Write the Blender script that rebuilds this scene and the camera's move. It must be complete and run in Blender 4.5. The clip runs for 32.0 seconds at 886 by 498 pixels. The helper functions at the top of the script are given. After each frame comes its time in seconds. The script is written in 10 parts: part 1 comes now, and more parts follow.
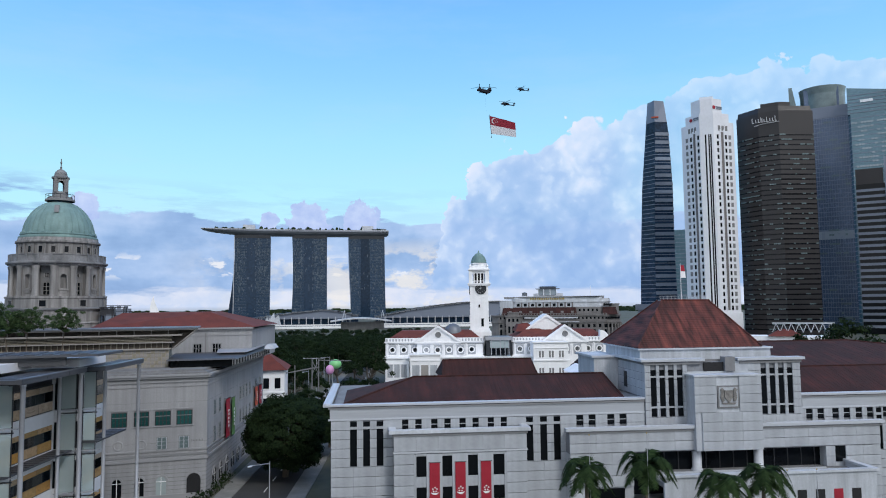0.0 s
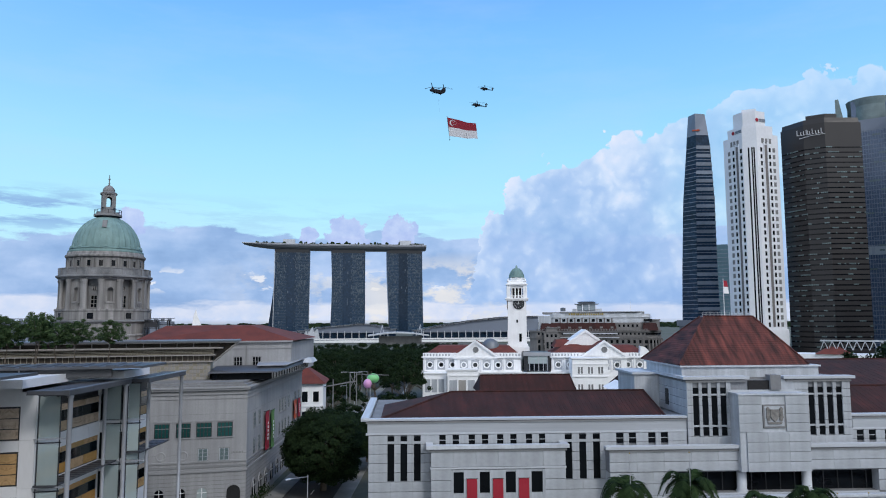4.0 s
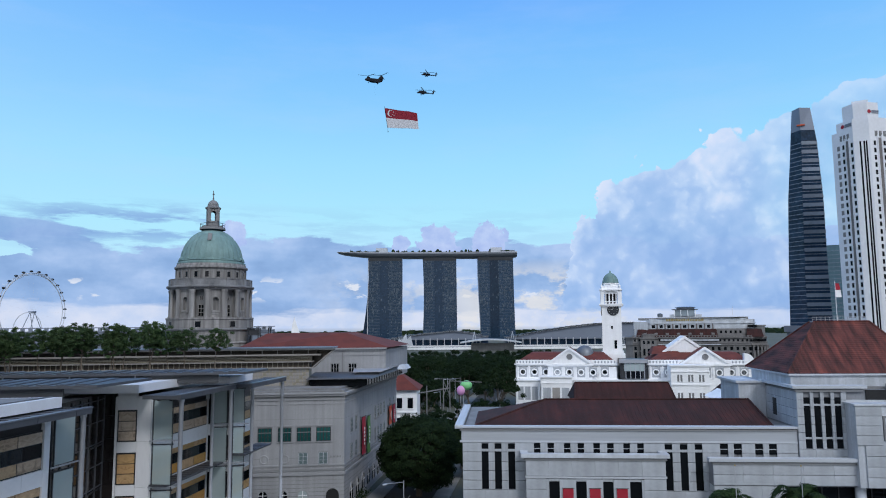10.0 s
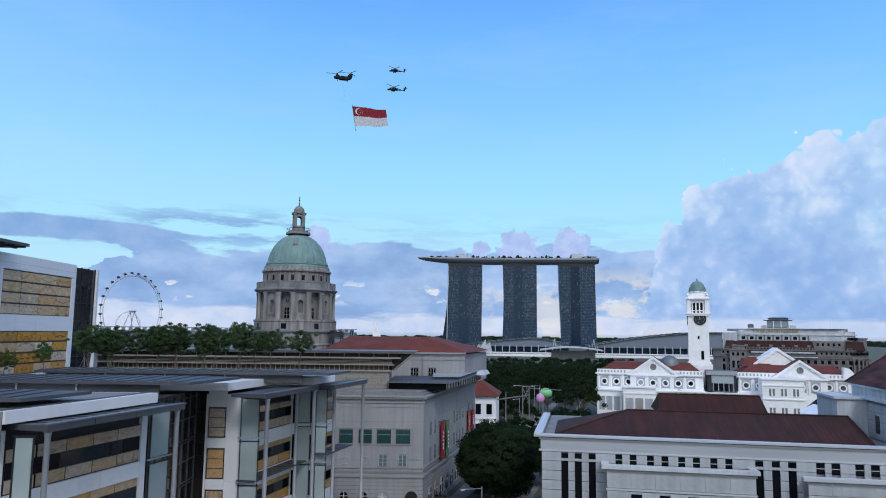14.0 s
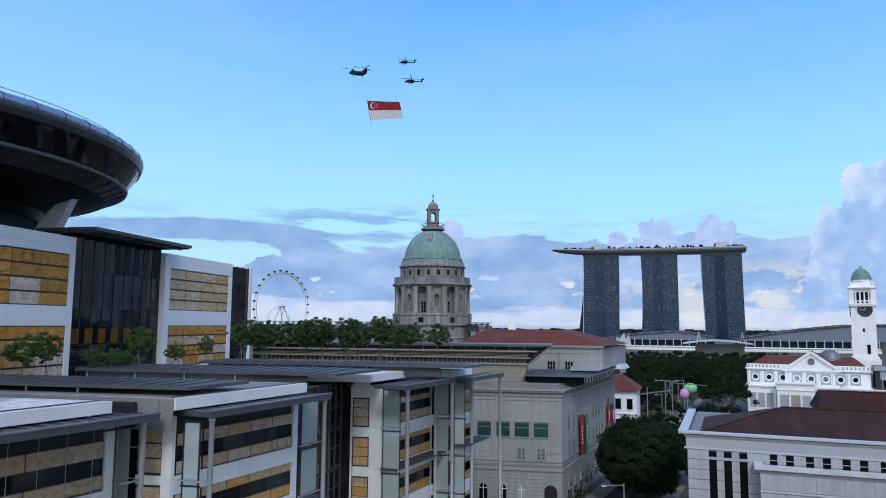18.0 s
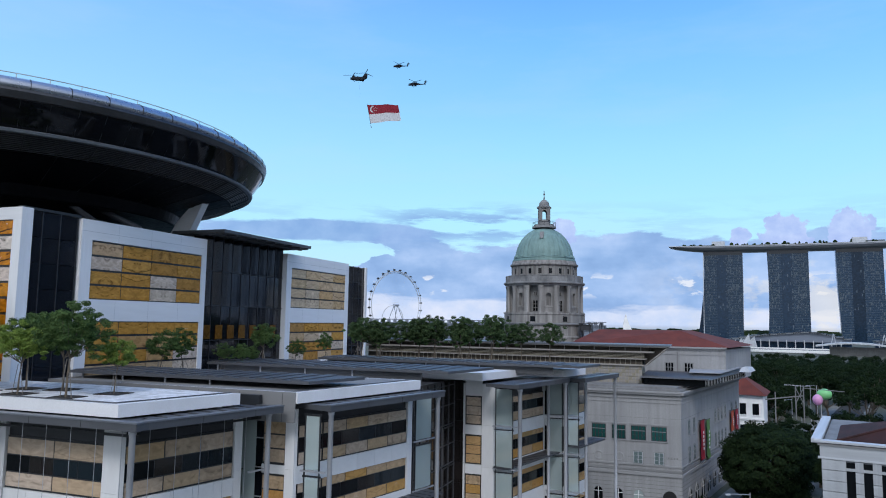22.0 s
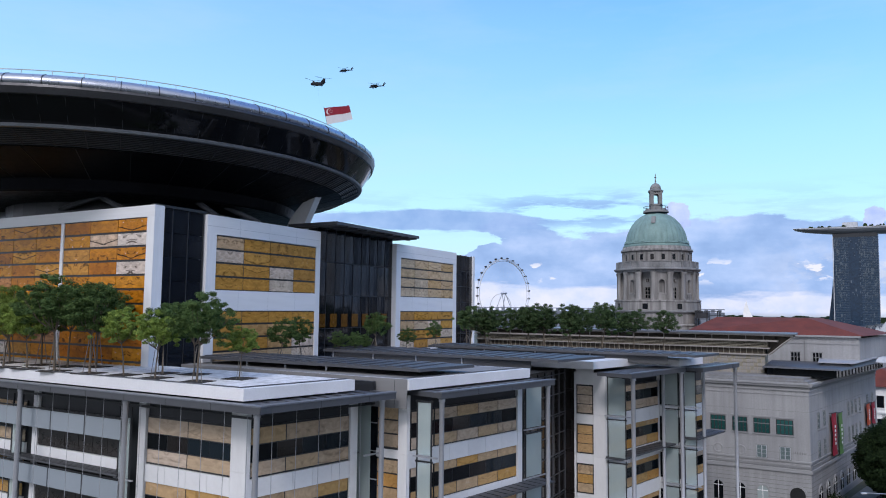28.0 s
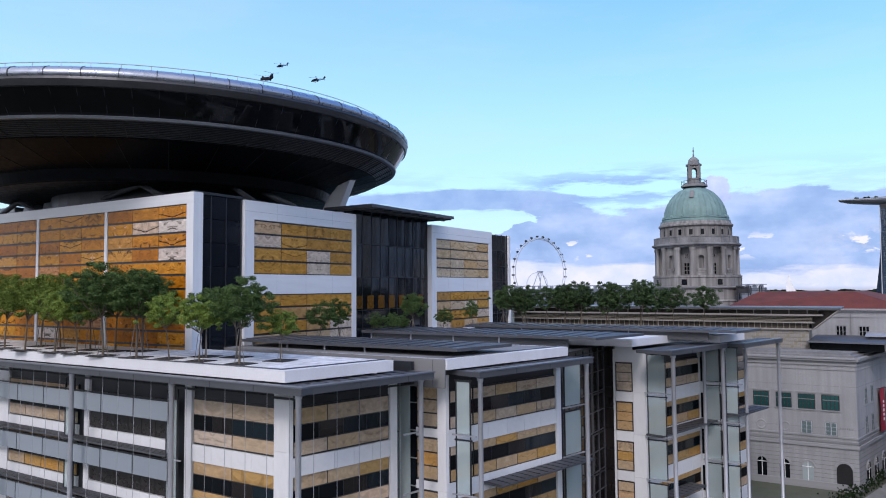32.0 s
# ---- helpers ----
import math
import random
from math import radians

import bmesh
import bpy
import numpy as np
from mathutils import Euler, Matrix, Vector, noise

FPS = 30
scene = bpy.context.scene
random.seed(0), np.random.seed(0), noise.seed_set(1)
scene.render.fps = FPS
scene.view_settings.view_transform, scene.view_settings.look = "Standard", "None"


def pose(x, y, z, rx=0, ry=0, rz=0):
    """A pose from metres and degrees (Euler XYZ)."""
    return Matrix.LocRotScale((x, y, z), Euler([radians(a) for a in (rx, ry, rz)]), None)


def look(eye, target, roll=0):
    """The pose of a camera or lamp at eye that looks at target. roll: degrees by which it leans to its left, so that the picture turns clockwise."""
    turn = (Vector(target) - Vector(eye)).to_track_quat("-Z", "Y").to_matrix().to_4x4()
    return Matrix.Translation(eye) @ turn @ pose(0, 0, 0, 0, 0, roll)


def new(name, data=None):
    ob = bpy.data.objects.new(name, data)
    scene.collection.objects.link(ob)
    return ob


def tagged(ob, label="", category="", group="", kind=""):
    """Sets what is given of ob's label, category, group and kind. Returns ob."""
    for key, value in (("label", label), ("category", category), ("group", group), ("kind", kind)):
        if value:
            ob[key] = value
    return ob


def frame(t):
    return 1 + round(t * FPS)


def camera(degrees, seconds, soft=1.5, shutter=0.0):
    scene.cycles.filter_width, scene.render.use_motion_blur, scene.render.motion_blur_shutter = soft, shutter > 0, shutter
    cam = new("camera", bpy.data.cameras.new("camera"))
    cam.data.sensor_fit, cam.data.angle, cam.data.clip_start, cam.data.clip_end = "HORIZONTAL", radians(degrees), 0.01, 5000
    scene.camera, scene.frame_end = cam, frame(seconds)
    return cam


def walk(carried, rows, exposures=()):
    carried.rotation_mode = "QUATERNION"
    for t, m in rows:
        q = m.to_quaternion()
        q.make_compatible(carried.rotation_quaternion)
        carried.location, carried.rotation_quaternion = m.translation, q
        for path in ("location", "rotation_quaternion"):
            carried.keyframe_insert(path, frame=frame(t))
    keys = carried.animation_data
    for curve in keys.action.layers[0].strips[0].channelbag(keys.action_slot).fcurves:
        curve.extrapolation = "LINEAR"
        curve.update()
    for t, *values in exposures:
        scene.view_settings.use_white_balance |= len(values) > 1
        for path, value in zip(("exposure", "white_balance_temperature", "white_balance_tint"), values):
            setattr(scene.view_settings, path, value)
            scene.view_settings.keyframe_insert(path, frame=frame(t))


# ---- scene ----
PATH = [
    (0, 94.44, 0.60, -16.41), (0.5, 94.48, 0.60, -16.01), (1, 94.58, 0.55, -15.72), (1.5, 94.74, 0.48, -15.54),
    (2, 94.95, 0.40, -15.28), (2.5, 95.18, 0.36, -14.94), (3, 95.41, 0.33, -14.47), (3.5, 95.58, 0.30, -13.89),
    (5.5, 95.72, 0.12, -12.28), (6, 95.81, 0.11, -11.94), (6.5, 95.95, 0.13, -11.46), (7, 96.05, 0.13, -10.83),
    (7.5, 96.11, 0.18, -10.10), (8, 96.13, 0.27, -9.31), (8.5, 96.14, 0.34, -8.45), (9, 96.15, 0.45, -7.58),
    (9.5, 96.18, 0.52, -6.72), (10, 96.25, 0.52, -5.97), (10.5, 96.34, 0.52, -5.22), (11, 96.43, 0.52, -4.49),
    (11.5, 96.50, 0.40, -3.71), (12, 96.50, 0.22, -2.92), (12.5, 96.47, 0.00, -2.17), (13, 96.47, -0.21, -1.43),
    (13.5, 96.54, -0.44, -0.57), (14, 96.70, -0.63, 0.42), (14.5, 96.90, -0.76, 1.71), (16.5, 96.81, -0.73, 7.29),
    (17, 96.55, -0.61, 8.59), (17.5, 96.28, -0.46, 9.93), (18, 96.06, -0.42, 11.29), (18.5, 95.90, -0.51, 12.63),
    (19, 95.80, -0.61, 13.94), (19.5, 95.76, -0.74, 15.25), (20, 95.76, -0.91, 16.52), (20.5, 95.77, -0.99, 17.67),
    (21, 95.80, -1.03, 18.64), (21.5, 95.86, -0.94, 19.49), (22, 95.86, -0.86, 20.28), (22.5, 95.80, -0.71, 21.11),
    (23, 95.68, -0.56, 22.05), (23.5, 95.55, -0.49, 23.03), (24, 95.43, -0.47, 24.02), (24.5, 95.34, -0.54, 24.92),
    (25, 95.26, -0.64, 25.65), (25.5, 95.17, -0.70, 26.23), (27.5, 94.91, -0.62, 28.45), (28, 94.80, -0.60, 29.00),
    (28.5, 94.59, -0.64, 29.54), (29, 94.34, -0.56, 30.09), (29.5, 94.09, -0.44, 30.59), (30, 93.85, -0.36, 31.00),
    (30.5, 93.70, -0.18, 31.25), (31, 93.55, 0.00, 31.41), (31.5, 93.39, 0.23, 31.59), (32, 93.19, 0.44, 31.93),
]
EYE = (0.0, 0.0, 29.0)
cam = camera(64.19, 32.0, soft=1.05)
walk(cam, [(t, pose(*EYE, rx, ry, rz)) for t, rx, ry, rz in PATH], exposures=[(0.0, 0.08, 6500, 10), (6.0, 0.02, 6350, 10), (13.0, -0.06, 6150, 10), (19.0, 0.0, 6100, 10), (25.0, 0.13, 6350, 12), (29.0, 0.23, 6450, 17), (32.0, 0.27, 6500, 19)])

# ---- sky and sun ----
SUN_ELEVATION, SUN_TURN = 40.0, 196.0


def make_sky():
    world = bpy.data.worlds.new("evening_sky")
    scene.world = world
    world.use_nodes = True
    nt = world.node_tree
    nt.nodes.clear()
    N, L = nt.nodes.new, nt.links.new

    def math_node(op, a, b=None, clamp=False):
        n = N("ShaderNodeMath")
        n.operation, n.use_clamp = op, clamp
        for i, v in enumerate((a, b)):
            if v is None:
                continue
            if isinstance(v, (int, float)):
                n.inputs[i].default_value = v
            else:
                L(v, n.inputs[i])
        return n.outputs[0]

    def ramp(fac, stops, interpolation="LINEAR"):
        n = N("ShaderNodeValToRGB")
        n.color_ramp.interpolation = interpolation
        els = n.color_ramp.elements
        while len(els) < len(stops):
            els.new(0.5)
        for el, (p, c) in zip(els, stops):
            el.position = p
            el.color = (c, c, c, 1) if isinstance(c, (int, float)) else (*c, 1)
        L(fac, n.inputs[0])
        return n.outputs[0]

    def mix(fac, a, b, blend="MIX"):
        n = N("ShaderNodeMix")
        n.data_type, n.blend_type = "RGBA", blend
        for i, v in ((0, fac), (6, a), (7, b)):
            if isinstance(v, (int, float)):
                n.inputs[i].default_value = v
            elif isinstance(v, tuple):
                n.inputs[i].default_value = (*v, 1)
            else:
                L(v, n.inputs[i])
        return n.outputs[2]

    def noise_at(x, y, scale, detail=6.0, rough=0.55, z=0.0):
        c = N("ShaderNodeCombineXYZ")
        L(x, c.inputs[0]), L(y, c.inputs[1])
        c.inputs[2].default_value = z
        n = N("ShaderNodeTexNoise")
        n.inputs["Scale"].default_value, n.inputs["Detail"].default_value, n.inputs["Roughness"].default_value = scale, detail, rough
        L(c.outputs[0], n.inputs["Vector"])
        return n.outputs[0]

    sep = N("ShaderNodeSeparateXYZ")
    L(N("ShaderNodeTexCoord").outputs["Generated"], sep.inputs[0])
    az = math_node("MULTIPLY", math_node("ARCTAN2", sep.outputs[0], sep.outputs[1]), 57.2958)
    el = math_node("MULTIPLY", math_node("ARCSINE", sep.outputs[2]), 57.2958)
    sky = N("ShaderNodeTexSky")
    sky.sky_type, sky.sun_disc = "NISHITA", False
    sky.sun_elevation, sky.sun_rotation = radians(SUN_ELEVATION), radians(-SUN_TURN)
    air = N("ShaderNodeVectorMath")
    air.operation = "SCALE"
    L(sky.outputs[0], air.inputs[0])
    air.inputs[3].default_value = 0.12
    # clear evening air, cyan low down and blue above
    up = math_node("DIVIDE", el, 90.0, True)
    clear = ramp(up, [(0.0, (0.60, 0.80, 0.93)), (0.05, (0.52, 0.84, 0.97)), (0.09, (0.46, 0.85, 0.99)), (0.145, (0.37, 0.76, 1.0)), (0.2, (0.275, 0.63, 1.0)), (0.25, (0.21, 0.54, 1.0)), (0.3, (0.155, 0.43, 1.0)), (1.0, (0.10, 0.28, 0.75))])
    colour = mix(0.96, air.outputs[0], clear)
    # wind-drawn high veil
    veil = ramp(noise_at(math_node("MULTIPLY", az, 0.25), el, 0.22, 5.0, 0.6, 4.0), [(0.48, 0.0), (0.8, 0.22)])
    colour = mix(veil, colour, (0.55, 0.70, 1.0))
    milky = ramp(math_node("ADD", math_node("DIVIDE", az, 120.0), 0.5, True), [(0.05, 0.2), (0.25, 0.1), (0.4, 0.0)])
    colour = mix(milky, colour, (0.56, 0.73, 0.98))
    # low bank of grey-blue cloud, drawn out level, with a torn top
    n_low = noise_at(math_node("MULTIPLY", az, 0.34), el, 0.5, 8.0, 0.58, 1.0)
    n_big = noise_at(math_node("MULTIPLY", az, 0.3), math_node("MULTIPLY", el, 0.5), 0.3, 3.0, 0.5, 7.0)
    sunk = ramp(math_node("DIVIDE", math_node("ADD", az, 60.0), 60.0, True), [(0.45, 1.0), (0.60, 0.0)])
    top = math_node("ADD", math_node("SUBTRACT", 6.5, math_node("MULTIPLY", sunk, 1.9)), math_node("MULTIPLY", math_node("SUBTRACT", n_big, 0.5), 3.4))
    edge = math_node("ADD", math_node("SUBTRACT", top, el), math_node("MULTIPLY", math_node("SUBTRACT", n_low, 0.5), 4.5))
    lumps_at = noise_at(math_node("MULTIPLY", az, 0.5), el, 0.8, 8.0, 0.6, 63.0)
    # clear window low on the courthouse side
    hx = math_node("DIVIDE", math_node("ADD", math_node("ADD", az, math_node("MULTIPLY", math_node("SUBTRACT", lumps_at, 0.5), 9.0)), 32.0), 9.0)
    hy = math_node("DIVIDE", math_node("SUBTRACT", el, math_node("ADD", 5.4, math_node("MULTIPLY", math_node("SUBTRACT", n_low, 0.5), 2.2))), 1.1)
    hole = math_node("SUBTRACT", 1.0, math_node("ADD", math_node("MULTIPLY", hx, hx), math_node("MULTIPLY", hy, hy)), True)
    edge = math_node("SUBTRACT", edge, math_node("MULTIPLY", hole, 4.0))
    bank = ramp(math_node("ADD", math_node("MULTIPLY", edge, 0.6), 0.5, True), [(0.37, 0.0), (0.55, 1.0)])
    shade = noise_at(math_node("MULTIPLY", az, 0.33), el, 0.42, 7.0, 0.52, 9.0)
    lumps = noise_at(math_node("MULTIPLY", az, 0.8), el, 0.45, 7.0, 0.55, 27.0)
    shade = math_node("ADD", math_node("MULTIPLY", shade, 0.6), math_node("MULTIPLY", lumps, 0.4))
    shade = math_node("ADD", shade, math_node("MULTIPLY", math_node("SUBTRACT", el, 4.6), 0.006))
    bank_colour = ramp(shade, [(0.34, (0.225, 0.36, 0.64)), (0.45, (0.29, 0.44, 0.735)), (0.54, (0.38, 0.525, 0.81)), (0.62, (0.47, 0.60, 0.87)), (0.74, (0.64, 0.74, 0.93))])
    colour = mix(math_node("MULTIPLY", bank, 0.93), colour, bank_colour)
    # pale gap under the bank
    n_gap = noise_at(math_node("MULTIPLY", az, 0.22), el, 0.75, 8.0, 0.58, 5.0)
    under = math_node("ADD", math_node("SUBTRACT", ramp(math_node("ADD", math_node("DIVIDE", az, 120.0), 0.5, True), [(0.36, 0.95), (0.42, 0.62)]), math_node("MULTIPLY", el, 0.5)), math_node("MULTIPLY", math_node("SUBTRACT", n_gap, 0.5), 1.1))
    gap = ramp(math_node("ADD", under, 0.5, True), [(0.44, 0.0), (0.62, 1.0)])
    colour = mix(math_node("MULTIPLY", gap, 0.88), colour, ramp(lumps, [(0.35, (0.58, 0.68, 0.88)), (0.6, (0.76, 0.79, 0.90))]))
    # torn white scraps along the foot of the bank
    n_scrap = noise_at(math_node("MULTIPLY", az, 0.45), el, 0.9, 8.0, 0.55, 51.0)
    foot = ramp(math_node("DIVIDE", el, 8.0, True), [(0.24, 0.0), (0.32, 1.0), (0.42, 1.0), (0.52, 0.0)])
    colour = mix(math_node("MULTIPLY", ramp(n_scrap, [(0.585, 0.0), (0.625, 0.9)]), foot), colour, (0.80, 0.83, 0.90))
    # cream evening light low behind the towers
    n_cream = noise_at(math_node("MULTIPLY", az, 0.6), el, 0.55, 7.0, 0.6, 15.0)
    where = math_node("MULTIPLY", ramp(math_node("ADD", math_node("DIVIDE", az, 120.0), 0.5, True), [(0.45, 0.0), (0.52, 0.45), (0.58, 1.0), (0.66, 1.0), (0.72, 0.0)]), ramp(math_node("DIVIDE", el, 8.0, True), [(0.0, 0.9), (0.42, 1.0), (0.68, 0.0)]))
    colour = mix(math_node("MULTIPLY", ramp(n_cream, [(0.48, 0.0), (0.57, 0.75)]), where), colour, (0.86, 0.82, 0.76))
    # torn streaks above the bank
    streak = noise_at(math_node("MULTIPLY", az, 0.16), math_node("ADD", el, math_node("MULTIPLY", az, 0.02)), 1.15, 7.0, 0.62, 21.0)
    window = ramp(math_node("DIVIDE", el, 12.0, True), [(0.45, 0.0), (0.6, 1.0), (0.7, 1.0), (0.82, 0.0)])
    leftward = ramp(math_node("ADD", math_node("DIVIDE", az, 120.0), 0.5, True), [(0.28, 0.3), (0.31, 1.0), (0.38, 1.0), (0.42, 0.3), (0.6, 0.2), (0.72, 0.0)])
    streaks = math_node("MULTIPLY", math_node("MULTIPLY", ramp(streak, [(0.46, 0.0), (0.58, 1.0)]), window), leftward)
    colour = mix(math_node("MULTIPLY", streaks, 0.85), colour, (0.26, 0.43, 0.74))
    # one long dark bar over the clear window
    bx = math_node("DIVIDE", math_node("ADD", az, 30.5), 10.5)
    by = math_node("DIVIDE", math_node("SUBTRACT", el, math_node("ADD", 7.1, math_node("MULTIPLY", math_node("SUBTRACT", n_low, 0.5), 0.9))), 0.95)
    bar = math_node("SUBTRACT", 1.0, math_node("ADD", math_node("MULTIPLY", bx, bx), math_node("MULTIPLY", by, by)))
    bar = math_node("ADD", bar, math_node("MULTIPLY", math_node("SUBTRACT", streak, 0.5), 1.6), True)
    colour = mix(math_node("MULTIPLY", ramp(bar, [(0.08, 0.0), (0.4, 1.0)]), 0.9), colour, ramp(lumps, [(0.35, (0.235, 0.39, 0.70)), (0.65, (0.34, 0.50, 0.79))]))
    # small puffs standing on the bank
    for a, e, w, h in ((2.6, 6.5, 0.9, 1.0), (5.7, 6.8, 2.0, 1.75), (9.8, 6.7, 1.75, 1.9), (-10.6, 7.5, 1.25, 1.35)):
        dx = math_node("DIVIDE", math_node("SUBTRACT", az, a), w)
        dy = math_node("DIVIDE", math_node("SUBTRACT", el, e), h)
        r = math_node("SQRT", math_node("ADD", math_node("MULTIPLY", dx, dx), math_node("MULTIPLY", dy, dy)))
        n = noise_at(az, el, 1.1, 6.0, 0.55, a)
        body = ramp(math_node("ADD", r, math_node("MULTIPLY", math_node("SUBTRACT", n, 0.5), 1.3), True), [(0.78, 1.0), (0.86, 0.0)])
        colour = mix(math_node("MULTIPLY", body, 0.95), colour, ramp(n, [(0.3, (0.40, 0.51, 0.84)), (0.7, (0.56, 0.66, 0.92))]))
    # the great cumulus over the business district
    n_edge = noise_at(az, el, 0.5, 8.0, 0.6, 44.0)
    right = math_node("DIVIDE", math_node("ADD", az, math_node("MULTIPLY", math_node("SUBTRACT", n_edge, 0.5), 3.6)), 60.0, True)
    crest = ramp(right, [(0.252, 0.0), (0.272, 0.26), (0.288, 0.40), (0.312, 0.53), (0.365, 0.61), (0.405, 0.63), (0.44, 0.69), (0.5, 0.72), (0.535, 0.76), (0.575, 0.79), (0.66, 0.86), (1.0, 0.8)])
    n_heap = noise_at(az, el, 0.34, 10.0, 0.58, 3.0)
    vor = N("ShaderNodeTexVoronoi")
    vor.feature = "SMOOTH_F1"
    c = N("ShaderNodeCombineXYZ")
    L(math_node("ADD", az, math_node("MULTIPLY", n_heap, 3.0)), c.inputs[0]), L(math_node("ADD", el, math_node("MULTIPLY", n_heap, 3.0)), c.inputs[1])
    L(c.outputs[0], vor.inputs["Vector"])
    vor.inputs["Scale"].default_value = 0.5
    fine_vor = N("ShaderNodeTexVoronoi")
    fine_vor.feature = "SMOOTH_F1"
    L(c.outputs[0], fine_vor.inputs["Vector"])
    fine_vor.inputs["Scale"].default_value = 1.3
    heap = math_node("SUBTRACT", math_node("MULTIPLY", crest, 20.0), el)
    heap = math_node("ADD", heap, math_node("MULTIPLY", math_node("SUBTRACT", n_heap, 0.5), 1.6))
    heap = math_node("ADD", heap, math_node("MULTIPLY", math_node("SUBTRACT", 0.45, vor.outputs["Distance"]), 2.6))
    heap = math_node("ADD", heap, math_node("MULTIPLY", math_node("SUBTRACT", 0.4, fine_vor.outputs["Distance"]), 0.9))
    cumulus = ramp(math_node("ADD", math_node("MULTIPLY", heap, 0.5), 0.5, True), [(0.49, 0.0), (0.56, 1.0)])
    lit = math_node("ADD", math_node("MULTIPLY", noise_at(az, el, 0.2, 8.0, 0.55, 12.0), 0.75), math_node("MULTIPLY", math_node("SUBTRACT", 0.6, vor.outputs["Distance"]), 0.34))
    lit = math_node("ADD", lit, math_node("MULTIPLY", math_node("SUBTRACT", 0.32, fine_vor.outputs["Distance"]), 0.24))
    lit = math_node("SUBTRACT", lit, 0.05)
    lit = math_node("ADD", lit, math_node("MULTIPLY", math_node("SUBTRACT", el, 7.0), 0.012))
    lit = math_node("ADD", lit, ramp(math_node("MULTIPLY", heap, 0.25, True), [(0.0, 0.11), (0.12, 0.06), (0.5, 0.0)]))
    lit = math_node("ADD", math_node("MULTIPLY", math_node("SUBTRACT", lit, 0.5), 1.15), 0.525)
    body_colour = ramp(lit, [(0.16, (0.30, 0.47, 0.79)), (0.28, (0.36, 0.53, 0.83)), (0.38, (0.41, 0.57, 0.86)), (0.48, (0.51, 0.655, 0.90)), (0.57, (0.61, 0.73, 0.935)), (0.66, (0.70, 0.775, 0.945)), (0.8, (0.82, 0.84, 0.95))])
    thin = math_node("MULTIPLY", ramp(right, [(0.48, 1.0), (0.6, 0.6)]), ramp(math_node("DIVIDE", el, 12.0, True), [(0.085, 0.25), (0.13, 0.95)]))
    colour = mix(math_node("MULTIPLY", cumulus, thin), colour, body_colour)
    # bright evening cloud overhead and behind the viewer, unseen, added to light the facades
    front = math_node("MULTIPLY", math_node("COSINE", math_node("DIVIDE", math_node("ADD", az, 2.0), 57.2958)), math_node("COSINE", math_node("DIVIDE", el, 57.2958)))
    behind = ramp(math_node("ADD", math_node("MULTIPLY", front, 0.5), 0.5, True), [(0.32, 1.0), (0.62, 0.0)])
    puff = noise_at(math_node("MULTIPLY", az, 0.05), math_node("MULTIPLY", el, 0.09), 1.0, 6.0, 0.55, 31.0)
    colour = mix(math_node("MULTIPLY", behind, 0.94), colour, ramp(puff, [(0.3, (0.64, 0.73, 0.87)), (0.55, (1.02, 1.08, 1.16)), (0.75, (1.37, 1.42, 1.45))]))
    # below the horizon
    colour = mix(ramp(math_node("ADD", math_node("MULTIPLY", el, 0.5), 0.5, True), [(0.2, 1.0), (0.5, 0.0)]), colour, (0.28, 0.34, 0.40))
    bg = N("ShaderNodeBackground")
    bg.inputs[1].default_value = 1.0
    L(colour, bg.inputs[0])
    L(bg.outputs[0], N("ShaderNodeOutputWorld").inputs[0])


make_sky()
sun = new("sun", bpy.data.lights.new("sun", "SUN"))
sun.data.energy, sun.data.angle, sun.data.color = 1.35, radians(14), (1.0, 0.965, 0.93)
sun.matrix_world = look((math.sin(radians(-SUN_TURN)) * 100, math.cos(radians(SUN_TURN)) * 100, 100 * math.tan(radians(SUN_ELEVATION))), (0, 0, 0))


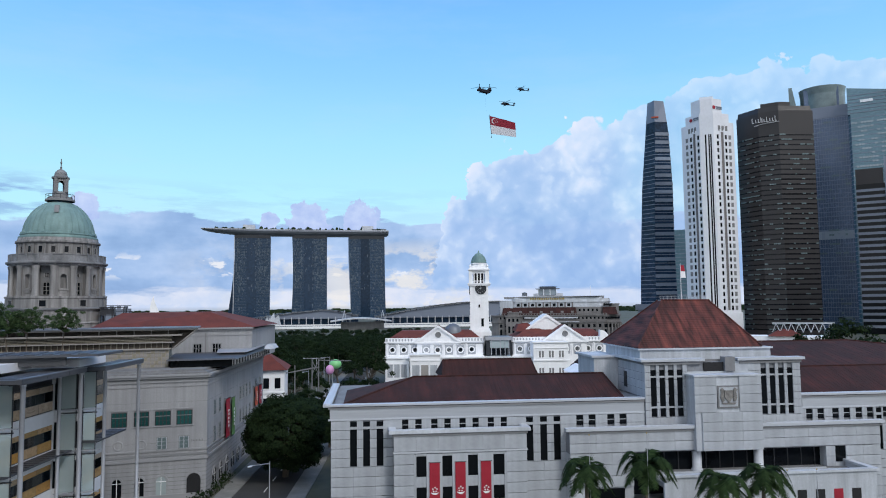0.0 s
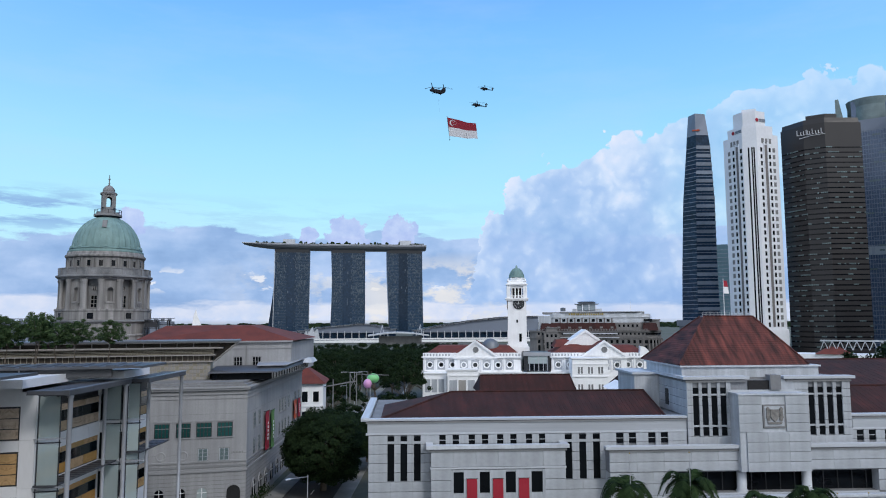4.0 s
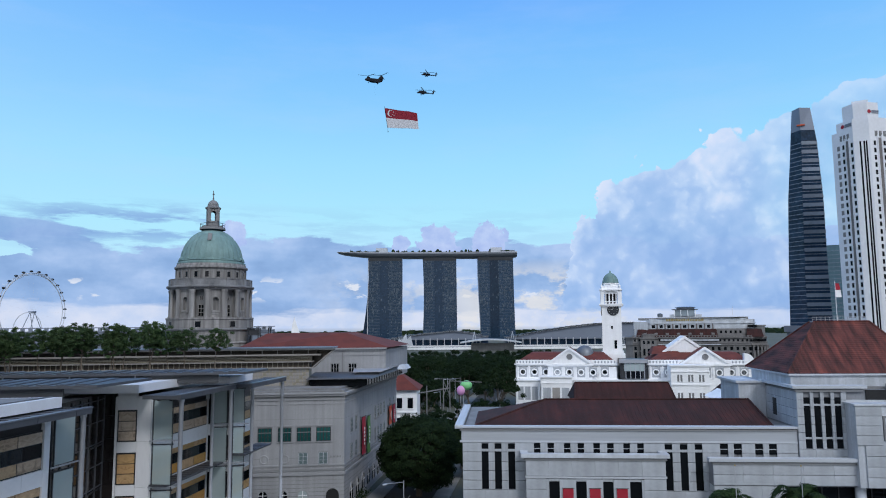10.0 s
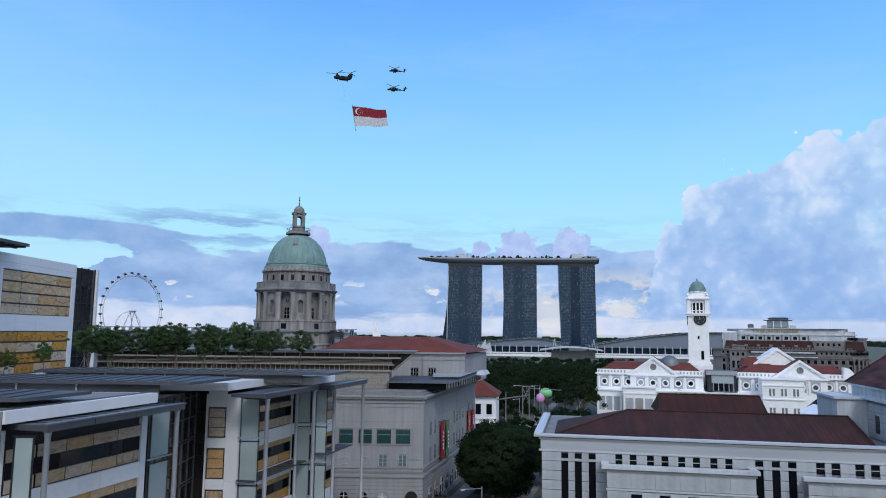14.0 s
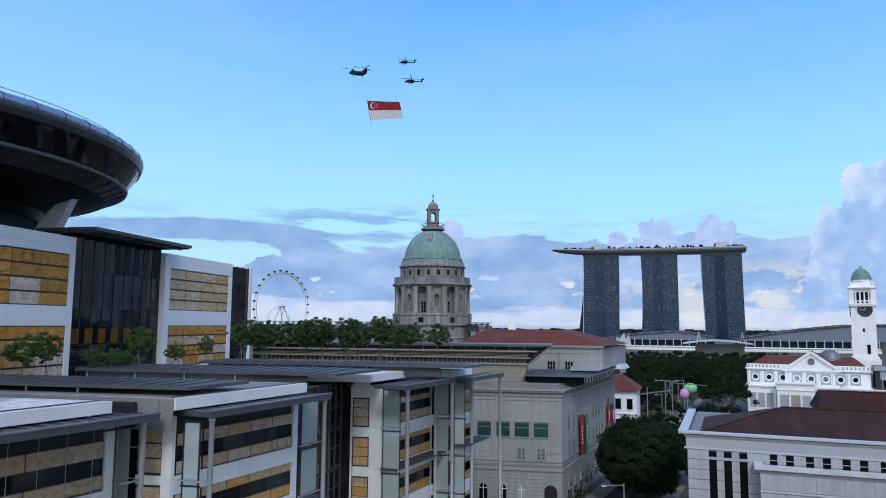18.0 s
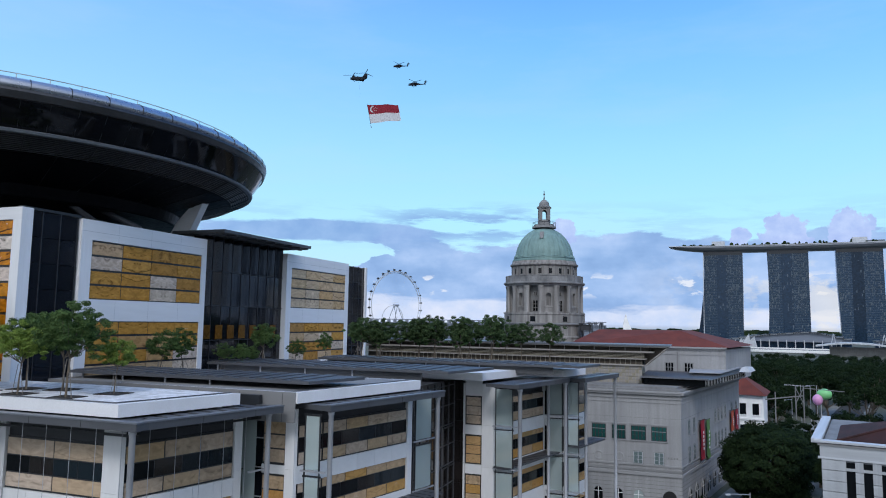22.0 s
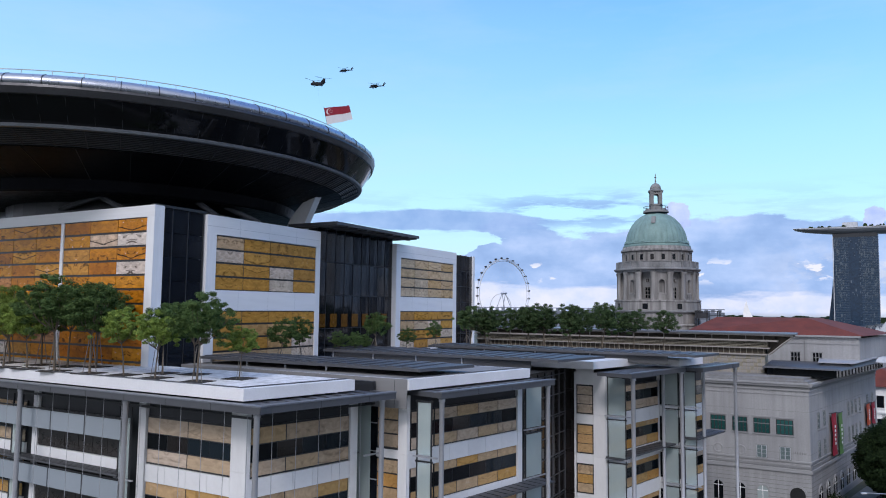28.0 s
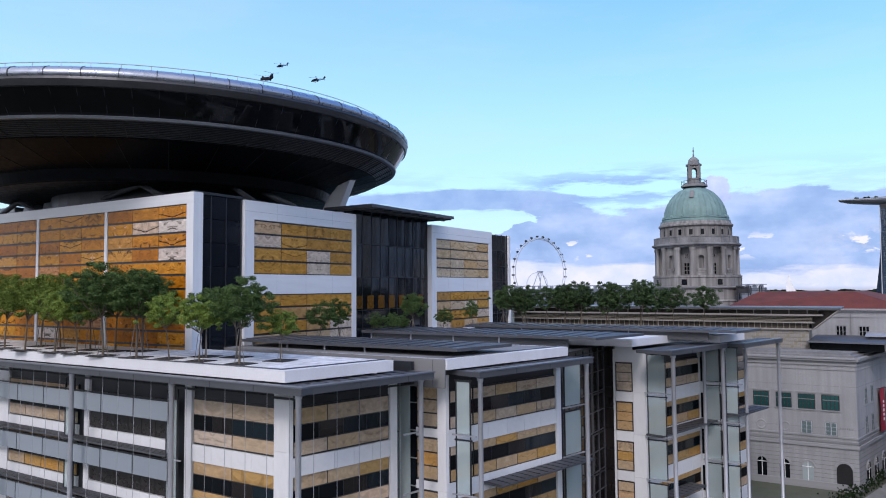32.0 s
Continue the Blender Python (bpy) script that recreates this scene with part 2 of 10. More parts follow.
# ---- materials ----
def material(name, colour, rough=0.7, metal=0.0, second=None, scale=0.4, fine=6.0, var=0.18, bump=0.08, streak=0.0, piece=0.0, ior=1.5, coat=0.0, soot=0.45, run=(1.6, 1.6, 0.07)):
    """A surface with stains at two sizes, fine relief and rain streaks; piece varies it from one object to the next."""
    m = bpy.data.materials.new(name)
    m.use_nodes = True
    nt = m.node_tree
    N, L = nt.nodes.new, nt.links.new
    b = nt.nodes["Principled BSDF"]
    b.inputs["Roughness"].default_value, b.inputs["Metallic"].default_value = rough, metal
    b.inputs["IOR"].default_value, b.inputs["Coat Weight"].default_value = ior, coat
    co = N("ShaderNodeTexCoord").outputs["Object"]

    def noise_tex(s, d, stretch=None):
        n = N("ShaderNodeTexNoise")
        n.inputs["Scale"].default_value, n.inputs["Detail"].default_value = s, d
        if stretch:
            mp = N("ShaderNodeMapping")
            mp.inputs["Scale"].default_value = stretch
            L(co, mp.inputs[0]), L(mp.outputs[0], n.inputs["Vector"])
        else:
            L(co, n.inputs["Vector"])
        return n.outputs[0]

    def mixed(fac, a, c2, blend="MIX"):
        n = N("ShaderNodeMix")
        n.data_type, n.blend_type = "RGBA", blend
        for i, v in ((0, fac), (6, a), (7, c2)):
            if isinstance(v, (int, float)):
                n.inputs[i].default_value = v
            elif isinstance(v, tuple):
                n.inputs[i].default_value = (*v, 1)
            else:
                L(v, n.inputs[i])
        return n.outputs[2]

    def spread(fac, lo, hi):
        n = N("ShaderNodeMapRange")
        n.inputs[1].default_value, n.inputs[2].default_value = 0.32, 0.68
        n.inputs[3].default_value, n.inputs[4].default_value = lo, hi
        L(fac, n.inputs[0])
        return n.outputs[0]

    large, small = noise_tex(scale, 4.0), noise_tex(fine, 3.0)
    c1 = tuple(colour)
    c2 = tuple(second) if second else tuple(v * (1 - 1.6 * var) for v in colour)
    col = mixed(spread(large, 0.0, 1.0), c1, c2)
    grey = N("ShaderNodeCombineColor")
    g = spread(small, 1 - var * 0.7, 1 + var * 0.5)
    for i in range(3):
        L(g, grey.inputs[i])
    col = mixed(1.0, col, grey.outputs[0], "MULTIPLY")
    if streak:
        s = spread(noise_tex(1.0, 5.0, run), 0.0, streak)
        col = mixed(s, col, tuple(v * soot for v in colour))
    if piece:
        info = N("ShaderNodeObjectInfo").outputs["Random"]
        v = N("ShaderNodeMapRange")
        v.inputs[3].default_value, v.inputs[4].default_value = 1 - piece, 1 + piece * 0.6
        L(info, v.inputs[0])
        g2 = N("ShaderNodeCombineColor")
        for i in range(3):
            L(v.outputs[0], g2.inputs[i])
        col = mixed(1.0, col, g2.outputs[0], "MULTIPLY")
    L(col, b.inputs["Base Color"])
    r = spread(small, max(0.02, rough - 0.06), min(1.0, rough + 0.08))
    L(r, b.inputs["Roughness"])
    if bump:
        bp = N("ShaderNodeBump")
        bp.inputs["Strength"].default_value, bp.inputs["Distance"].default_value = bump, 0.05
        L(small, bp.inputs["Height"]), L(bp.outputs[0], b.inputs["Normal"])
    return m


def window_material(name, colour, rough=0.06, wave=0.02, ior=1.27):
    """Dark reflecting glass with slightly uneven panes."""
    m = material(name, colour, rough, 0.0, var=0.3, scale=0.25, fine=0.7, bump=wave, piece=0.25, ior=ior)
    return m


def onyx_material(name, tones, grain=1.3, veins=0.55):
    """Back-veined amber stone laminated in glass; each panel has its own tone."""
    m = bpy.data.materials.new(name)
    m.use_nodes = True
    nt = m.node_tree
    N, L = nt.nodes.new, nt.links.new
    b = nt.nodes["Principled BSDF"]
    b.inputs["Roughness"].default_value = 0.22
    b.inputs["Specular IOR Level"].default_value = 0.12
    info = N("ShaderNodeObjectInfo").outputs["Random"]
    base = N("ShaderNodeValToRGB")
    els = base.color_ramp.elements
    stops = tones
    while len(els) < len(stops):
        els.new(0.5)
    for e, (p, c) in zip(els, stops):
        e.position, e.color = p, (*c, 1)
    L(info, base.inputs[0])
    n = N("ShaderNodeTexNoise")
    n.inputs["Scale"].default_value, n.inputs["Detail"].default_value, n.inputs["Distortion"].default_value = grain, 8.0, 1.6
    off = N("ShaderNodeVectorMath")
    off.operation = "ADD"
    sc = N("ShaderNodeMath")
    sc.operation = "MULTIPLY"
    sc.inputs[1].default_value = 60.0
    L(info, sc.inputs[0])
    # book-matched halves: the grain mirrors about the middle of each panel and rakes up or down
    xyz = N("ShaderNodeSeparateXYZ")
    L(N("ShaderNodeTexCoord").outputs["Object"], xyz.inputs[0])

    def calc(op, a, c):
        k = N("ShaderNodeMath")
        k.operation = op
        for i, v in enumerate((a, c)):
            if isinstance(v, (int, float)):
                k.inputs[i].default_value = v
            elif v is not None:
                L(v, k.inputs[i])
        return k.outputs[0]

    half = calc("ABSOLUTE", xyz.outputs[0], None)
    rake = calc("SUBTRACT", calc("MULTIPLY", calc("FRACT", calc("MULTIPLY", info, 7.0), None), 2.6), 1.3)
    grid = N("ShaderNodeCombineXYZ")
    L(calc("MULTIPLY", half, 2.2), grid.inputs[0])
    L(calc("ADD", calc("MULTIPLY", xyz.outputs[2], 1.3), calc("MULTIPLY", half, rake)), grid.inputs[2])
    L(grid.outputs[0], off.inputs[0]), L(sc.outputs[0], off.inputs[1])
    L(off.outputs[0], n.inputs["Vector"])
    vein = N("ShaderNodeValToRGB")
    vein.color_ramp.elements[0].position, vein.color_ramp.elements[0].color = 0.33, (0.14, 0.10, 0.07, 1)
    vein.color_ramp.elements[1].position, vein.color_ramp.elements[1].color = 0.425, (1.05, 1.0, 0.95, 1)
    L(n.outputs[0], vein.inputs[0])
    mx = N("ShaderNodeMix")
    mx.data_type, mx.blend_type = "RGBA", "MULTIPLY"
    mx.inputs[0].default_value = veins
    L(base.outputs[0], mx.inputs[6]), L(vein.outputs[0], mx.inputs[7])
    # chalky white flecks at the other end of the grain
    fleck = N("ShaderNodeValToRGB")
    fleck.color_ramp.elements[0].position, fleck.color_ramp.elements[0].color = 0.67, (0, 0, 0, 1)
    fleck.color_ramp.elements[1].position, fleck.color_ramp.elements[1].color = 0.74, (veins, veins, veins, 1)
    L(n.outputs[0], fleck.inputs[0])
    # cloudy depth, and on some panels a raking seam that meets its mirror image in a V
    cloud = N("ShaderNodeTexNoise")
    cloud.inputs["Scale"].default_value, cloud.inputs["Detail"].default_value, cloud.inputs["Distortion"].default_value = 2.4, 6.0, 0.8
    L(off.outputs[0], cloud.inputs["Vector"])
    depth = N("ShaderNodeMapRange")
    depth.inputs[1].default_value, depth.inputs[2].default_value, depth.inputs[3].default_value, depth.inputs[4].default_value = 0.3, 0.7, 0.62, 1.18
    L(cloud.outputs[0], depth.inputs[0])
    drop = calc("SUBTRACT", calc("MULTIPLY", calc("FRACT", calc("MULTIPLY", info, 23.0), None), 0.5), 0.42)
    seam = calc("ABSOLUTE", calc("SUBTRACT", calc("ADD", xyz.outputs[2], calc("MULTIPLY", cloud.outputs[0], 0.22)), calc("ADD", calc("MULTIPLY", half, 0.75), drop)), None)
    line = calc("MULTIPLY", calc("LESS_THAN", seam, 0.045), calc("LESS_THAN", calc("FRACT", calc("MULTIPLY", info, 13.0), None), 0.15))
    depth = calc("MULTIPLY", depth.outputs[0], calc("SUBTRACT", 1.0, calc("MULTIPLY", line, veins)))
    tone = N("ShaderNodeCombineColor")
    for i in range(3):
        L(depth, tone.inputs[i])
    deep = N("ShaderNodeMix")
    deep.data_type, deep.blend_type = "RGBA", "MULTIPLY"
    deep.inputs[0].default_value = min(1.0, veins + 0.3)
    L(mx.outputs[2], deep.inputs[6]), L(tone.outputs[0], deep.inputs[7])
    mw = N("ShaderNodeMix")
    mw.data_type = "RGBA"
    mw.inputs[7].default_value = (0.55, 0.50, 0.46, 1)
    L(fleck.outputs[0], mw.inputs[0]), L(deep.outputs[2], mw.inputs[6]), L(mw.outputs[2], b.inputs["Base Color"])
    return m


M = {
    "white_panel": material("white_cladding", (0.74, 0.76, 0.80), 0.45, var=0.06, scale=0.25, fine=5, bump=0.03, streak=0.12),
    "white_slab": material("white_roof_slab", (0.69, 0.70, 0.73), 0.55, var=0.06, scale=0.3, fine=9, bump=0.05, streak=0.06),
    "paving": material("pale_roof_paving", (0.80, 0.80, 0.82), 0.8, second=(0.50, 0.50, 0.51), var=0.22, scale=1.3, fine=4, bump=0.1),
    "spandrel": material("white_spandrel_panel", (0.74, 0.75, 0.77), 0.4, var=0.05, scale=0.4, fine=4, bump=0.02, streak=0.1, piece=0.05),
    "canopy": material("grey_aluminium", (0.082, 0.087, 0.10), 0.5, 0.2, var=0.12, scale=0.3, fine=8, bump=0.03),
    "canopy_cap": material("pale_aluminium_edge", (0.165, 0.18, 0.21), 0.4, 0.3, var=0.12, scale=0.5, fine=8, bump=0.02),
    "canopy_dark": material("dark_soffit", (0.09, 0.095, 0.105), 0.6, 0.2, var=0.15, bump=0.04),
    "steel": material("painted_steel", (0.42, 0.435, 0.475), 0.4, 0.35, var=0.08, bump=0.02),
    "frame": material("dark_window_frame", (0.036, 0.039, 0.045), 0.45, 0.4, var=0.15, bump=0.02),
    "louvre_brown": material("brown_grey_louvre_glass", (0.040, 0.035, 0.034), 0.3, var=0.2, scale=0.5, fine=3, bump=0.02, piece=0.3),
    "screen": material("grey_blue_screen", (0.255, 0.295, 0.335), 0.3, 0.0, var=0.02, scale=0.1, fine=0.3, bump=0.0, piece=0.06),
    "glass_dark": window_material("dark_glass", (0.007, 0.009, 0.012), 0.05, 0.05),
    "glass_mirror": window_material("tinted_mirror_glass", (0.012, 0.016, 0.024), 0.04, 0.12, 1.45),
    "glass_atrium": window_material("atrium_glass", (0.010, 0.012, 0.017), 0.03, 0.55, 1.5),
    "glass_navy": window_material("navy_reflection_glass", (0.010, 0.020, 0.030), 0.05, 0.08, 1.5),
    "glass_brown": window_material("bronze_glass", (0.022, 0.018, 0.018), 0.05, 0.15, 1.5),
    "bronze_dark": material("dark_bronze", (0.105, 0.085, 0.065), 0.6, 0.2, var=0.25, scale=0.6, fine=6, bump=0.06),
    "glass_blue": window_material("blue_glass", (0.024, 0.048, 0.088), 0.10),
    "glass_teal": window_material("teal_glass", (0.028, 0.115, 0.11), 0.10),
    "glass_pale": material("pale_fritted_glass", (0.40, 0.47, 0.48), 0.14, 0.0, var=0.12, scale=0.3, fine=0.8, bump=0.02, piece=0.12),
    "glass_bay": window_material("bay_tower_glass", (0.030, 0.062, 0.115), 0.2, 0.0),
    "amber": onyx_material("amber_onyx", [(0.0, (0.46, 0.18, 0.010)), (0.3, (0.56, 0.26, 0.016)), (0.55, (0.34, 0.115, 0.008)), (0.8, (0.52, 0.25, 0.022)), (0.91, (0.44, 0.22, 0.045)), (0.945, (0.60, 0.56, 0.54)), (0.97, (0.40, 0.15, 0.012))], 1.4, 0.85),
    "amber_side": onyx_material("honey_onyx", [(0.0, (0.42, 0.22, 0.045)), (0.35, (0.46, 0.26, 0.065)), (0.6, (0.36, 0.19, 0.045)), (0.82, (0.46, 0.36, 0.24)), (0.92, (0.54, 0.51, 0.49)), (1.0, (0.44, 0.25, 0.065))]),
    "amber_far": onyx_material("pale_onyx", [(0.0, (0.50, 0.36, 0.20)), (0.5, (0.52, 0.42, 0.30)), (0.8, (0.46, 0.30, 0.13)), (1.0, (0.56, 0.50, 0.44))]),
    # amber tones dimmed, so the shade behind glass is in the colour
    "amber_shade": onyx_material("shaded_inner_onyx", [(0.0, (0.16, 0.075, 0.012)), (0.5, (0.11, 0.05, 0.010)), (1.0, (0.19, 0.10, 0.02))]),
    "tan": onyx_material("tan_stone_panel", [(0.0, (0.38, 0.26, 0.12)), (0.3, (0.46, 0.27, 0.09)), (0.5, (0.44, 0.32, 0.20)), (0.7, (0.46, 0.35, 0.235)), (0.85, (0.48, 0.25, 0.06)), (1.0, (0.54, 0.45, 0.37))], 0.9, 0.3),
    "tan_pale": onyx_material("cream_stone_panel", [(0.0, (0.40, 0.31, 0.22)), (0.5, (0.48, 0.40, 0.33)), (1.0, (0.42, 0.30, 0.17))], 0.9, 0.3),
    "disc_chrome": material("brushed_titanium", (0.36, 0.39, 0.46), 0.30, 0.85, var=0.05, scale=0.2, fine=1.5, bump=0.0),
    "disc_dark": material("dark_titanium", (0.06, 0.062, 0.07), 0.35, 0.6, var=0.15, scale=0.3, fine=4, bump=0.02),
    "disc_glass": window_material("disc_glass", (0.006, 0.007, 0.009), 0.05, 0.01),
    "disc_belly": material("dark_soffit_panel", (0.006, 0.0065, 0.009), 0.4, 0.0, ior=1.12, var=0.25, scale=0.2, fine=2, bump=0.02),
    "stone": material("grey_granite", (0.345, 0.35, 0.362), 0.85, second=(0.27, 0.275, 0.288), var=0.12, scale=0.18, fine=5, bump=0.12, streak=0.35),
    "stone_dark": material("weathered_granite", (0.25, 0.253, 0.26), 0.85, second=(0.17, 0.173, 0.18), var=0.14, scale=0.25, fine=5, bump=0.12, streak=0.4),
    "stone_dome": material("weathered_drum_stone", (0.335, 0.327, 0.322), 0.85, second=(0.25, 0.243, 0.24), var=0.14, scale=0.22, fine=5, bump=0.12, streak=0.8, soot=0.3),
    "stone_brown": material("buff_stone", (0.40, 0.38, 0.36), 0.85, second=(0.30, 0.285, 0.27), var=0.14, scale=0.2, fine=3, bump=0.1, streak=0.45),
    "joint": material("dark_stone_joint", (0.25, 0.262, 0.285), 0.9, var=0.15, scale=0.3, fine=5, bump=0.05, streak=0.3),
    # sooty stone whose dark tone also holds the shade under mouldings
    "stain_shade": material("soot_and_shade_moulding", (0.115, 0.118, 0.125), 0.9, second=(0.24, 0.245, 0.255), var=0.2, scale=0.5, fine=5, bump=0.08),
    "hotel_stone": material("grey_brown_hotel_stone", (0.235, 0.225, 0.225), 0.85, second=(0.16, 0.155, 0.155), var=0.16, scale=0.2, fine=3, bump=0.1, streak=0.5),
    "parl": material("pale_parliament_stone", (0.55, 0.585, 0.635), 0.8, second=(0.43, 0.46, 0.50), var=0.12, scale=0.15, fine=4, bump=0.08, streak=0.55, piece=0.08, soot=0.38, run=(1.1, 1.1, 0.1)),
    "parl_trim": material("pale_coping", (0.60, 0.635, 0.69), 0.6, second=(0.42, 0.445, 0.485), var=0.1, scale=0.35, fine=5, bump=0.06, streak=0.3),
    "copper": material("verdigris_copper", (0.205, 0.325, 0.315), 0.7, second=(0.14, 0.235, 0.235), var=0.12, scale=0.35, fine=4, bump=0.06, streak=0.4),
    "roof_red": material("clay_roof_tile", (0.185, 0.047, 0.036), 0.85, second=(0.105, 0.030, 0.025), var=0.3, scale=0.4, fine=5, bump=0.12, streak=1.0, soot=0.1, run=(1.5, 0.2, 0.2)),
    "roof_maroon": material("maroon_roof_sheet", (0.064, 0.0155, 0.0125), 0.95, second=(0.026, 0.009, 0.0085), var=0.4, scale=0.3, fine=3, bump=0.1, streak=0.9, soot=0.3, run=(1.2, 0.15, 0.12)),
    "roof_orange": material("orange_roof_tile", (0.145, 0.034, 0.025), 0.95, second=(0.095, 0.024, 0.019), var=0.18, scale=0.4, fine=4, bump=0.1),
    "white_paint": material("white_stucco", (0.88, 0.89, 0.91), 0.7, var=0.05, scale=0.3, fine=3, bump=0.04, streak=0.12),
    "grey_roof": material("grey_metal_roof", (0.17, 0.19, 0.22), 0.45, 0.4, var=0.15, scale=0.2, fine=4, bump=0.05),
    "bronze": material("bronze_lattice", (0.36, 0.33, 0.26), 0.55, 0.15, var=0.2, scale=0.6, fine=6, bump=0.08),
    "asphalt": material("asphalt", (0.055, 0.056, 0.058), 0.9, var=0.25, scale=0.1, fine=3, bump=0.15),
    "pavement": material("pavement_slab", (0.26, 0.26, 0.25), 0.85, var=0.2, scale=0.3, fine=3, bump=0.1),
    "ground": material("lawn_and_lanes", (0.075, 0.085, 0.05), 0.95, second=(0.10, 0.10, 0.085), var=0.25, scale=0.02, fine=0.6, bump=0.1),
    "soil": material("dark_soil", (0.035, 0.03, 0.026), 0.95, var=0.3, scale=2.0, fine=12, bump=0.3),
    "stake": material("grey_timber_stake", (0.20, 0.18, 0.16), 0.85, var=0.2, scale=2.0, fine=9, bump=0.1),
    "bark": material("bark", (0.15, 0.12, 0.09), 0.9, var=0.25, scale=1.5, fine=9, bump=0.3),
    "tower_grey": material("grey_tower_spandrel", (0.18, 0.21, 0.27), 0.4, 0.1, var=0.08, scale=0.05, fine=0.8, bump=0.0),
    "slim_band": material("pale_grey_spandrel", (0.20, 0.24, 0.30), 0.45, 0.1, var=0.15, scale=0.04, fine=0.5, bump=0.0, piece=0.25),
    "tower_white": material("white_tower_cladding", (0.72, 0.74, 0.79), 0.6, var=0.06, scale=0.05, fine=0.6, bump=0.0, streak=0.05),
    "brown_strip": material("brown_tower_panel", (0.16, 0.15, 0.15), 0.6, var=0.1, scale=0.05, fine=0.6, bump=0.0),
    "tower_black": material("brown_black_granite", (0.022, 0.0195, 0.021), 0.45, var=0.12, scale=0.05, fine=0.6, bump=0.0),
    # noise patches put large reflections into the blue
    "tower_blue": material("steel_blue_reflection_wall", (0.105, 0.15, 0.235), 0.22, 0.2, second=(0.05, 0.08, 0.14), var=0.2, scale=0.04, fine=0.5, bump=0.0),
    "tower_teal": material("sea_green_curtain_wall", (0.13, 0.23, 0.28), 0.2, 0.2, var=0.15, scale=0.04, fine=0.5, bump=0.0),
    "dim_pane": material("grey_green_pane", (0.17, 0.23, 0.24), 0.2, 0.1, var=0.25, scale=0.1, bump=0.0),
    "bay_balcony": material("bay_tower_balcony", (0.095, 0.13, 0.165), 0.5, 0.0, var=0.2, scale=0.05, fine=0.5, bump=0.0),
    # pale pane; the light it catches is put into its base colour
    "lit_pane": material("painted_reflecting_pane", (0.42, 0.50, 0.55), 0.15, 0.2, var=0.2, scale=0.1, bump=0.0, piece=0.3),
    "red_cloth": material("red_banner_cloth", (0.33, 0.010, 0.028), 0.75, var=0.1, scale=0.6, fine=8, bump=0.05),
    "green_cloth": material("green_banner_cloth", (0.10, 0.22, 0.06), 0.75, var=0.1, bump=0.05),
    "orange_cloth": material("orange_banner_cloth", (0.50, 0.08, 0.03), 0.75, var=0.1, bump=0.05),
    "white_cloth": material("white_cloth", (0.80, 0.80, 0.82), 0.8, var=0.05, bump=0.03),
    # flag red and white darkened: the backlit look is in the colour
    "flag_red": material("backlit_red_cloth", (0.215, 0.006, 0.022), 0.85, var=0.1, scale=0.3, fine=3, bump=0.03),
    "flag_white": material("backlit_white_cloth", (0.52, 0.53, 0.57), 0.9, var=0.05, bump=0.02),
    "heli": material("dark_olive_paint", (0.006, 0.009, 0.017), 0.9, var=0.15, bump=0.0),
    "heli_glass": window_material("cockpit_glass", (0.02, 0.025, 0.03)),
    "crest": material("carved_grey_relief", (0.24, 0.23, 0.22), 0.9, var=0.3, scale=2.5, fine=9, bump=0.4),
    "gold": material("gilt_letters", (0.42, 0.33, 0.14), 0.45, 0.4, var=0.1, bump=0.0),
    "hull": material("sky_deck_cladding", (0.17, 0.19, 0.23), 0.4, 0.3, var=0.1, scale=0.03, fine=0.4, bump=0.0),
    "balloon_green": material("green_balloon_skin", (0.20, 0.55, 0.22), 0.4, var=0.05, bump=0.0),
    "balloon_pink": material("pink_balloon_skin", (0.62, 0.30, 0.55), 0.4, var=0.05, bump=0.0),
    "slim_sign": material("pale_sign_letters", (0.55, 0.56, 0.58), 0.6, var=0.05, bump=0.0),
    # near-black that paints the shade inside openings and behind louvres
    "void_shade": material("dark_recess", (0.012, 0.012, 0.014), 0.8, var=0.2, bump=0.0),
}


def leaf_material(name, a, b):
    m = bpy.data.materials.new(name)
    m.use_nodes = True
    nt = m.node_tree
    N, L = nt.nodes.new, nt.links.new
    p = nt.nodes["Principled BSDF"]
    p.inputs["Roughness"].default_value = 0.8
    p.inputs["Specular IOR Level"].default_value = 0.12
    r = N("ShaderNodeValToRGB")
    r.color_ramp.elements[0].color, r.color_ramp.elements[1].color = (*a, 1), (*b, 1)
    L(N("ShaderNodeNewGeometry").outputs["Random Per Island"], r.inputs[0])
    v = N("ShaderNodeMapRange")
    v.inputs[3].default_value, v.inputs[4].default_value = 0.75, 1.15
    L(N("ShaderNodeObjectInfo").outputs["Random"], v.inputs[0])
    g = N("ShaderNodeCombineColor")
    for i in range(3):
        L(v.outputs[0], g.inputs[i])
    mx = N("ShaderNodeMix")
    mx.data_type, mx.blend_type = "RGBA", "MULTIPLY"
    mx.inputs[0].default_value = 1.0
    L(r.outputs[0], mx.inputs[6]), L(g.outputs[0], mx.inputs[7]), L(mx.outputs[2], p.inputs["Base Color"])
    t = N("ShaderNodeBsdfTranslucent")
    L(mx.outputs[2], t.inputs[0])
    s = N("ShaderNodeMixShader")
    s.inputs[0].default_value = 0.3
    L(p.outputs[0], s.inputs[1]), L(t.outputs[0], s.inputs[2]), L(s.outputs[0], nt.nodes["Material Output"].inputs[0])
    return m


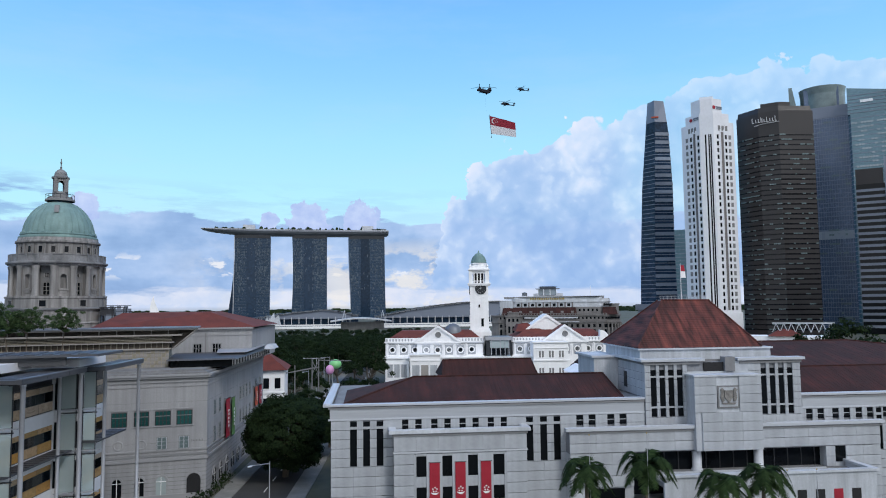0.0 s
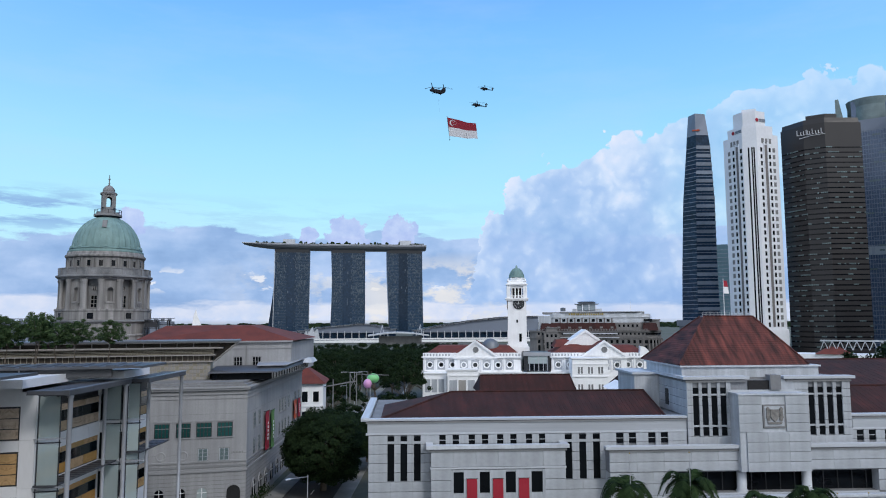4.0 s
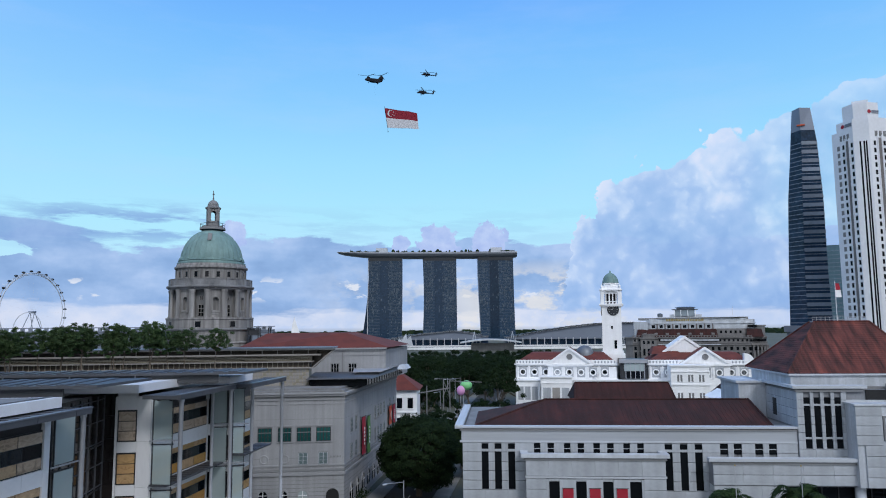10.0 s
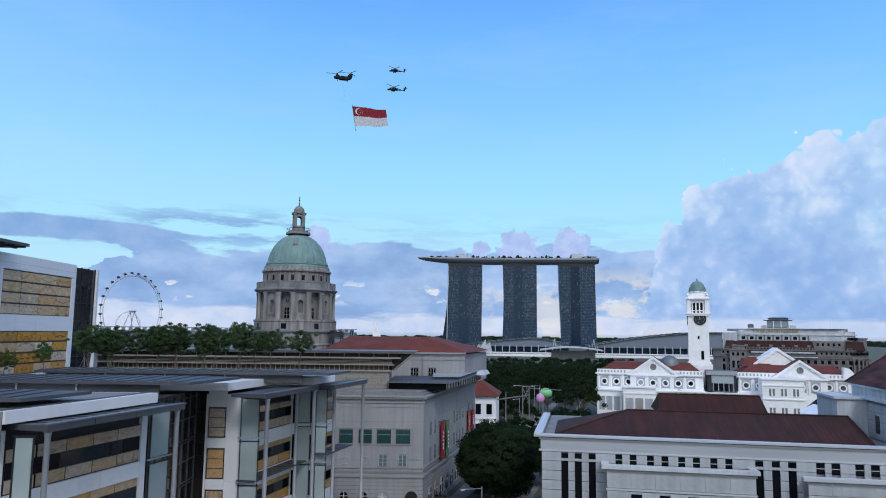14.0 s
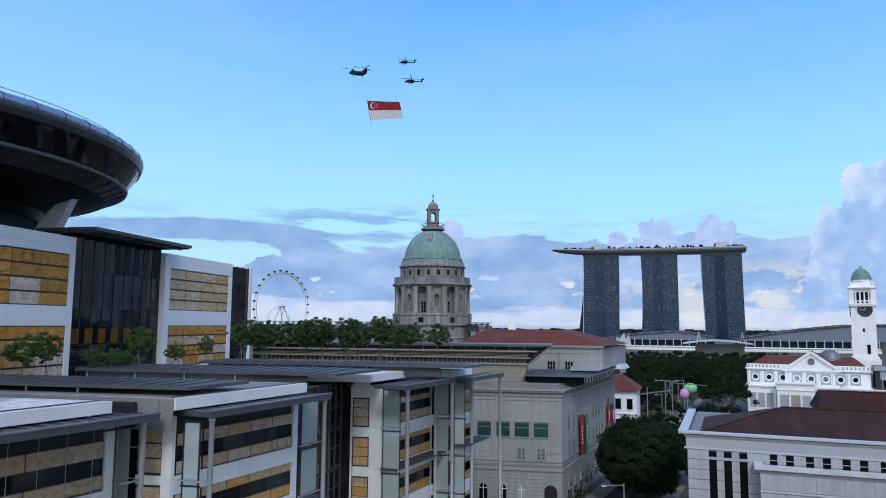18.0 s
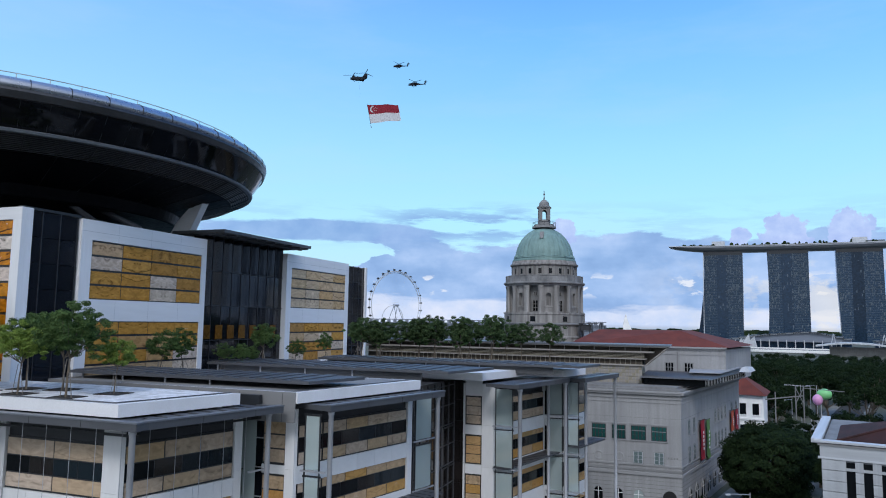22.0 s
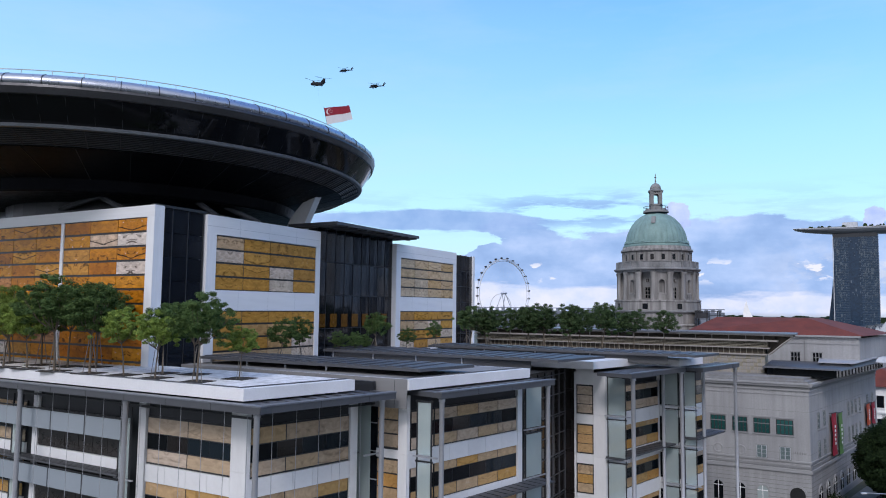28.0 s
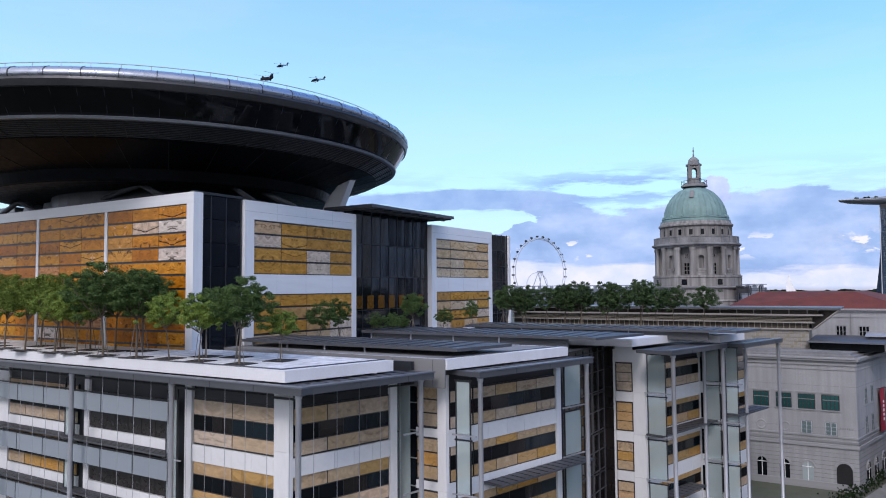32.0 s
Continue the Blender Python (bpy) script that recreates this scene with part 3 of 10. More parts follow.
def pale_glass():
    """Thin fritted glass: part seen through, part sheen put in as pale colour."""
    m = material("pale_fritted_screen", (0.60, 0.69, 0.70), 0.12, 0.0, var=0.12, scale=0.3, fine=0.8, bump=0.02, piece=0.12)
    nt = m.node_tree
    t = nt.nodes.new("ShaderNodeBsdfTransparent")
    t.inputs[0].default_value = (0.86, 0.93, 0.93, 1)
    s = nt.nodes.new("ShaderNodeMixShader")
    s.inputs[0].default_value = 0.45
    nt.links.new(t.outputs[0], s.inputs[1])
    nt.links.new(nt.nodes["Principled BSDF"].outputs[0], s.inputs[2])
    nt.links.new(s.outputs[0], nt.nodes["Material Output"].inputs[0])
    return m


M["glass_fin"] = pale_glass()
M["leaf_light"] = leaf_material("young_leaves", (0.085, 0.145, 0.030), (0.29, 0.38, 0.090))
M["leaf_dark"] = leaf_material("rain_tree_leaves", (0.007, 0.017, 0.007), (0.028, 0.049, 0.017))
M["leaf_palm"] = leaf_material("palm_fronds", (0.012, 0.028, 0.010), (0.040, 0.070, 0.024))
# darker copy of the leaf green; the row's shade is in its colour
M["leaf_row"] = leaf_material("shaded_row_leaves", (0.030, 0.060, 0.026), (0.105, 0.160, 0.066))
# mid green of terrace trees, also holding the walkway trees' shade
M["leaf_mid"] = leaf_material("mid_and_shaded_leaves", (0.040, 0.082, 0.028), (0.13, 0.20, 0.066))


# ---- mesh helpers ----
class Mesh:
    """Collects vertices and faces of one part; m places what is added."""

    def __init__(self, m=None):
        self.v, self.f, self.m, self.smooth = [], [], m or Matrix.Identity(4), False

    def points(self, pts):
        n = len(self.v)
        self.v += [tuple(self.m @ Vector(p)) for p in pts]
        return n

    def box(self, x0, x1, y0, y1, z0, z1):
        n = self.points([(x0, y0, z0), (x1, y0, z0), (x1, y1, z0), (x0, y1, z0), (x0, y0, z1), (x1, y0, z1), (x1, y1, z1), (x0, y1, z1)])
        self.f += [tuple(n + i for i in q) for q in ((0, 3, 2, 1), (4, 5, 6, 7), (0, 1, 5, 4), (1, 2, 6, 5), (2, 3, 7, 6), (3, 0, 4, 7))]
        return self

    def prism(self, poly, z0, z1, top=None):
        """A plan polygon, counter-clockwise, raised from z0 to z1; top: another polygon for its head."""
        k = len(poly)
        n = self.points([(x, y, z0) for x, y in poly] + [(x, y, z1) for x, y in (top or poly)])
        self.f += [tuple(n + i for i in reversed(range(k))), tuple(n + k + i for i in range(k))]
        self.f += [(n + i, n + (i + 1) % k, n + k + (i + 1) % k, n + k + i) for i in range(k)]
        return self

    def extrude(self, poly, y0, y1):
        """An outline in x and z drawn through depth y."""
        k = len(poly)
        n = self.points([(x, y0, z) for x, z in poly] + [(x, y1, z) for x, z in poly])
        self.f += [tuple(n + i for i in range(k)), tuple(n + k + i for i in reversed(range(k)))]
        self.f += [(n + (i + 1) % k, n + i, n + k + i, n + k + (i + 1) % k) for i in range(k)]
        return self

    def lathe(self, prof, seg=48, a0=0.0, a1=360.0, cx=0.0, cy=0.0):
        full = abs(a1 - a0) >= 360
        cols = seg if full else seg + 1
        n = len(self.v)
        pts = []
        for i in range(cols):
            a = radians(a0 + (a1 - a0) * i / seg)
            pts += [(cx + r * math.cos(a), cy + r * math.sin(a), z) for r, z in prof]
        self.points(pts)
        k = len(prof)
        for i in range(seg):
            j = (i + 1) % cols
            for p in range(k - 1):
                self.f.append((n + i * k + p, n + j * k + p, n + j * k + p + 1, n + i * k + p + 1))
        return self

    def tube(self, p, q, r0, r1=None, seg=8, cap=True):
        p, q = Vector(p), Vector(q)
        d = (q - p).normalized()
        a = d.orthogonal().normalized()
        b = d.cross(a)
        r1 = r0 if r1 is None else r1
        n = self.points([tuple(c + (a * math.cos(2 * math.pi * i / seg) + b * math.sin(2 * math.pi * i / seg)) * r) for c, r in ((p, r0), (q, r1)) for i in range(seg)])
        self.f += [(n + i, n + (i + 1) % seg, n + seg + (i + 1) % seg, n + seg + i) for i in range(seg)]
        if cap:
            self.f += [tuple(n + i for i in reversed(range(seg))), tuple(n + seg + i for i in range(seg))]
        return self

    def quad(self, a, b, c, d):
        n = self.points([a, b, c, d])
        self.f.append((n, n + 1, n + 2, n + 3))
        return self

    def face(self, *pts):
        n = self.points(pts)
        self.f.append(tuple(range(n, n + len(pts))))
        return self

    def ball(self, c, r, seg=12, rings=8):
        rx, ry, rz = r if isinstance(r, tuple) else (r, r, r)
        n = len(self.v)
        pts = []
        for j in range(rings + 1):
            th = math.pi * j / rings
            for i in range(seg):
                ph = 2 * math.pi * i / seg
                pts.append((c[0] + rx * math.sin(th) * math.cos(ph), c[1] + ry * math.sin(th) * math.sin(ph), c[2] + rz * math.cos(th)))
        self.points(pts)
        for j in range(rings):
            for i in range(seg):
                k = (i + 1) % seg
                self.f.append((n + j * seg + i, n + (j + 1) * seg + i, n + (j + 1) * seg + k, n + j * seg + k))
        return self

    def data(self, name, mat, root=None):
        me = bpy.data.meshes.new(name)
        v = self.v
        if root is not None:
            inv = root.inverted()
            v = [tuple(inv @ Vector(p)) for p in v]
        me.from_pydata(v, [], self.f)
        me.materials.append(mat)
        if self.smooth:
            me.polygons.foreach_set("use_smooth", [True] * len(me.polygons))
        me.update()
        return me


ROOTS = {}


def thing(name, x, y, z=0.0, rz=0.0, label="", category="", group="", kind=""):
    ob = new(name)
    ob.matrix_basis = pose(x, y, z, 0, 0, rz)
    ROOTS[ob] = ob.matrix_basis.copy()
    return tagged(ob, label, category, group, kind)


def part(name, mesh, mat, parent, label="", world=False, kind=""):
    """Links a Mesh as one object under a thing or under a part of it; world: the mesh is in the place's axes."""
    root = ROOTS[parent]
    ob = new(name, mesh.data(name, M[mat], root if world else None))
    ob.parent = parent
    ROOTS[ob] = root
    return tagged(ob, label, kind=kind)


def solid(name, mesh, mat, label, category, kind="", group=""):
    ob = new(name, mesh.data(name, M[mat]))
    ROOTS[ob] = Matrix.Identity(4)
    return tagged(ob, label, category, group, kind)


def face_frame(x, y, rz):
    """x runs along a facade, y into the building, z up."""
    return pose(x, y, 0, 0, 0, rz)


UNIT = {}


def piece(name, mat, parent, fr, x0, x1, y0, y1, z0, z1, label=""):
    """One box of cladding, glass or frame in the axes of a facade; alike pieces share a mesh."""
    if mat not in UNIT:
        UNIT[mat] = Mesh().box(-0.5, 0.5, -0.5, 0.5, -0.5, 0.5).data(mat, M[mat])
    ob = new(name, UNIT[mat])
    ob.parent = parent
    root = ROOTS[parent]
    ob.matrix_basis = root.inverted() @ fr @ Matrix.Translation(((x0 + x1) / 2, (y0 + y1) / 2, (z0 + z1) / 2)) @ Matrix.Diagonal((x1 - x0, y1 - y0, z1 - z0, 1))
    return tagged(ob, label)


WORLD = Matrix.Identity(4)

# ---- ground and streets ----
g = Mesh()
g.quad((-4500, -2500, 0), (4500, -2500, 0), (4500, 4600, 0), (-4500, 4600, 0))
solid("ground", g, "ground", "dull green and grey ground reaching the horizon", "ground", "structure")
STREET = face_frame(-19.2, 20.0, 76)  # x runs down the street
r = Mesh(STREET)
r.box(-60, 330, -4.2, 4.2, -0.5, 0.02)
solid("road", r, "asphalt", "grey asphalt street between the two stone buildings", "road", "structure")
k = Mesh(STREET)
k.box(-60, 330, 4.2, 7.0, -0.5, 0.16)
k.box(-60, 330, -7.0, -4.2, -0.5, 0.16)
solid("pavement", k, "pavement", "pale paved footway with a raised kerb", "pavement", "structure")
k = Mesh(STREET)
for i in range(40):
    k.box(-20 + i * 7, -17 + i * 7, -0.08, 0.08, 0.02, 0.024)
solid("road_marking", k, "white_paint", "broken white lane line on the asphalt", "road marking", "structure")

# ---- courthouse: terraced office bays ----
SKEW = 76.0
U = Vector((math.cos(radians(SKEW)), math.sin(radians(SKEW)), 0))
terrace = thing("courthouse_terrace", -55, 60, 0, 0, "modern courthouse wing in stepped bays, white panels and amber strip windows", "building")
FLOORS = [20.45 - 4.5 * i for i in range(5)]


FLOORS_2 = [20.7 - 4.12 * i for i in range(5)]
FLOORS_3 = [20.45 - 4.22 * i for i in range(5)]
CUTS = (0.18, -0.92, -1.0, -2.06, -2.15, -3.08)
CUTS_2 = (0.17, -0.68, -0.74, -1.78, -1.85, -2.7)
CUTS_3 = (0.07, -0.55, -0.6, -1.6, -1.66, -2.62)


def strip_windows(body, fr, x0, x1, cols, floors=FLOORS, cuts=CUTS, dark_cols=None):
    """On each floor a framed strip: stone panels above and below a band of dark glass."""
    w = (x1 - x0) / cols
    for k, zt in enumerate(floors):
        upper = lower = "tan_pale" if k == 0 else "tan"
        piece("window_frame", "frame", body, fr, x0, x1, -0.03, 0.12, zt + cuts[5] - 0.12, zt + cuts[0] + 0.12)
        for i in range(cols):
            a, b = x0 + i * w + 0.05, x0 + (i + 1) * w - 0.05
            piece("panel", upper, body, fr, a, b, -0.06, 0.02, zt + cuts[1], zt + cuts[0])
            piece("panel", lower, body, fr, a, b, -0.06, 0.02, zt + cuts[5], zt + cuts[4])
        dc = dark_cols or cols
        w2 = (x1 - x0) / dc
        for i in range(dc):
            # pane tints cycle, putting bluish and reddish reflections into the glass colour
            pane = ("glass_dark", "glass_navy", "glass_dark", "glass_brown", "glass_navy")[(i * 3 + k * 2) % 5]
            piece("pane", pane, body, fr, x0 + i * w2 + 0.03, x0 + (i + 1) * w2 - 0.03, -0.04, 0.02, zt + cuts[3], zt + cuts[2])


def spandrels(body, fr, x0, x1, cols, floors=FLOORS, tall=3.2, pitch=4.5):
    w = (x1 - x0) / cols
    for zt in floors:
        for i in range(cols):
            piece("spandrel_panel", "spandrel", body, fr, x0 + i * w + 0.012, x0 + (i + 1) * w - 0.012, -0.16, 0.1, zt - pitch + 0.02, zt - tall - 0.02)


def upright(body, fr, x0, x1, z1=22.2, mat="spandrel", out=-0.18):
    z = z1
    while z > 0.1:
        a = max(0.0, z - 4.5)
        piece("pier_panel", mat, body, fr, x0, x1, out, 0.15, a + 0.015, z)
        z = a


def round_column(x, y, z1=22.25, r=0.19):
    m = Mesh()
    m.smooth = True
    m.lathe([(0.0, 0.0), (r * 1.5, 0.0), (r * 1.5, 0.25), (r, 0.3), (r, z1 - 0.3), (r * 1.25, z1 - 0.25), (r * 1.25, z1), (0.0, z1)], 14, cx=x, cy=y)
    part("column", m, "steel", terrace, world=True)


def canopy(name, fr, x0, x1, y0, y1, z0=22.25, z1=22.7):
    """A projecting sunshade: deep grey edge, thin deck with raised blades, dark soffit."""
    m = Mesh(fr)
    m.box(x0, x1, y0, y0 + 0.35, z0, z1)
    m.box(x0, x0 + 0.3, y0 + 0.35, y1, z0 + 0.05, z1 - 0.02)
    m.box(x1 - 0.3, x1, y0 + 0.35, y1, z0 + 0.05, z1 - 0.02)
    m.box(x0 + 0.3, x1 - 0.3, y0 + 0.35, y1, z1 - 0.24, z1 - 0.14)
    ob = part(name, m, "canopy", terrace, "grey metal sunshade canopy", world=True)
    n = max(3, int((x1 - x0) / 1.15))
    for i in range(n):
        a = x0 + 0.4 + (x1 - x0 - 0.8) * i / n
        piece("louvre_blade", "canopy", ob, fr, a, a + (x1 - x0 - 0.8) / n * 0.62, y0 + 0.45, y1 - 0.2, z1 - 0.13, z1 - 0.04)
    m = Mesh(fr)
    m.box(x0 - 0.05, x1 + 0.05, y0 - 0.06, y0 + 0.5, z1, z1 + 0.09)
    part("edge_cap", m, "canopy_cap", ob, world=True)
    for i in range(1, int((x1 - x0) / 4.3) + 1):
        piece("fascia_joint", "frame", ob, fr, x0 + i * 4.3, x0 + i * 4.3 + 0.03, y0 - 0.012, y0 + 0.1, z0 + 0.01, z1)
    for f in (0.3, 0.62):
        y = y0 + (y1 - y0) * f
        piece("soffit_beam", "frame", ob, fr, x0 + 0.35, x1 - 0.35, y, y + 0.14, z0 - 0.12, z0 + 0.12)
    piece("soffit", "canopy_dark", ob, fr, x0 + 0.32, x1 - 0.32, y0 + 0.4, y1, z0 + 0.12, z0 + 0.22)
    return ob


def core(name, poly, z1=22.2, mat="frame"):
    return part(name, Mesh().prism(poly, 0.0, z1), mat, terrace, world=True)


def along(x, y, u, v=0.0):
    """The plan point u metres down a street face that starts at x, y; v metres into the building."""
    p = Vector((x, y, 0)) + U * u + Vector((-U.y, U.x, 0)) * v
    return p.x, p.y


# first bay, widest, nearest
B1 = (-35.45, 36.5)
c1 = core("bay_wall", [(-96, 36.62), (B1[0] - 0.12, 36.62), along(*B1, 9.7, 0.12), along(*B1, 9.7, 3.0), along(*B1, 14.0, 3.0), (-96, 50)])
front = face_frame(0, 36.5, 0)
upright(c1, front, -36.72, -35.3)
strip_windows(c1, front, -45.4, -36.78, 2, dark_cols=4)
spandrels(c1, front, -45.4, -36.74, 4)
upright(c1, front, -46.28, -45.5)
for x0, x1 in ((-47.75, -46.35), (-61.6, -60.2)):
    for zt in FLOORS:
        piece("shaft_glass", "glass_fin", c1, front, x0 + 0.1, x1 - 0.1, -0.75, -0.7, zt - 4.35, zt + 0.1)
        piece("shaft_rail", "steel", c1, front, x0 - 0.3, x1 + 0.4, -0.85, -0.73, zt - 4.48, zt - 4.38)
    for x in (x0, x1 - 0.09):
        piece("shaft_post", "frame", c1, front, x, x + 0.09, -0.8, -0.66, 0, 21.4)
for left in (-58.9, -84.7):
    for zt in FLOORS:
        for i in range(6):
            for z0, z1 in ((-3.1, -1.75), (-1.7, -0.1)):
                piece("louvre", "louvre_brown", c1, front, left + i * 1.8 + 0.03, left + i * 1.8 + 1.77, -0.1, 0.0, zt + z0, zt + z1)
    spandrels(c1, front, left, left + 10.8, 6)
for zt in FLOORS:
    for i in range(11):
        x = -47.0 - 4.35 * (i + 1)
        piece("screen_panel", "screen", c1, front, x + 0.07, x + 4.28, -1.15, -1.08, zt - 1.5, zt - 0.04)
        piece("screen_frame", "frame", c1, front, x - 0.07, x + 0.07, -1.13, -1.02, zt - 1.55, zt + 0.1)
        piece("sunshade", "canopy_dark", c1, front, x + 0.02, x + 4.33, -1.35, -0.2, zt - 4.15, zt - 4.0)
        for j in range(4):
            piece("sunshade_bar", "frame", c1, front, x + 0.02, x + 4.33, -1.28 + j * 0.28, -1.18 + j * 0.28, zt - 4.0, zt - 3.97)
    piece("screen_rail", "frame", c1, front, -96, -47.0, -1.16, -1.04, zt + 0.02, zt + 0.12)
for right in (-60.75, -86.5):
    upright(c1, front, right + 1.0, right + 1.7, out=-0.12)
    strip_windows(c1, front, right - 8.6 if right < -80 else right - 11.5, right - 0.05, 4, dark_cols=5)
    spandrels(c1, front, right - 11.5, right, 6)
upright(c1, front, -74.0, -72.3)
side = face_frame(*B1, SKEW)
upright(c1, side, 0.0, 0.22)
strip_windows(c1, side, 0.3, 8.95, 3, dark_cols=4)
spandrels(c1, side, 0.22, 9.0, 5)
upright(c1, side, 9.0, 9.7)
for zt in (22.0, 17.4, 12.8, 8.2, 3.6):
    piece("shaft_glass", "glass_fin", c1, side, 10.1, 13.3, 1.0, 1.1, zt - 4.5, zt)
    piece("shaft_rail", "steel", c1, side, 9.7, 13.4, -1.0, -0.88, zt - 4.45, zt - 4.33)
for i in range(10):
    piece("shaft_rail", "frame", c1, side, 9.75, 14.0, 1.14, 1.3, 0.6 + i * 2.25, 0.74 + i * 2.25)
core("stair_glass", [along(*B1, 9.75, 1.3), along(*B1, 14.0, 1.3), along(*B1, 14.0, 4.0), along(*B1, 9.75, 4.0)], 22.0, "glass_dark")
canopy("canopy", face_frame(0, 33.5, 0), -96, -31.45, 0.0, 3.6)
canopy("canopy", face_frame(-31.6, 33.9, SKEW), 0.2, 11.4, 0.0, 3.7)
for x in (-31.9, -44.8, -57.7, -70.6, -83.5):
    round_column(x if x < -32 else -32.2, 34.0)
round_column(*along(-32.15, 33.9, 11.0, 0.4))

# slender cables and glazed guards hung before the first bay
for i in range(26):
    x = -33.2 - 2.05 * i
    piece("facade_cable", "steel", c1, front, x, x + 0.025, -2.3, -2.275, 0.5, 22.2)
for i in range(5):
    piece("facade_cable", "steel", c1, side, 0.9 + i * 1.95, 0.925 + i * 1.95, -1.7, -1.675, 0.5, 22.2)
piece("eaves_pipe", "frame", c1, front, -96, -33.0, -1.2, -1.05, 21.55, 21.7)
piece("eaves_pipe", "frame", c1, side, 0.0, 10.5, -1.4, -1.25, 21.5, 21.65)

# second bay
B2 = (-29.45, 47.5)
c2 = core("bay_wall", [(-53, 47.62), (B2[0] - 0.12, 47.62), along(*B2, 14.72, 0.12), along(*B2, 14.72, 5.0), (-53, 64)])
fr2 = face_frame(0, 47.5, 0)
upright(c2, fr2, -30.1, -29.3)
for zt in FLOORS_2:
    piece("window_frame", "frame", c2, fr2, -32.15, -30.1, -0.05, 0.1, zt - 2.75, zt + 0.75)
    for i in range(3):
        piece("panel", "tan_pale" if zt > 19 else "tan", c2, fr2, -32.05, -30.2, -0.1, 0.1, zt - 2.55 + i * 1.07, zt - 1.6 + i * 1.07)
    piece("spandrel_panel", "spandrel", c2, fr2, -32.15, -30.06, -0.16, 0.1, zt - 3.4, zt - 2.75)
for i in range(4):
    x = -32.2 - 1.5 * (i + 1)
    for j in range(10):
        piece("pane", "glass_mirror", c2, fr2, x + 0.05, x + 1.45, 0.02, 0.1, 0.1 + j * 2.2, 2.22 + j * 2.2)
    piece("mullion", "steel", c2, fr2, x - 0.04, x + 0.04, -0.06, 0.1, 0, 22.1)
for j in range(11):
    piece("transom", "steel", c2, fr2, -38.2, -32.12, -0.05, 0.1, 0.02 + j * 2.2, 0.1 + j * 2.2)
piece("glass_fin", "glass_fin", c2, fr2, -33.6, -32.5, -0.5, -0.44, 0.3, 21.6)
s2 = face_frame(*B2, SKEW)
upright(c2, s2, 0.0, 0.2)
strip_windows(c2, s2, 0.45, 3.0, 1, FLOORS_2, CUTS_2)
strip_windows(c2, s2, 3.1, 14.0, 4, FLOORS_2, CUTS_2, 5)
spandrels(c2, s2, 0.2, 14.03, 6, FLOORS_2, 2.78, 4.12)
upright(c2, s2, 14.03, 14.72)
canopy("canopy", face_frame(-26.0, 46.1, SKEW), 0.5, 15.4, 0.0, 3.9)

# third bay
B3 = (-22.05, 76.0)
c3 = core("bay_wall", [(-50, 76.12), (B3[0] - 0.12, 76.12), along(*B3, 12.9, 0.12), along(*B3, 12.9, 5.0), (-50, 88)])
fr3 = face_frame(0, 76.0, 0)
upright(c3, fr3, -23.3, -21.95)
upright(c3, fr3, -25.45, -25.25)
for zt in FLOORS_3:
    piece("window_frame", "frame", c3, fr3, -25.22, -23.34, -0.08, 0.1, zt - 2.75, zt + 0.4)
    for i in range(3):
        piece("panel", "tan_pale" if zt > 19 else "tan", c3, fr3, -25.1, -23.45, -0.11, 0.1, zt - 2.62 + i * 0.98, zt - 1.72 + i * 0.98)
    piece("spandrel_panel", "spandrel", c3, fr3, -25.22, -23.32, -0.16, 0.1, zt - 3.8, zt - 2.77)
piece("spandrel_panel", "spandrel", c3, fr3, -25.22, -23.32, -0.16, 0.1, 20.87, 22.75)
s3 = face_frame(*B3, SKEW)
upright(c3, s3, 0.0, 0.2)
strip_windows(c3, s3, 0.25, 3.2, 1, FLOORS_3, CUTS_3)
strip_windows(c3, s3, 3.3, 12.2, 3, FLOORS_3, CUTS_3, 5)
spandrels(c3, s3, 0.2, 12.25, 5, FLOORS_3, 2.7, 4.22)
upright(c3, s3, 12.25, 12.9)
canopy("canopy", face_frame(-17.8, 70.6, SKEW), 0.0, 12.4, 0.0, 3.9)
core("link_glass", [(-50, 64.0), (-26.6, 64.0), (-26.6, 76.1), (-50, 76.1)], 22.6, "glass_brown")
for i in range(11):
    piece("transom", "canopy", c3, face_frame(0, 64.0, 0), -40.0, -26.62, -0.1, 0.05, 1.0 + i * 2.1, 1.08 + i * 2.1)
for x in (-26.75, -27.9, -29.05, -30.2, -31.35, -32.5):
    piece("mullion", "canopy", c3, face_frame(0, 64.0, 0), x, x + 0.12, -0.12, 0.05, 0, 22.4)
lk_side = face_frame(-26.6, 64.0, 90)
for i in range(11):
    piece("transom", "canopy", c3, lk_side, 0.02, 12.0, -0.1, 0.05, 1.0 + i * 2.1, 1.08 + i * 2.1)
for u in (0.0, 2.0, 4.0, 6.0, 8.0, 10.0, 11.85):
    piece("mullion", "canopy", c3, lk_side, u, u + 0.12, -0.12, 0.05, 0, 22.4)
for j in range(10):
    piece("pane", "glass_brown", c3, fr3, -26.55, -25.47, -0.05, 0.1, 0.1 + j * 2.25, 2.3 + j * 2.25)
for zt in FLOORS_3:
    piece("inner_frame", "frame", c3, lk_side, 8.3, 11.4, -0.16, -0.1, zt - 2.9, zt - 2.75)

# fourth bay, by the street end
B4 = (-16.2, 88.0)
c4 = core("bay_wall", [(-48, 88.12), (B4[0] - 0.12, 88.12), along(*B4, 6.0, 0.12), along(*B4, 6.0, 5.0), (-48, 96)])
fr4 = face_frame(0, 88.0, 0)
upright(c4, fr4, -16.45, -16.1)
for zt in FLOORS_3:
    piece("pane", "glass_dark", c4, fr4, -19.1, -16.5, -0.04, 0.1, zt - 2.7, zt + 0.2)
    piece("spandrel_panel", "spandrel", c4, fr4, -19.2, -16.47, -0.16, 0.1, zt - 4.0, zt - 2.74)
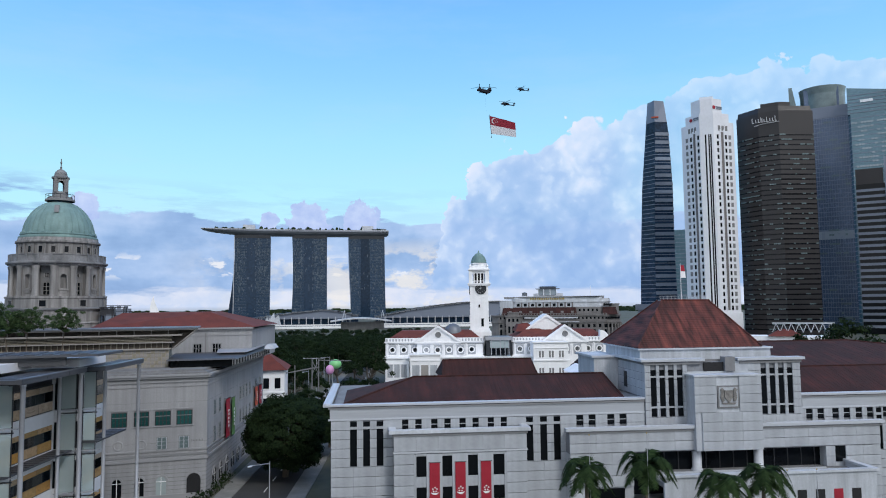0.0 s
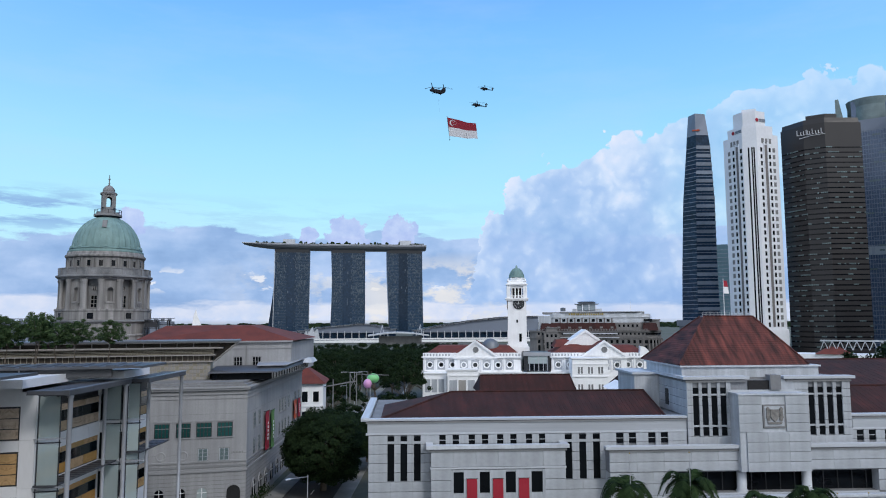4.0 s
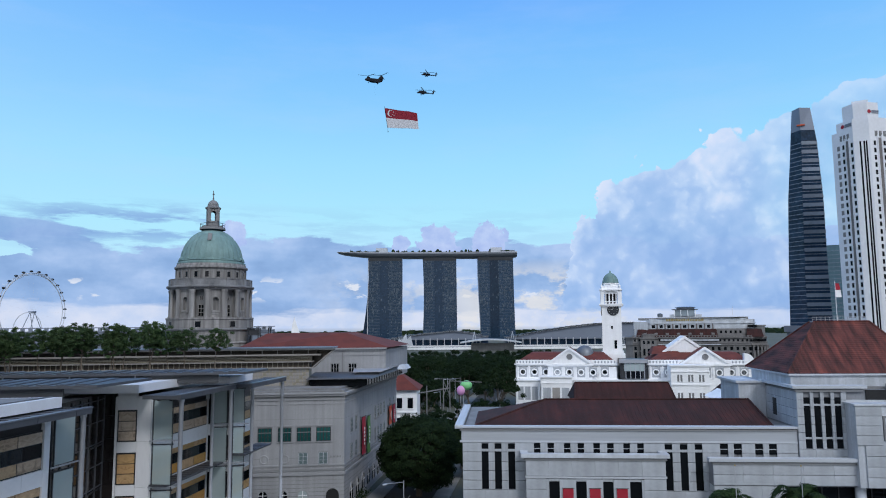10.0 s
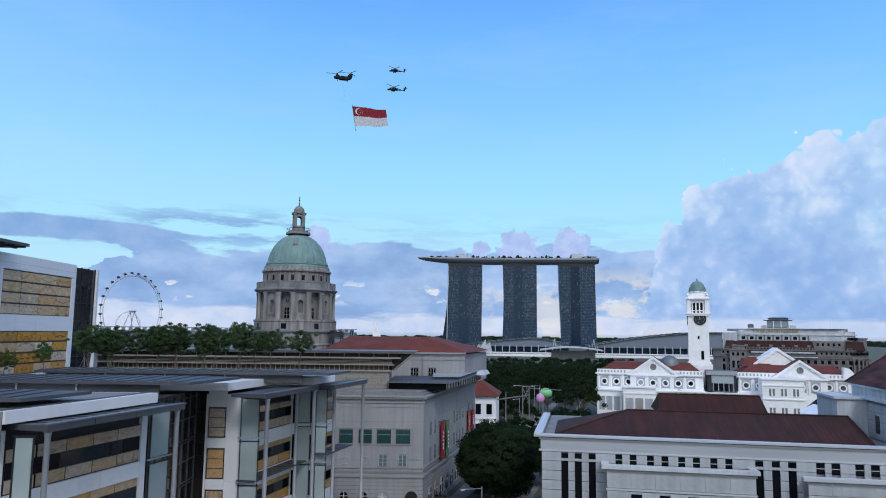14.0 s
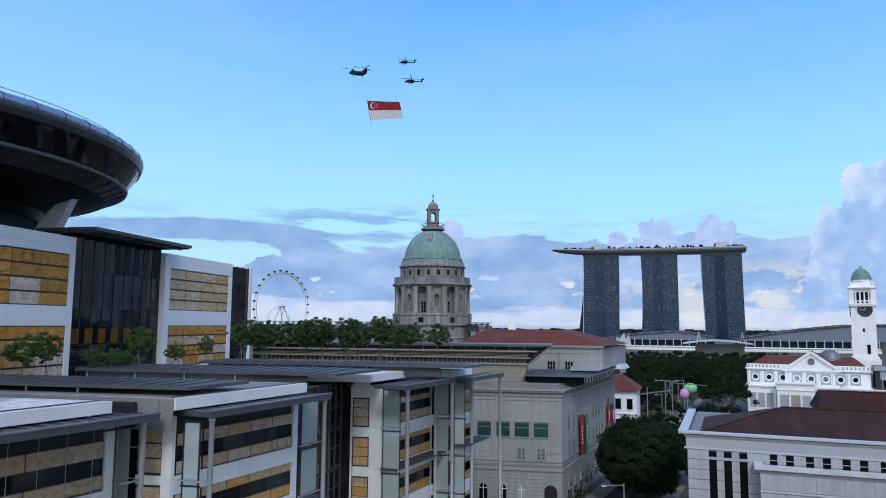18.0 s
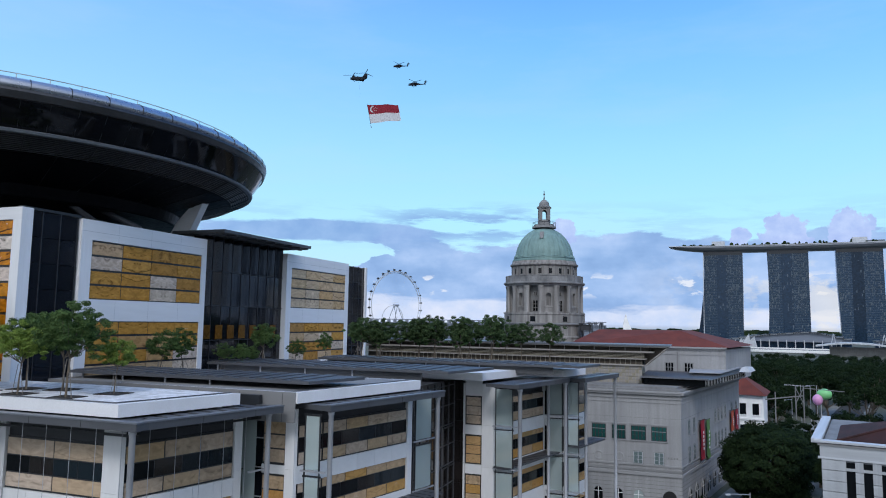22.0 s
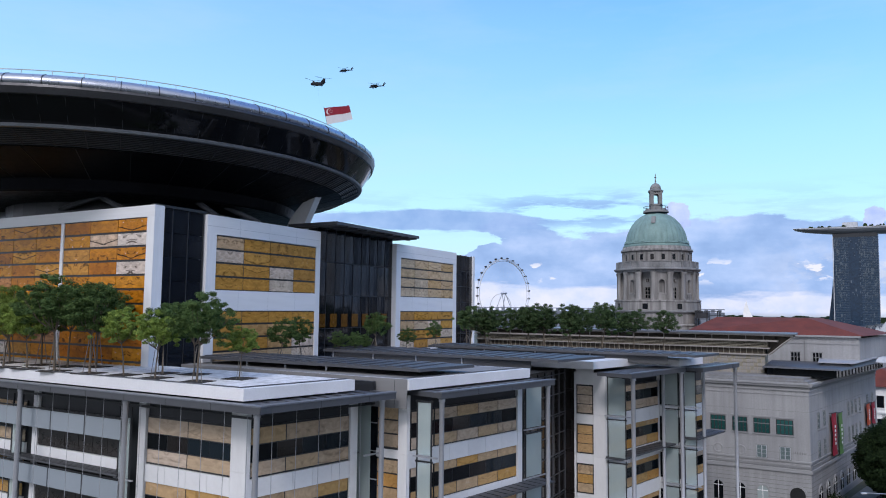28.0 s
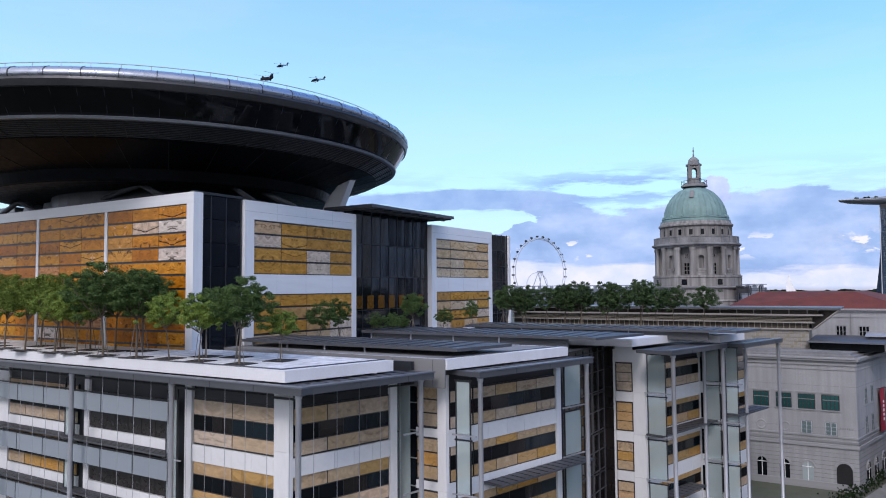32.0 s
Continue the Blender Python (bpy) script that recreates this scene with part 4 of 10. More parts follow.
s4 = face_frame(*B4, SKEW)
upright(c4, s4, 0.0, 0.2)
strip_windows(c4, s4, 0.25, 5.6, 2, FLOORS_3, CUTS_3, 3)
spandrels(c4, s4, 0.2, 5.65, 3, FLOORS_3, 2.7, 4.22)
upright(c4, s4, 5.65, 6.0)
canopy("canopy", face_frame(-13.2, 82.6, SKEW), 0.4, 11.2, 0.0, 3.0)

# glass screens and slim columns before the street faces
def glass_screen(fr, x0, x1, y):
    for zt in (22.0, 17.5, 13.0, 8.5, 4.0):
        piece("glass_fin", "glass_fin", terrace, fr, x0 + 0.12, x1 - 0.12, y - 0.03, y + 0.03, max(0.2, zt - 4.1), zt - 0.2, "pale glass screen held off the facade")
        piece("fin_rail", "frame", terrace, fr, x0 - 0.1, x1 + 0.1, y - 0.05, y + 0.05, zt - 0.16, zt - 0.04)
        piece("fin_rail", "steel", terrace, fr, x0 - 0.3, x1 + 0.5, y - 0.08, y + 0.04, max(0.0, zt - 4.3), max(0.1, zt - 4.18))
    for x in (x0, x1 - 0.09):
        piece("fin_post", "frame", terrace, fr, x, x + 0.09, y - 0.05, y + 0.05, 0, 22.0)


glass_screen(face_frame(0, 47.2, 0), -28.35, -27.0, 0.0)
glass_screen(face_frame(0, 75.6, 0), -21.7, -19.7, 0.0)
glass_screen(face_frame(0, 87.6, 0), -18.4, -16.6, 0.0)
glass_screen(face_frame(0, 87.5, 0), -16.0, -14.6, 0.0)
glass_screen(face_frame(*B2, SKEW), 15.45, 18.1, 0.0)
for (bx, by), us in ((B3, (9.6,)), (B4, (1.2,))):
    for u in us:
        round_column(*along(bx, by, u, -2.0))
round_column(*along(-26.0, 46.1, 1.0, 0.4))
round_column(*along(-26.0, 46.1, 14.9, 0.4))
round_column(*along(-17.8, 70.6, 1.0, 0.4), r=0.22)
round_column(*along(-17.8, 70.6, 12.0, 0.4), r=0.22)
round_column(*along(-13.2, 82.6, 10.8, 0.4))
for (bx, by), u0, u1, zt in ((B2, 4.0, 17.0, 13.1), (B3, -0.4, 12.3, 13.3), (B3, 2.0, 9.0, 6.5), (B4, -1.0, 7.0, 14.2)):
    fr = face_frame(bx, by, SKEW)
    piece("walkway", "canopy", terrace, fr, u0, u1, -2.2, -0.25, zt, zt + 0.16, "grey grated maintenance walkway")
    for i in range(int(u1 - u0)):
        piece("walkway_bar", "frame", terrace, fr, u0 + i + 0.05, u0 + i + 0.15, -2.15, -0.3, zt + 0.16, zt + 0.2)

# roof terrace: white slabs, raised grey walkway roofs
t1 = Mesh().prism([(-96, 34.5), (-34.0, 34.6), along(-34.0, 34.6, 9.4), (-53.2, 43.8), (-53.2, 42.2), (-96, 42.2)], 22.8, 23.6)
slab = part("roof_slab", t1, "white_slab", terrace, "bright white roof slab edge", world=True)
pv = Mesh().prism([(-95.5, 35.2), (-34.7, 35.3), along(-34.7, 35.3, 8.2), (-53.2, 43.4), (-53.2, 42.2), (-95.5, 42.2)], 23.6, 23.612)
part("roof_paving", pv, "paving", terrace, "mottled pale paving with round planting holes", world=True)
kerb = Mesh().prism([along(-34.55, 34.95, 0.0), along(-34.55, 34.95, 8.9), along(-34.7, 34.95, 8.9), along(-34.7, 34.95, 0.0)][::1], 23.6, 23.68)
kerb.box(-96, -34.62, 34.9, 35.02, 23.6, 23.68)
part("roof_kerb", kerb, "canopy", terrace, world=True)
kerb = Mesh().prism([along(-28.9, 46.4, 0.0), along(-28.9, 46.4, 14.8), along(-29.05, 46.4, 14.8), along(-29.05, 46.4, 0.0)], 23.6, 23.68)
part("roof_kerb", kerb, "canopy", terrace, world=True)
t2 = Mesh().prism([(-53, 46.004), (-28.35, 46.004), along(-28.35, 46.004, 15.4), (-53, 61.0)], 22.8, 23.6)
part("roof_slab", t2, "white_slab", terrace, world=True)
# grey front on the white slab; part of its tone is painted shade
piece("slab_fascia", "stone_dark", terrace, WORLD, -53, -28.5, 45.9, 46.0, 21.4, 23.62)
for x in (-29.6, -33.4, -37.2, -41.0):
    piece("fascia_joint", "frame", terrace, WORLD, x, x + 0.03, 45.888, 45.95, 21.4, 23.5)
# dark sheets on the white slabs paint the shaded gap under the walkways
part("roof_sheet", Mesh().prism([(-53, 46.1), along(-29.2, 46.1, 0.3), along(-29.2, 46.1, 14.9), (-53, 60.6)], 23.6, 23.615), "stone_dark", terrace, world=True)
part("roof_sheet", Mesh().prism([(-50, 74.0), along(-24.6, 74.0, 0.3), along(-24.6, 74.0, 8.0), (-50, 81.7)], 23.6, 23.615), "stone_dark", terrace, world=True)
t3 = Mesh().prism([(-50, 72.7), (-22.3, 72.7), along(-22.3, 72.7, 9.9), (-50, 82.0)], 22.8, 23.6)
part("roof_slab", t3, "white_slab", terrace, world=True)
t4 = Mesh().prism([(-48, 82.4), (-15.5, 82.4), along(-15.5, 82.4, 6.4), (-48, 88.6)], 22.8, 23.6)
part("roof_slab", t4, "white_slab", terrace, world=True)
deck = Mesh().prism([(-53, 43.8), (-34.6, 43.9), (-33.8, 47.7), (-32.0, 62.0), (-30.0, 74.0), (-25.0, 88.0), (-22.0, 96.0), (-53, 108.0)], 21.5, 22.86)
part("roof_deck", deck, "paving", terrace, world=True)
for x0, x1, y0, y1 in ((-52.5, -28.4, 47.6, 54.0), (-50.6, -22.9, 63.6, 72.0), (-46.0, -13.2, 79.2, 85.4)):
    m = Mesh().prism([(x0, y0), (x1, y0), (x1 + 0.242 * (y1 - y0), y1), (x0, y1)], 24.05, 24.3)
    w = part("walkway_roof", m, "canopy", terrace, "flat grey louvred walkway roof", world=True)
    n = int((x1 - x0) / 1.6)
    for i in range(n):
        x = x0 + 0.3 + i * (x1 - x0 - 0.6) / n
        piece("louvre_blade", "canopy", w, WORLD, x, x + 0.95, y0 + 0.3, y1 - 0.3, 24.3, 24.38)
    # dark sheet hung below the thin roof, painting the shade of the gap
    if y0 > 60:
        piece("roof_fascia", "canopy_dark", w, WORLD, x0 + 1, x1 - 3.0, y0 + 0.6, y0 + 0.8, 23.2, 24.04)
    for i in range(4):
        x = x0 + 1 + i * (x1 - x0 - 6) / 4
        piece("post", "steel", w, WORLD, x, x + 0.12, y0 + 0.4, y0 + 0.52, 22.9, 24.05)
# wall behind the first slab
piece("parapet", "frame", terrace, WORLD, -53, -31.2, 45.3, 45.7, 21.6, 23.35)

# ---- courthouse: tall block and disc ----
court = thing("courthouse", -70, 60, 0, 0, "courthouse block in white and amber under a dark steel disc", "building")
XE, YF, ZT = -53.0, 42.4, 38.0
body = part("main_block", Mesh().prism([(-110, YF + 0.25), (XE - 0.9, YF + 0.25), (XE - 0.9, 106.0), (-110, 106.0)], 0.0, ZT - 0.3), "frame", court, world=True)
ff = face_frame(0, YF, 0)
fs = face_frame(XE, 0, 90)


def white_bar(fr, x0, x1, z0, z1, out=-0.12, name="white_frame"):
    piece(name, "white_panel", body, fr, x0, x1, out, 0.95, z0, z1)


def onyx(fr, x0, x1, z0, z1, cols, rows, mat="amber"):
    piece("window_frame", "frame", body, fr, x0, x1, 0.0, 0.95, z0, z1)
    w, h = (x1 - x0) / cols, (z1 - z0) / rows
    for i in range(cols):
        for j in range(rows):
            piece("onyx_panel", mat, body, fr, x0 + i * w + 0.05, x0 + (i + 1) * w - 0.05, -0.03 - 0.025 * ((i * 7 + j * 3) % 3), 0.1, z0 + j * h + 0.1, z0 + (j + 1) * h - 0.1)


edges = [-104.2, -91.6, -78.95, -66.35, -53.75]
for a, b in zip(edges, edges[1:]):
    onyx(ff, a + 0.22, b - 0.22, 22.6, 36.95, 3, 11)
    white_bar(ff, a - 0.22, a + 0.22, 22.4, 36.95)
white_bar(ff, -110, XE, 36.95, ZT)
white_bar(ff, -53.97, XE, 22.4, 36.95)
# side towards the street
PANE = random.Random(12)


def glazing(fr, x0, x1, y, z0, z1, cols, rows, name="pane", mat="glass_mirror", yaw=0.0):
    """Big mirror-like panes, each set a touch out of true."""
    w, h = (x1 - x0) / cols, (z1 - z0) / rows
    for i in range(cols):
        for j in range(rows):
            tilt = pose(x0 + (i + 0.5) * w, y, z0 + (j + 0.5) * h, PANE.uniform(-0.8, 0.8), 0, yaw + PANE.uniform(-0.9, 0.9))
            piece(name, mat, body, fr @ tilt, -w / 2 + 0.02, w / 2 - 0.02, -0.04, 0.04, -h / 2 + 0.02, h / 2 - 0.02)


glazing(fs, 42.7, 48.2, 0.28, 22.4, ZT - 0.15, 3, 7)
for y in (42.7, 44.4, 46.2, 48.0):
    piece("mullion", "frame", body, fs, y, y + 0.09, 0.18, 0.4, 22.4, ZT)
piece("parapet_cap", "frame", body, fs, 42.4, 48.3, 0.1, 0.6, ZT - 0.12, ZT + 0.12)


def white_wall(y0, y1, px0, px1, cols, mat="amber_side"):
    white_bar(fs, y0, y1, 36.0, ZT - 0.15)
    white_bar(fs, y0, px0, 22.4, 36.0)
    white_bar(fs, px1, y1, 22.4, 36.0)
    white_bar(fs, px0, px1, 28.55, 30.55)
    piece("panel_joint", "parl_trim", body, fs, y0, y1, -0.124, -0.1, 36.75, 36.79)
    for y in np.arange(y0 + 4.3, y1 - 1, 4.3):
        for z0, z1 in ((36.0, 37.85), (28.55, 30.55)):
            piece("panel_joint", "parl_trim", body, fs, y, y + 0.03, -0.123, -0.1, z0, z1)
    onyx(fs, px0, px1, 30.55, 35.95, cols, 4, mat)
    onyx(fs, px0, px1, 23.2, 28.55, cols, 4, "amber_side")
    white_bar(fs, px0, px1, 22.4, 23.2)


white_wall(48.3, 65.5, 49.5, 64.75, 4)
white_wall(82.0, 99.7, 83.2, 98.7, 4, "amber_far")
# yaw turns these panes so that their reflections suit the camera's view
glazing(fs, 65.6, 81.9, 0.62, 22.4, 38.5, 9, 4, mat="glass_atrium", yaw=-3.4)
for i in range(9):
    y = 65.6 + i * 1.81
    piece("mullion", "frame", body, fs, y, y + 0.07, 0.46, 0.6, 22.4, 38.5)
for z in (26.4, 30.4, 34.4):
    piece("transom", "frame", body, fs, 65.6, 81.9, 0.42, 0.6, z, z + 0.07)
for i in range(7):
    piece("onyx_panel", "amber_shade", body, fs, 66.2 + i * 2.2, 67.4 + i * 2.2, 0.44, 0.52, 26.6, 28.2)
glazing(fs, 99.8, 105.6, 0.2, 22.4, 37.6, 3, 6)
for y in (99.8, 101.7, 103.6, 105.5):
    piece("mullion", "frame", body, fs, y, y + 0.08, 0.1, 0.3, 22.4, 37.7)
for z in (24.9, 27.45, 29.95, 32.5, 35.05):
    piece("transom", "frame", body, fs, 99.8, 105.6, 0.1, 0.25, z, z + 0.08)
piece("end_pier", "white_panel", body, fs, 105.6, 106.1, -0.2, 0.6, 22.4, 37.7)
# entrance canopy over the atrium
cp = Mesh(fs)
cp.prism([(64.9, -2.9), (83.4, -2.9), (83.4, 4.4), (64.9, 4.4)], 38.55, 38.9)
cano = part("atrium_canopy", cp, "canopy_dark", court, "thin dark canopy over the glass atrium", world=True)
for i in range(10):
    y = 65.2 + i * 1.95
    piece("canopy_rib", "canopy_dark", cano, fs, y, y + 0.12, -2.8, 4.2, 38.36, 38.55)
piece("canopy_beam", "canopy_dark", cano, fs, 65.0, 83.3, -1.5, -1.25, 38.3, 38.5)

# the disc
DX, DY, DN = -75.9, 56.8, 96
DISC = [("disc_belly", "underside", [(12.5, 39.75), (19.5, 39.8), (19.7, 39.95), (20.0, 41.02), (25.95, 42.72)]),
        ("grey_roof", "ledge", [(28.05, 43.85), (28.4, 43.88), (28.5, 44.08), (28.15, 44.23)]),
        ("disc_glass", "window_band", [(28.15, 44.23), (28.95, 45.25), (29.6, 46.3)]),
        ("disc_dark", "gutter_band", [(29.6, 46.3), (29.78, 46.36), (29.98, 46.9), (29.9, 47.14)]),
        ("disc_chrome", "rim", [(29.9, 47.14), (30.04, 47.28), (29.97, 47.68), (29.6, 48.0), (28.95, 48.25), (28.2, 48.32)]),
        ("grey_roof", "disc_roof", [(28.2, 48.32), (20.0, 48.6), (0.0, 49.2)])]
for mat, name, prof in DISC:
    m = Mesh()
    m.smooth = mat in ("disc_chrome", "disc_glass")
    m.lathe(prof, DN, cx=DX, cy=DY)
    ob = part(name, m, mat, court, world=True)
    if name == "rim":
        rim = ob
    if name == "window_band":
        band = ob
    if name == "underside":
        belly = ob
for i in range(10):
    f = i / 9
    r0, z0 = 25.95 + f * 2.0, 42.82 + f * 1.0
    m = Mesh()
    m.lathe([(r0, z0), (r0 + 0.13, z0 + 0.01), (r0 + 0.15, z0 + 0.07), (r0 + 0.02, z0 + 0.08), (r0, z0)], DN, cx=DX, cy=DY)
    part("louvre_ring", m, "disc_dark", court, world=True)
# black backing paints the shade between the louvre rings
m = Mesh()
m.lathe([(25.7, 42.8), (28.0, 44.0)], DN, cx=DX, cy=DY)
part("louvre_backing", m, "void_shade", court, world=True)
for i in range(62):
    a = 2 * math.pi * (i + 0.3) / 62
    fr = pose(DX, DY, 0, 0, 0, math.degrees(a))
    m = Mesh(fr)
    m.tube((25.95, 0, 42.78), (28.0, 0, 43.8), 0.06, seg=5)
    part("louvre_rib", m, "frame", belly, world=True)
    m = Mesh(fr)
    m.extrude([(29.9, 47.13), (30.07, 47.28), (30.0, 47.7), (29.63, 48.03), (28.97, 48.28), (28.9, 48.1), (29.7, 47.5)], -0.03, 0.03)
    part("rim_joint", m, "frame", rim, world=True)
for i in range(84):
    fr = pose(DX, DY, 0, 0, 0, 360 * i / 84)
    m = Mesh(fr)
    m.tube((28.18, 0, 44.23), (29.62, 0, 46.3), 0.022, seg=4)
    part("mullion", m, "frame", band, world=True)
m = Mesh()
m.smooth = True
for z in (48.78,):
    m.lathe([(28.3, z), (28.34, z + 0.04), (28.38, z), (28.34, z - 0.04), (28.3, z)], DN, cx=DX, cy=DY)
rail = part("roof_rail", m, "steel", court, world=True)
for i in range(72):
    fr = pose(DX, DY, 0, 0, 0, 5 * i)
    m = Mesh(fr)
    m.tube((28.34, 0, 48.25), (28.34, 0, 48.8), 0.03, seg=5)
    part("rail_post", m, "steel", rail, world=True)
# drum, raking struts and fins that carry the disc
m = Mesh()
m.lathe([(13.0, 33.0), (13.0, 39.8)], 40, cx=DX, cy=DY)
part("drum", m, "disc_dark", court, world=True)
for i in range(36):
    fr = pose(DX, DY, 0, 0, 0, 10 * i + 3)
    m = Mesh(fr)
    m.tube((20.02, 0, 40.99), (25.9, 0, 42.68), 0.03, seg=4)
    part("panel_joint", m, "frame", belly, world=True)
for p, q in (((-76.0, 45, 38.2), (-64.7, 45, 39.95)), ((-60.6, 45, 38.2), (-64.7, 45, 39.95)), ((-93.4, 45, 38.2), (-88.2, 45, 39.9)), ((-84.0, 45, 38.2), (-88.2, 45, 39.9)), ((-55.5, 52, 38.2), (-58.6, 52, 39.9)), ((-55.5, 58, 38.2), (-58.6, 56, 39.9))):
    m = Mesh()
    m.tube(p, q, 0.3)
    part("raking_strut", m, "canopy", court, world=True)
for x0, x1 in ((-112.0, -93.0), (-91.5, -88.8), (-87.0, -81.0)):
    m = Mesh()
    m.prism([(x0, 47), (x1, 47), (x1, 50), (x0, 50)], 37.5, 39.74, [(x0 + 0.5, 47), (x1 - 0.3, 47), (x1 - 0.3, 50), (x0 + 0.5, 50)])
    part("roof_plant_box", m, "screen", court, world=True)
fin = Mesh()
fin.extrude([(-59.0, 37.6), (-55.9, 37.6), (-55.5, 39.0), (-53.7, 42.5), (-54.8, 42.5), (-57.4, 40.1)], 65.6, 66.6)
part("white_fin", fin, "white_slab", court, "white sloping fin under the disc", world=True)


# ---- old court house with the copper dome ----
gallery = thing("domed_museum", -3.8, 115.6, 0, 0, "old grey granite court house with a green copper dome", "building")
GS = 77.0  # its street side
gf, gs = face_frame(0, 115.6, 0), face_frame(-3.8, 115.6, GS)


def gpt(u, v=0.0):
    c, s = math.cos(radians(GS)), math.sin(radians(GS))
    return -3.8 + u * c - v * s, 115.6 + u * s + v * c


gw = part("wing_wall", Mesh().prism([(-48, 115.6), (-3.8, 115.6), gpt(44), (-48, 158.5)], 0, 18.3), "stone", gallery, world=True)


def course(fr, x0, x1, z0, z1, out, mat="stone", parent=None, name="string_course"):
    piece(name, mat, parent or gw, fr, x0, x1, -out, 0.02, z0, z1)


for fr, x0, x1 in ((gf, -48, -3.75), (gs, -0.05, 44)):
    course(fr, x0, x1, 17.55, 17.8, 0.16)
    # dark band paints the shade below the cornice
    course(fr, x0, x1, 17.83, 18.05, 0.1, "stain_shade")
    course(fr, x0, x1, 6.62, 6.95, 0.1, "stain_shade")
    course(fr, x0, x1, 18.2, 18.5, 0.42)
    course(fr, x0, x1, 18.5, 18.75, 0.6, name="cornice")
    course(fr, x0, x1, 16.9, 17.0, 0.08)
    course(fr, x0, x1, 7.35, 7.6, 0.12)
    course(fr, x0, x1, 5.95, 6.4, 0.2)
    course(fr, x0, x1, 0.0, 1.0, 0.14)
part("roof_ledge", Mesh().prism([(-48, 115.4), (-3.9, 115.4), gpt(43.8, 0.3), (-48, 158)], 18.75, 19.05), "stone_dark", gallery, world=True)
part("parapet", Mesh().prism([(-48, 116.2), (-4.4, 116.2), gpt(43.5, 0.9), (-48, 157.5)], 19.05, 19.4), "stone_dark", gallery, world=True)


def casement(fr, x0, x1, z0, z1, nx, nz, glass, parent, bar="stone", sill=True):
    piece("reveal", "stone_dark", parent, fr, x0 - 0.12, x1 + 0.12, -0.015, 0.03, z0 - 0.12, z1 + 0.12)
    piece("window_pane", glass, parent, fr, x0, x1, -0.03, 0.03, z0, z1)
    for i in range(nx + 1):
        x = x0 + (x1 - x0) * i / nx
        t = 0.07 if bar == "frame" else 0.05
        piece("glazing_bar", bar, parent, fr, x - t, x + t, -0.055, 0.0, z0, z1)
    for i in range(nz + 1):
        z = z0 + (z1 - z0) * i / nz
        piece("glazing_bar", bar, parent, fr, x0, x1, -0.05, 0.0, z - 0.02, z + 0.02)
    if sill:
        piece("window_sill", "stone", parent, fr, x0 - 0.2, x1 + 0.2, -0.16, 0.02, z0 - 0.22, z0 - 0.1)


def arch_opening(fr, cx, w, z0, zs, parent, mat, depth=0.03, name="arched_window", bars=True):
    n = 12
    pts = [(cx - w / 2, z0), (cx + w / 2, z0)] + [(cx + w / 2 * math.cos(math.pi * i / n), zs + w / 2 * math.sin(math.pi * i / n)) for i in range(n + 1)]
    m = Mesh(fr)
    m.extrude(pts, -depth, 0.02)
    ob = part(name, m, mat, parent, world=True)
    m = Mesh(fr)
    r0, r1 = w / 2, w / 2 + 0.28
    arcs = [[(cx + r * math.cos(math.pi * i / n), zs + r * math.sin(math.pi * i / n)) for i in range(n + 1)] for r in (r1, r0)]
    m.extrude(arcs[0] + arcs[1][::-1], -0.14, 0.02)
    part("arch_surround", m, "stone", parent, world=True)
    if bars:
        piece("glazing_bar", "white_paint", parent, fr, cx - 0.04, cx + 0.04, -0.06, 0.0, z0, zs + w / 2 - 0.05)
        piece("glazing_bar", "white_paint", parent, fr, cx - w / 2, cx + w / 2, -0.06, 0.0, zs - 0.04, zs + 0.04)


teal = [(-17.18, -15.17), (-14.08, -12.14), (-11.16, -9.07), (-8.12, -6.0)]
for x0, x1 in teal + [(-20.3, -18.3), (-23.4, -21.4)]:
    casement(gf, x0, x1, 11.25, 13.29, 4, 3, "glass_teal", gw, "frame")
    piece("glazing_bar", "stone_dark", gw, gf, x0, x1, -0.062, 0.0, 12.55, 12.66)
    piece("window_surround", "stone", gw, gf, x0 - 0.3, x0 - 0.1, -0.1, 0.02, 11.1, 13.5)
    piece("window_surround", "stone", gw, gf, x1 + 0.1, x1 + 0.3, -0.1, 0.02, 11.1, 13.5)
    piece("window_surround", "stone", gw, gf, x0 - 0.3, x1 + 0.3, -0.12, 0.02, 13.5, 13.7)
for x0, x1 in ((-10.86, -9.54), (-7.76, -6.41)):
    casement(gf, x0, x1, 7.7, 9.43, 2, 3, "dim_pane", gw, "parl")
for x in (-16.24, -13.05):
    m = Mesh(gf @ pose(x, 0, 8.5, 90, 0, 0))
    m.lathe([(0.0, 0.03), (0.5, 0.03), (0.55, 0.1), (0.68, 0.1), (0.72, -0.02)], 24)
    part("medallion", m, "stone", gw, world=True)
for cx, w, z0, zs, mt in ((-5.6, 2.0, 0.05, 2.9, "void_shade"), (-10.2, 1.45, 0.6, 2.95, "glass_pale"), (-13.24, 1.3, 0.6, 3.05, "glass_dark"), (-16.3, 1.3, 0.6, 3.05, "glass_dark"), (-19.4, 1.3, 0.6, 3.05, "glass_dark")):
    arch_opening(gf, cx, w, z0, zs, gw, mt, name="arched_door" if mt == "void_shade" else "arched_window", bars=mt != "void_shade")
for x in (3.9, 7.0, 21.9, 24.4, 27.0, 30.0, 36.0, 40.0):
    casement(gs, x, x + 1.3, 11.9, 14.1, 2, 3, "dim_pane", gw)
    casement(gs, x, x + 1.3, 7.7, 10.0, 2, 3, "dim_pane", gw)
for i in range(10):
    arch_opening(gs, 4.6 + i * 4.1, 2.0, 0.4, 2.6, gw, "glass_dark")
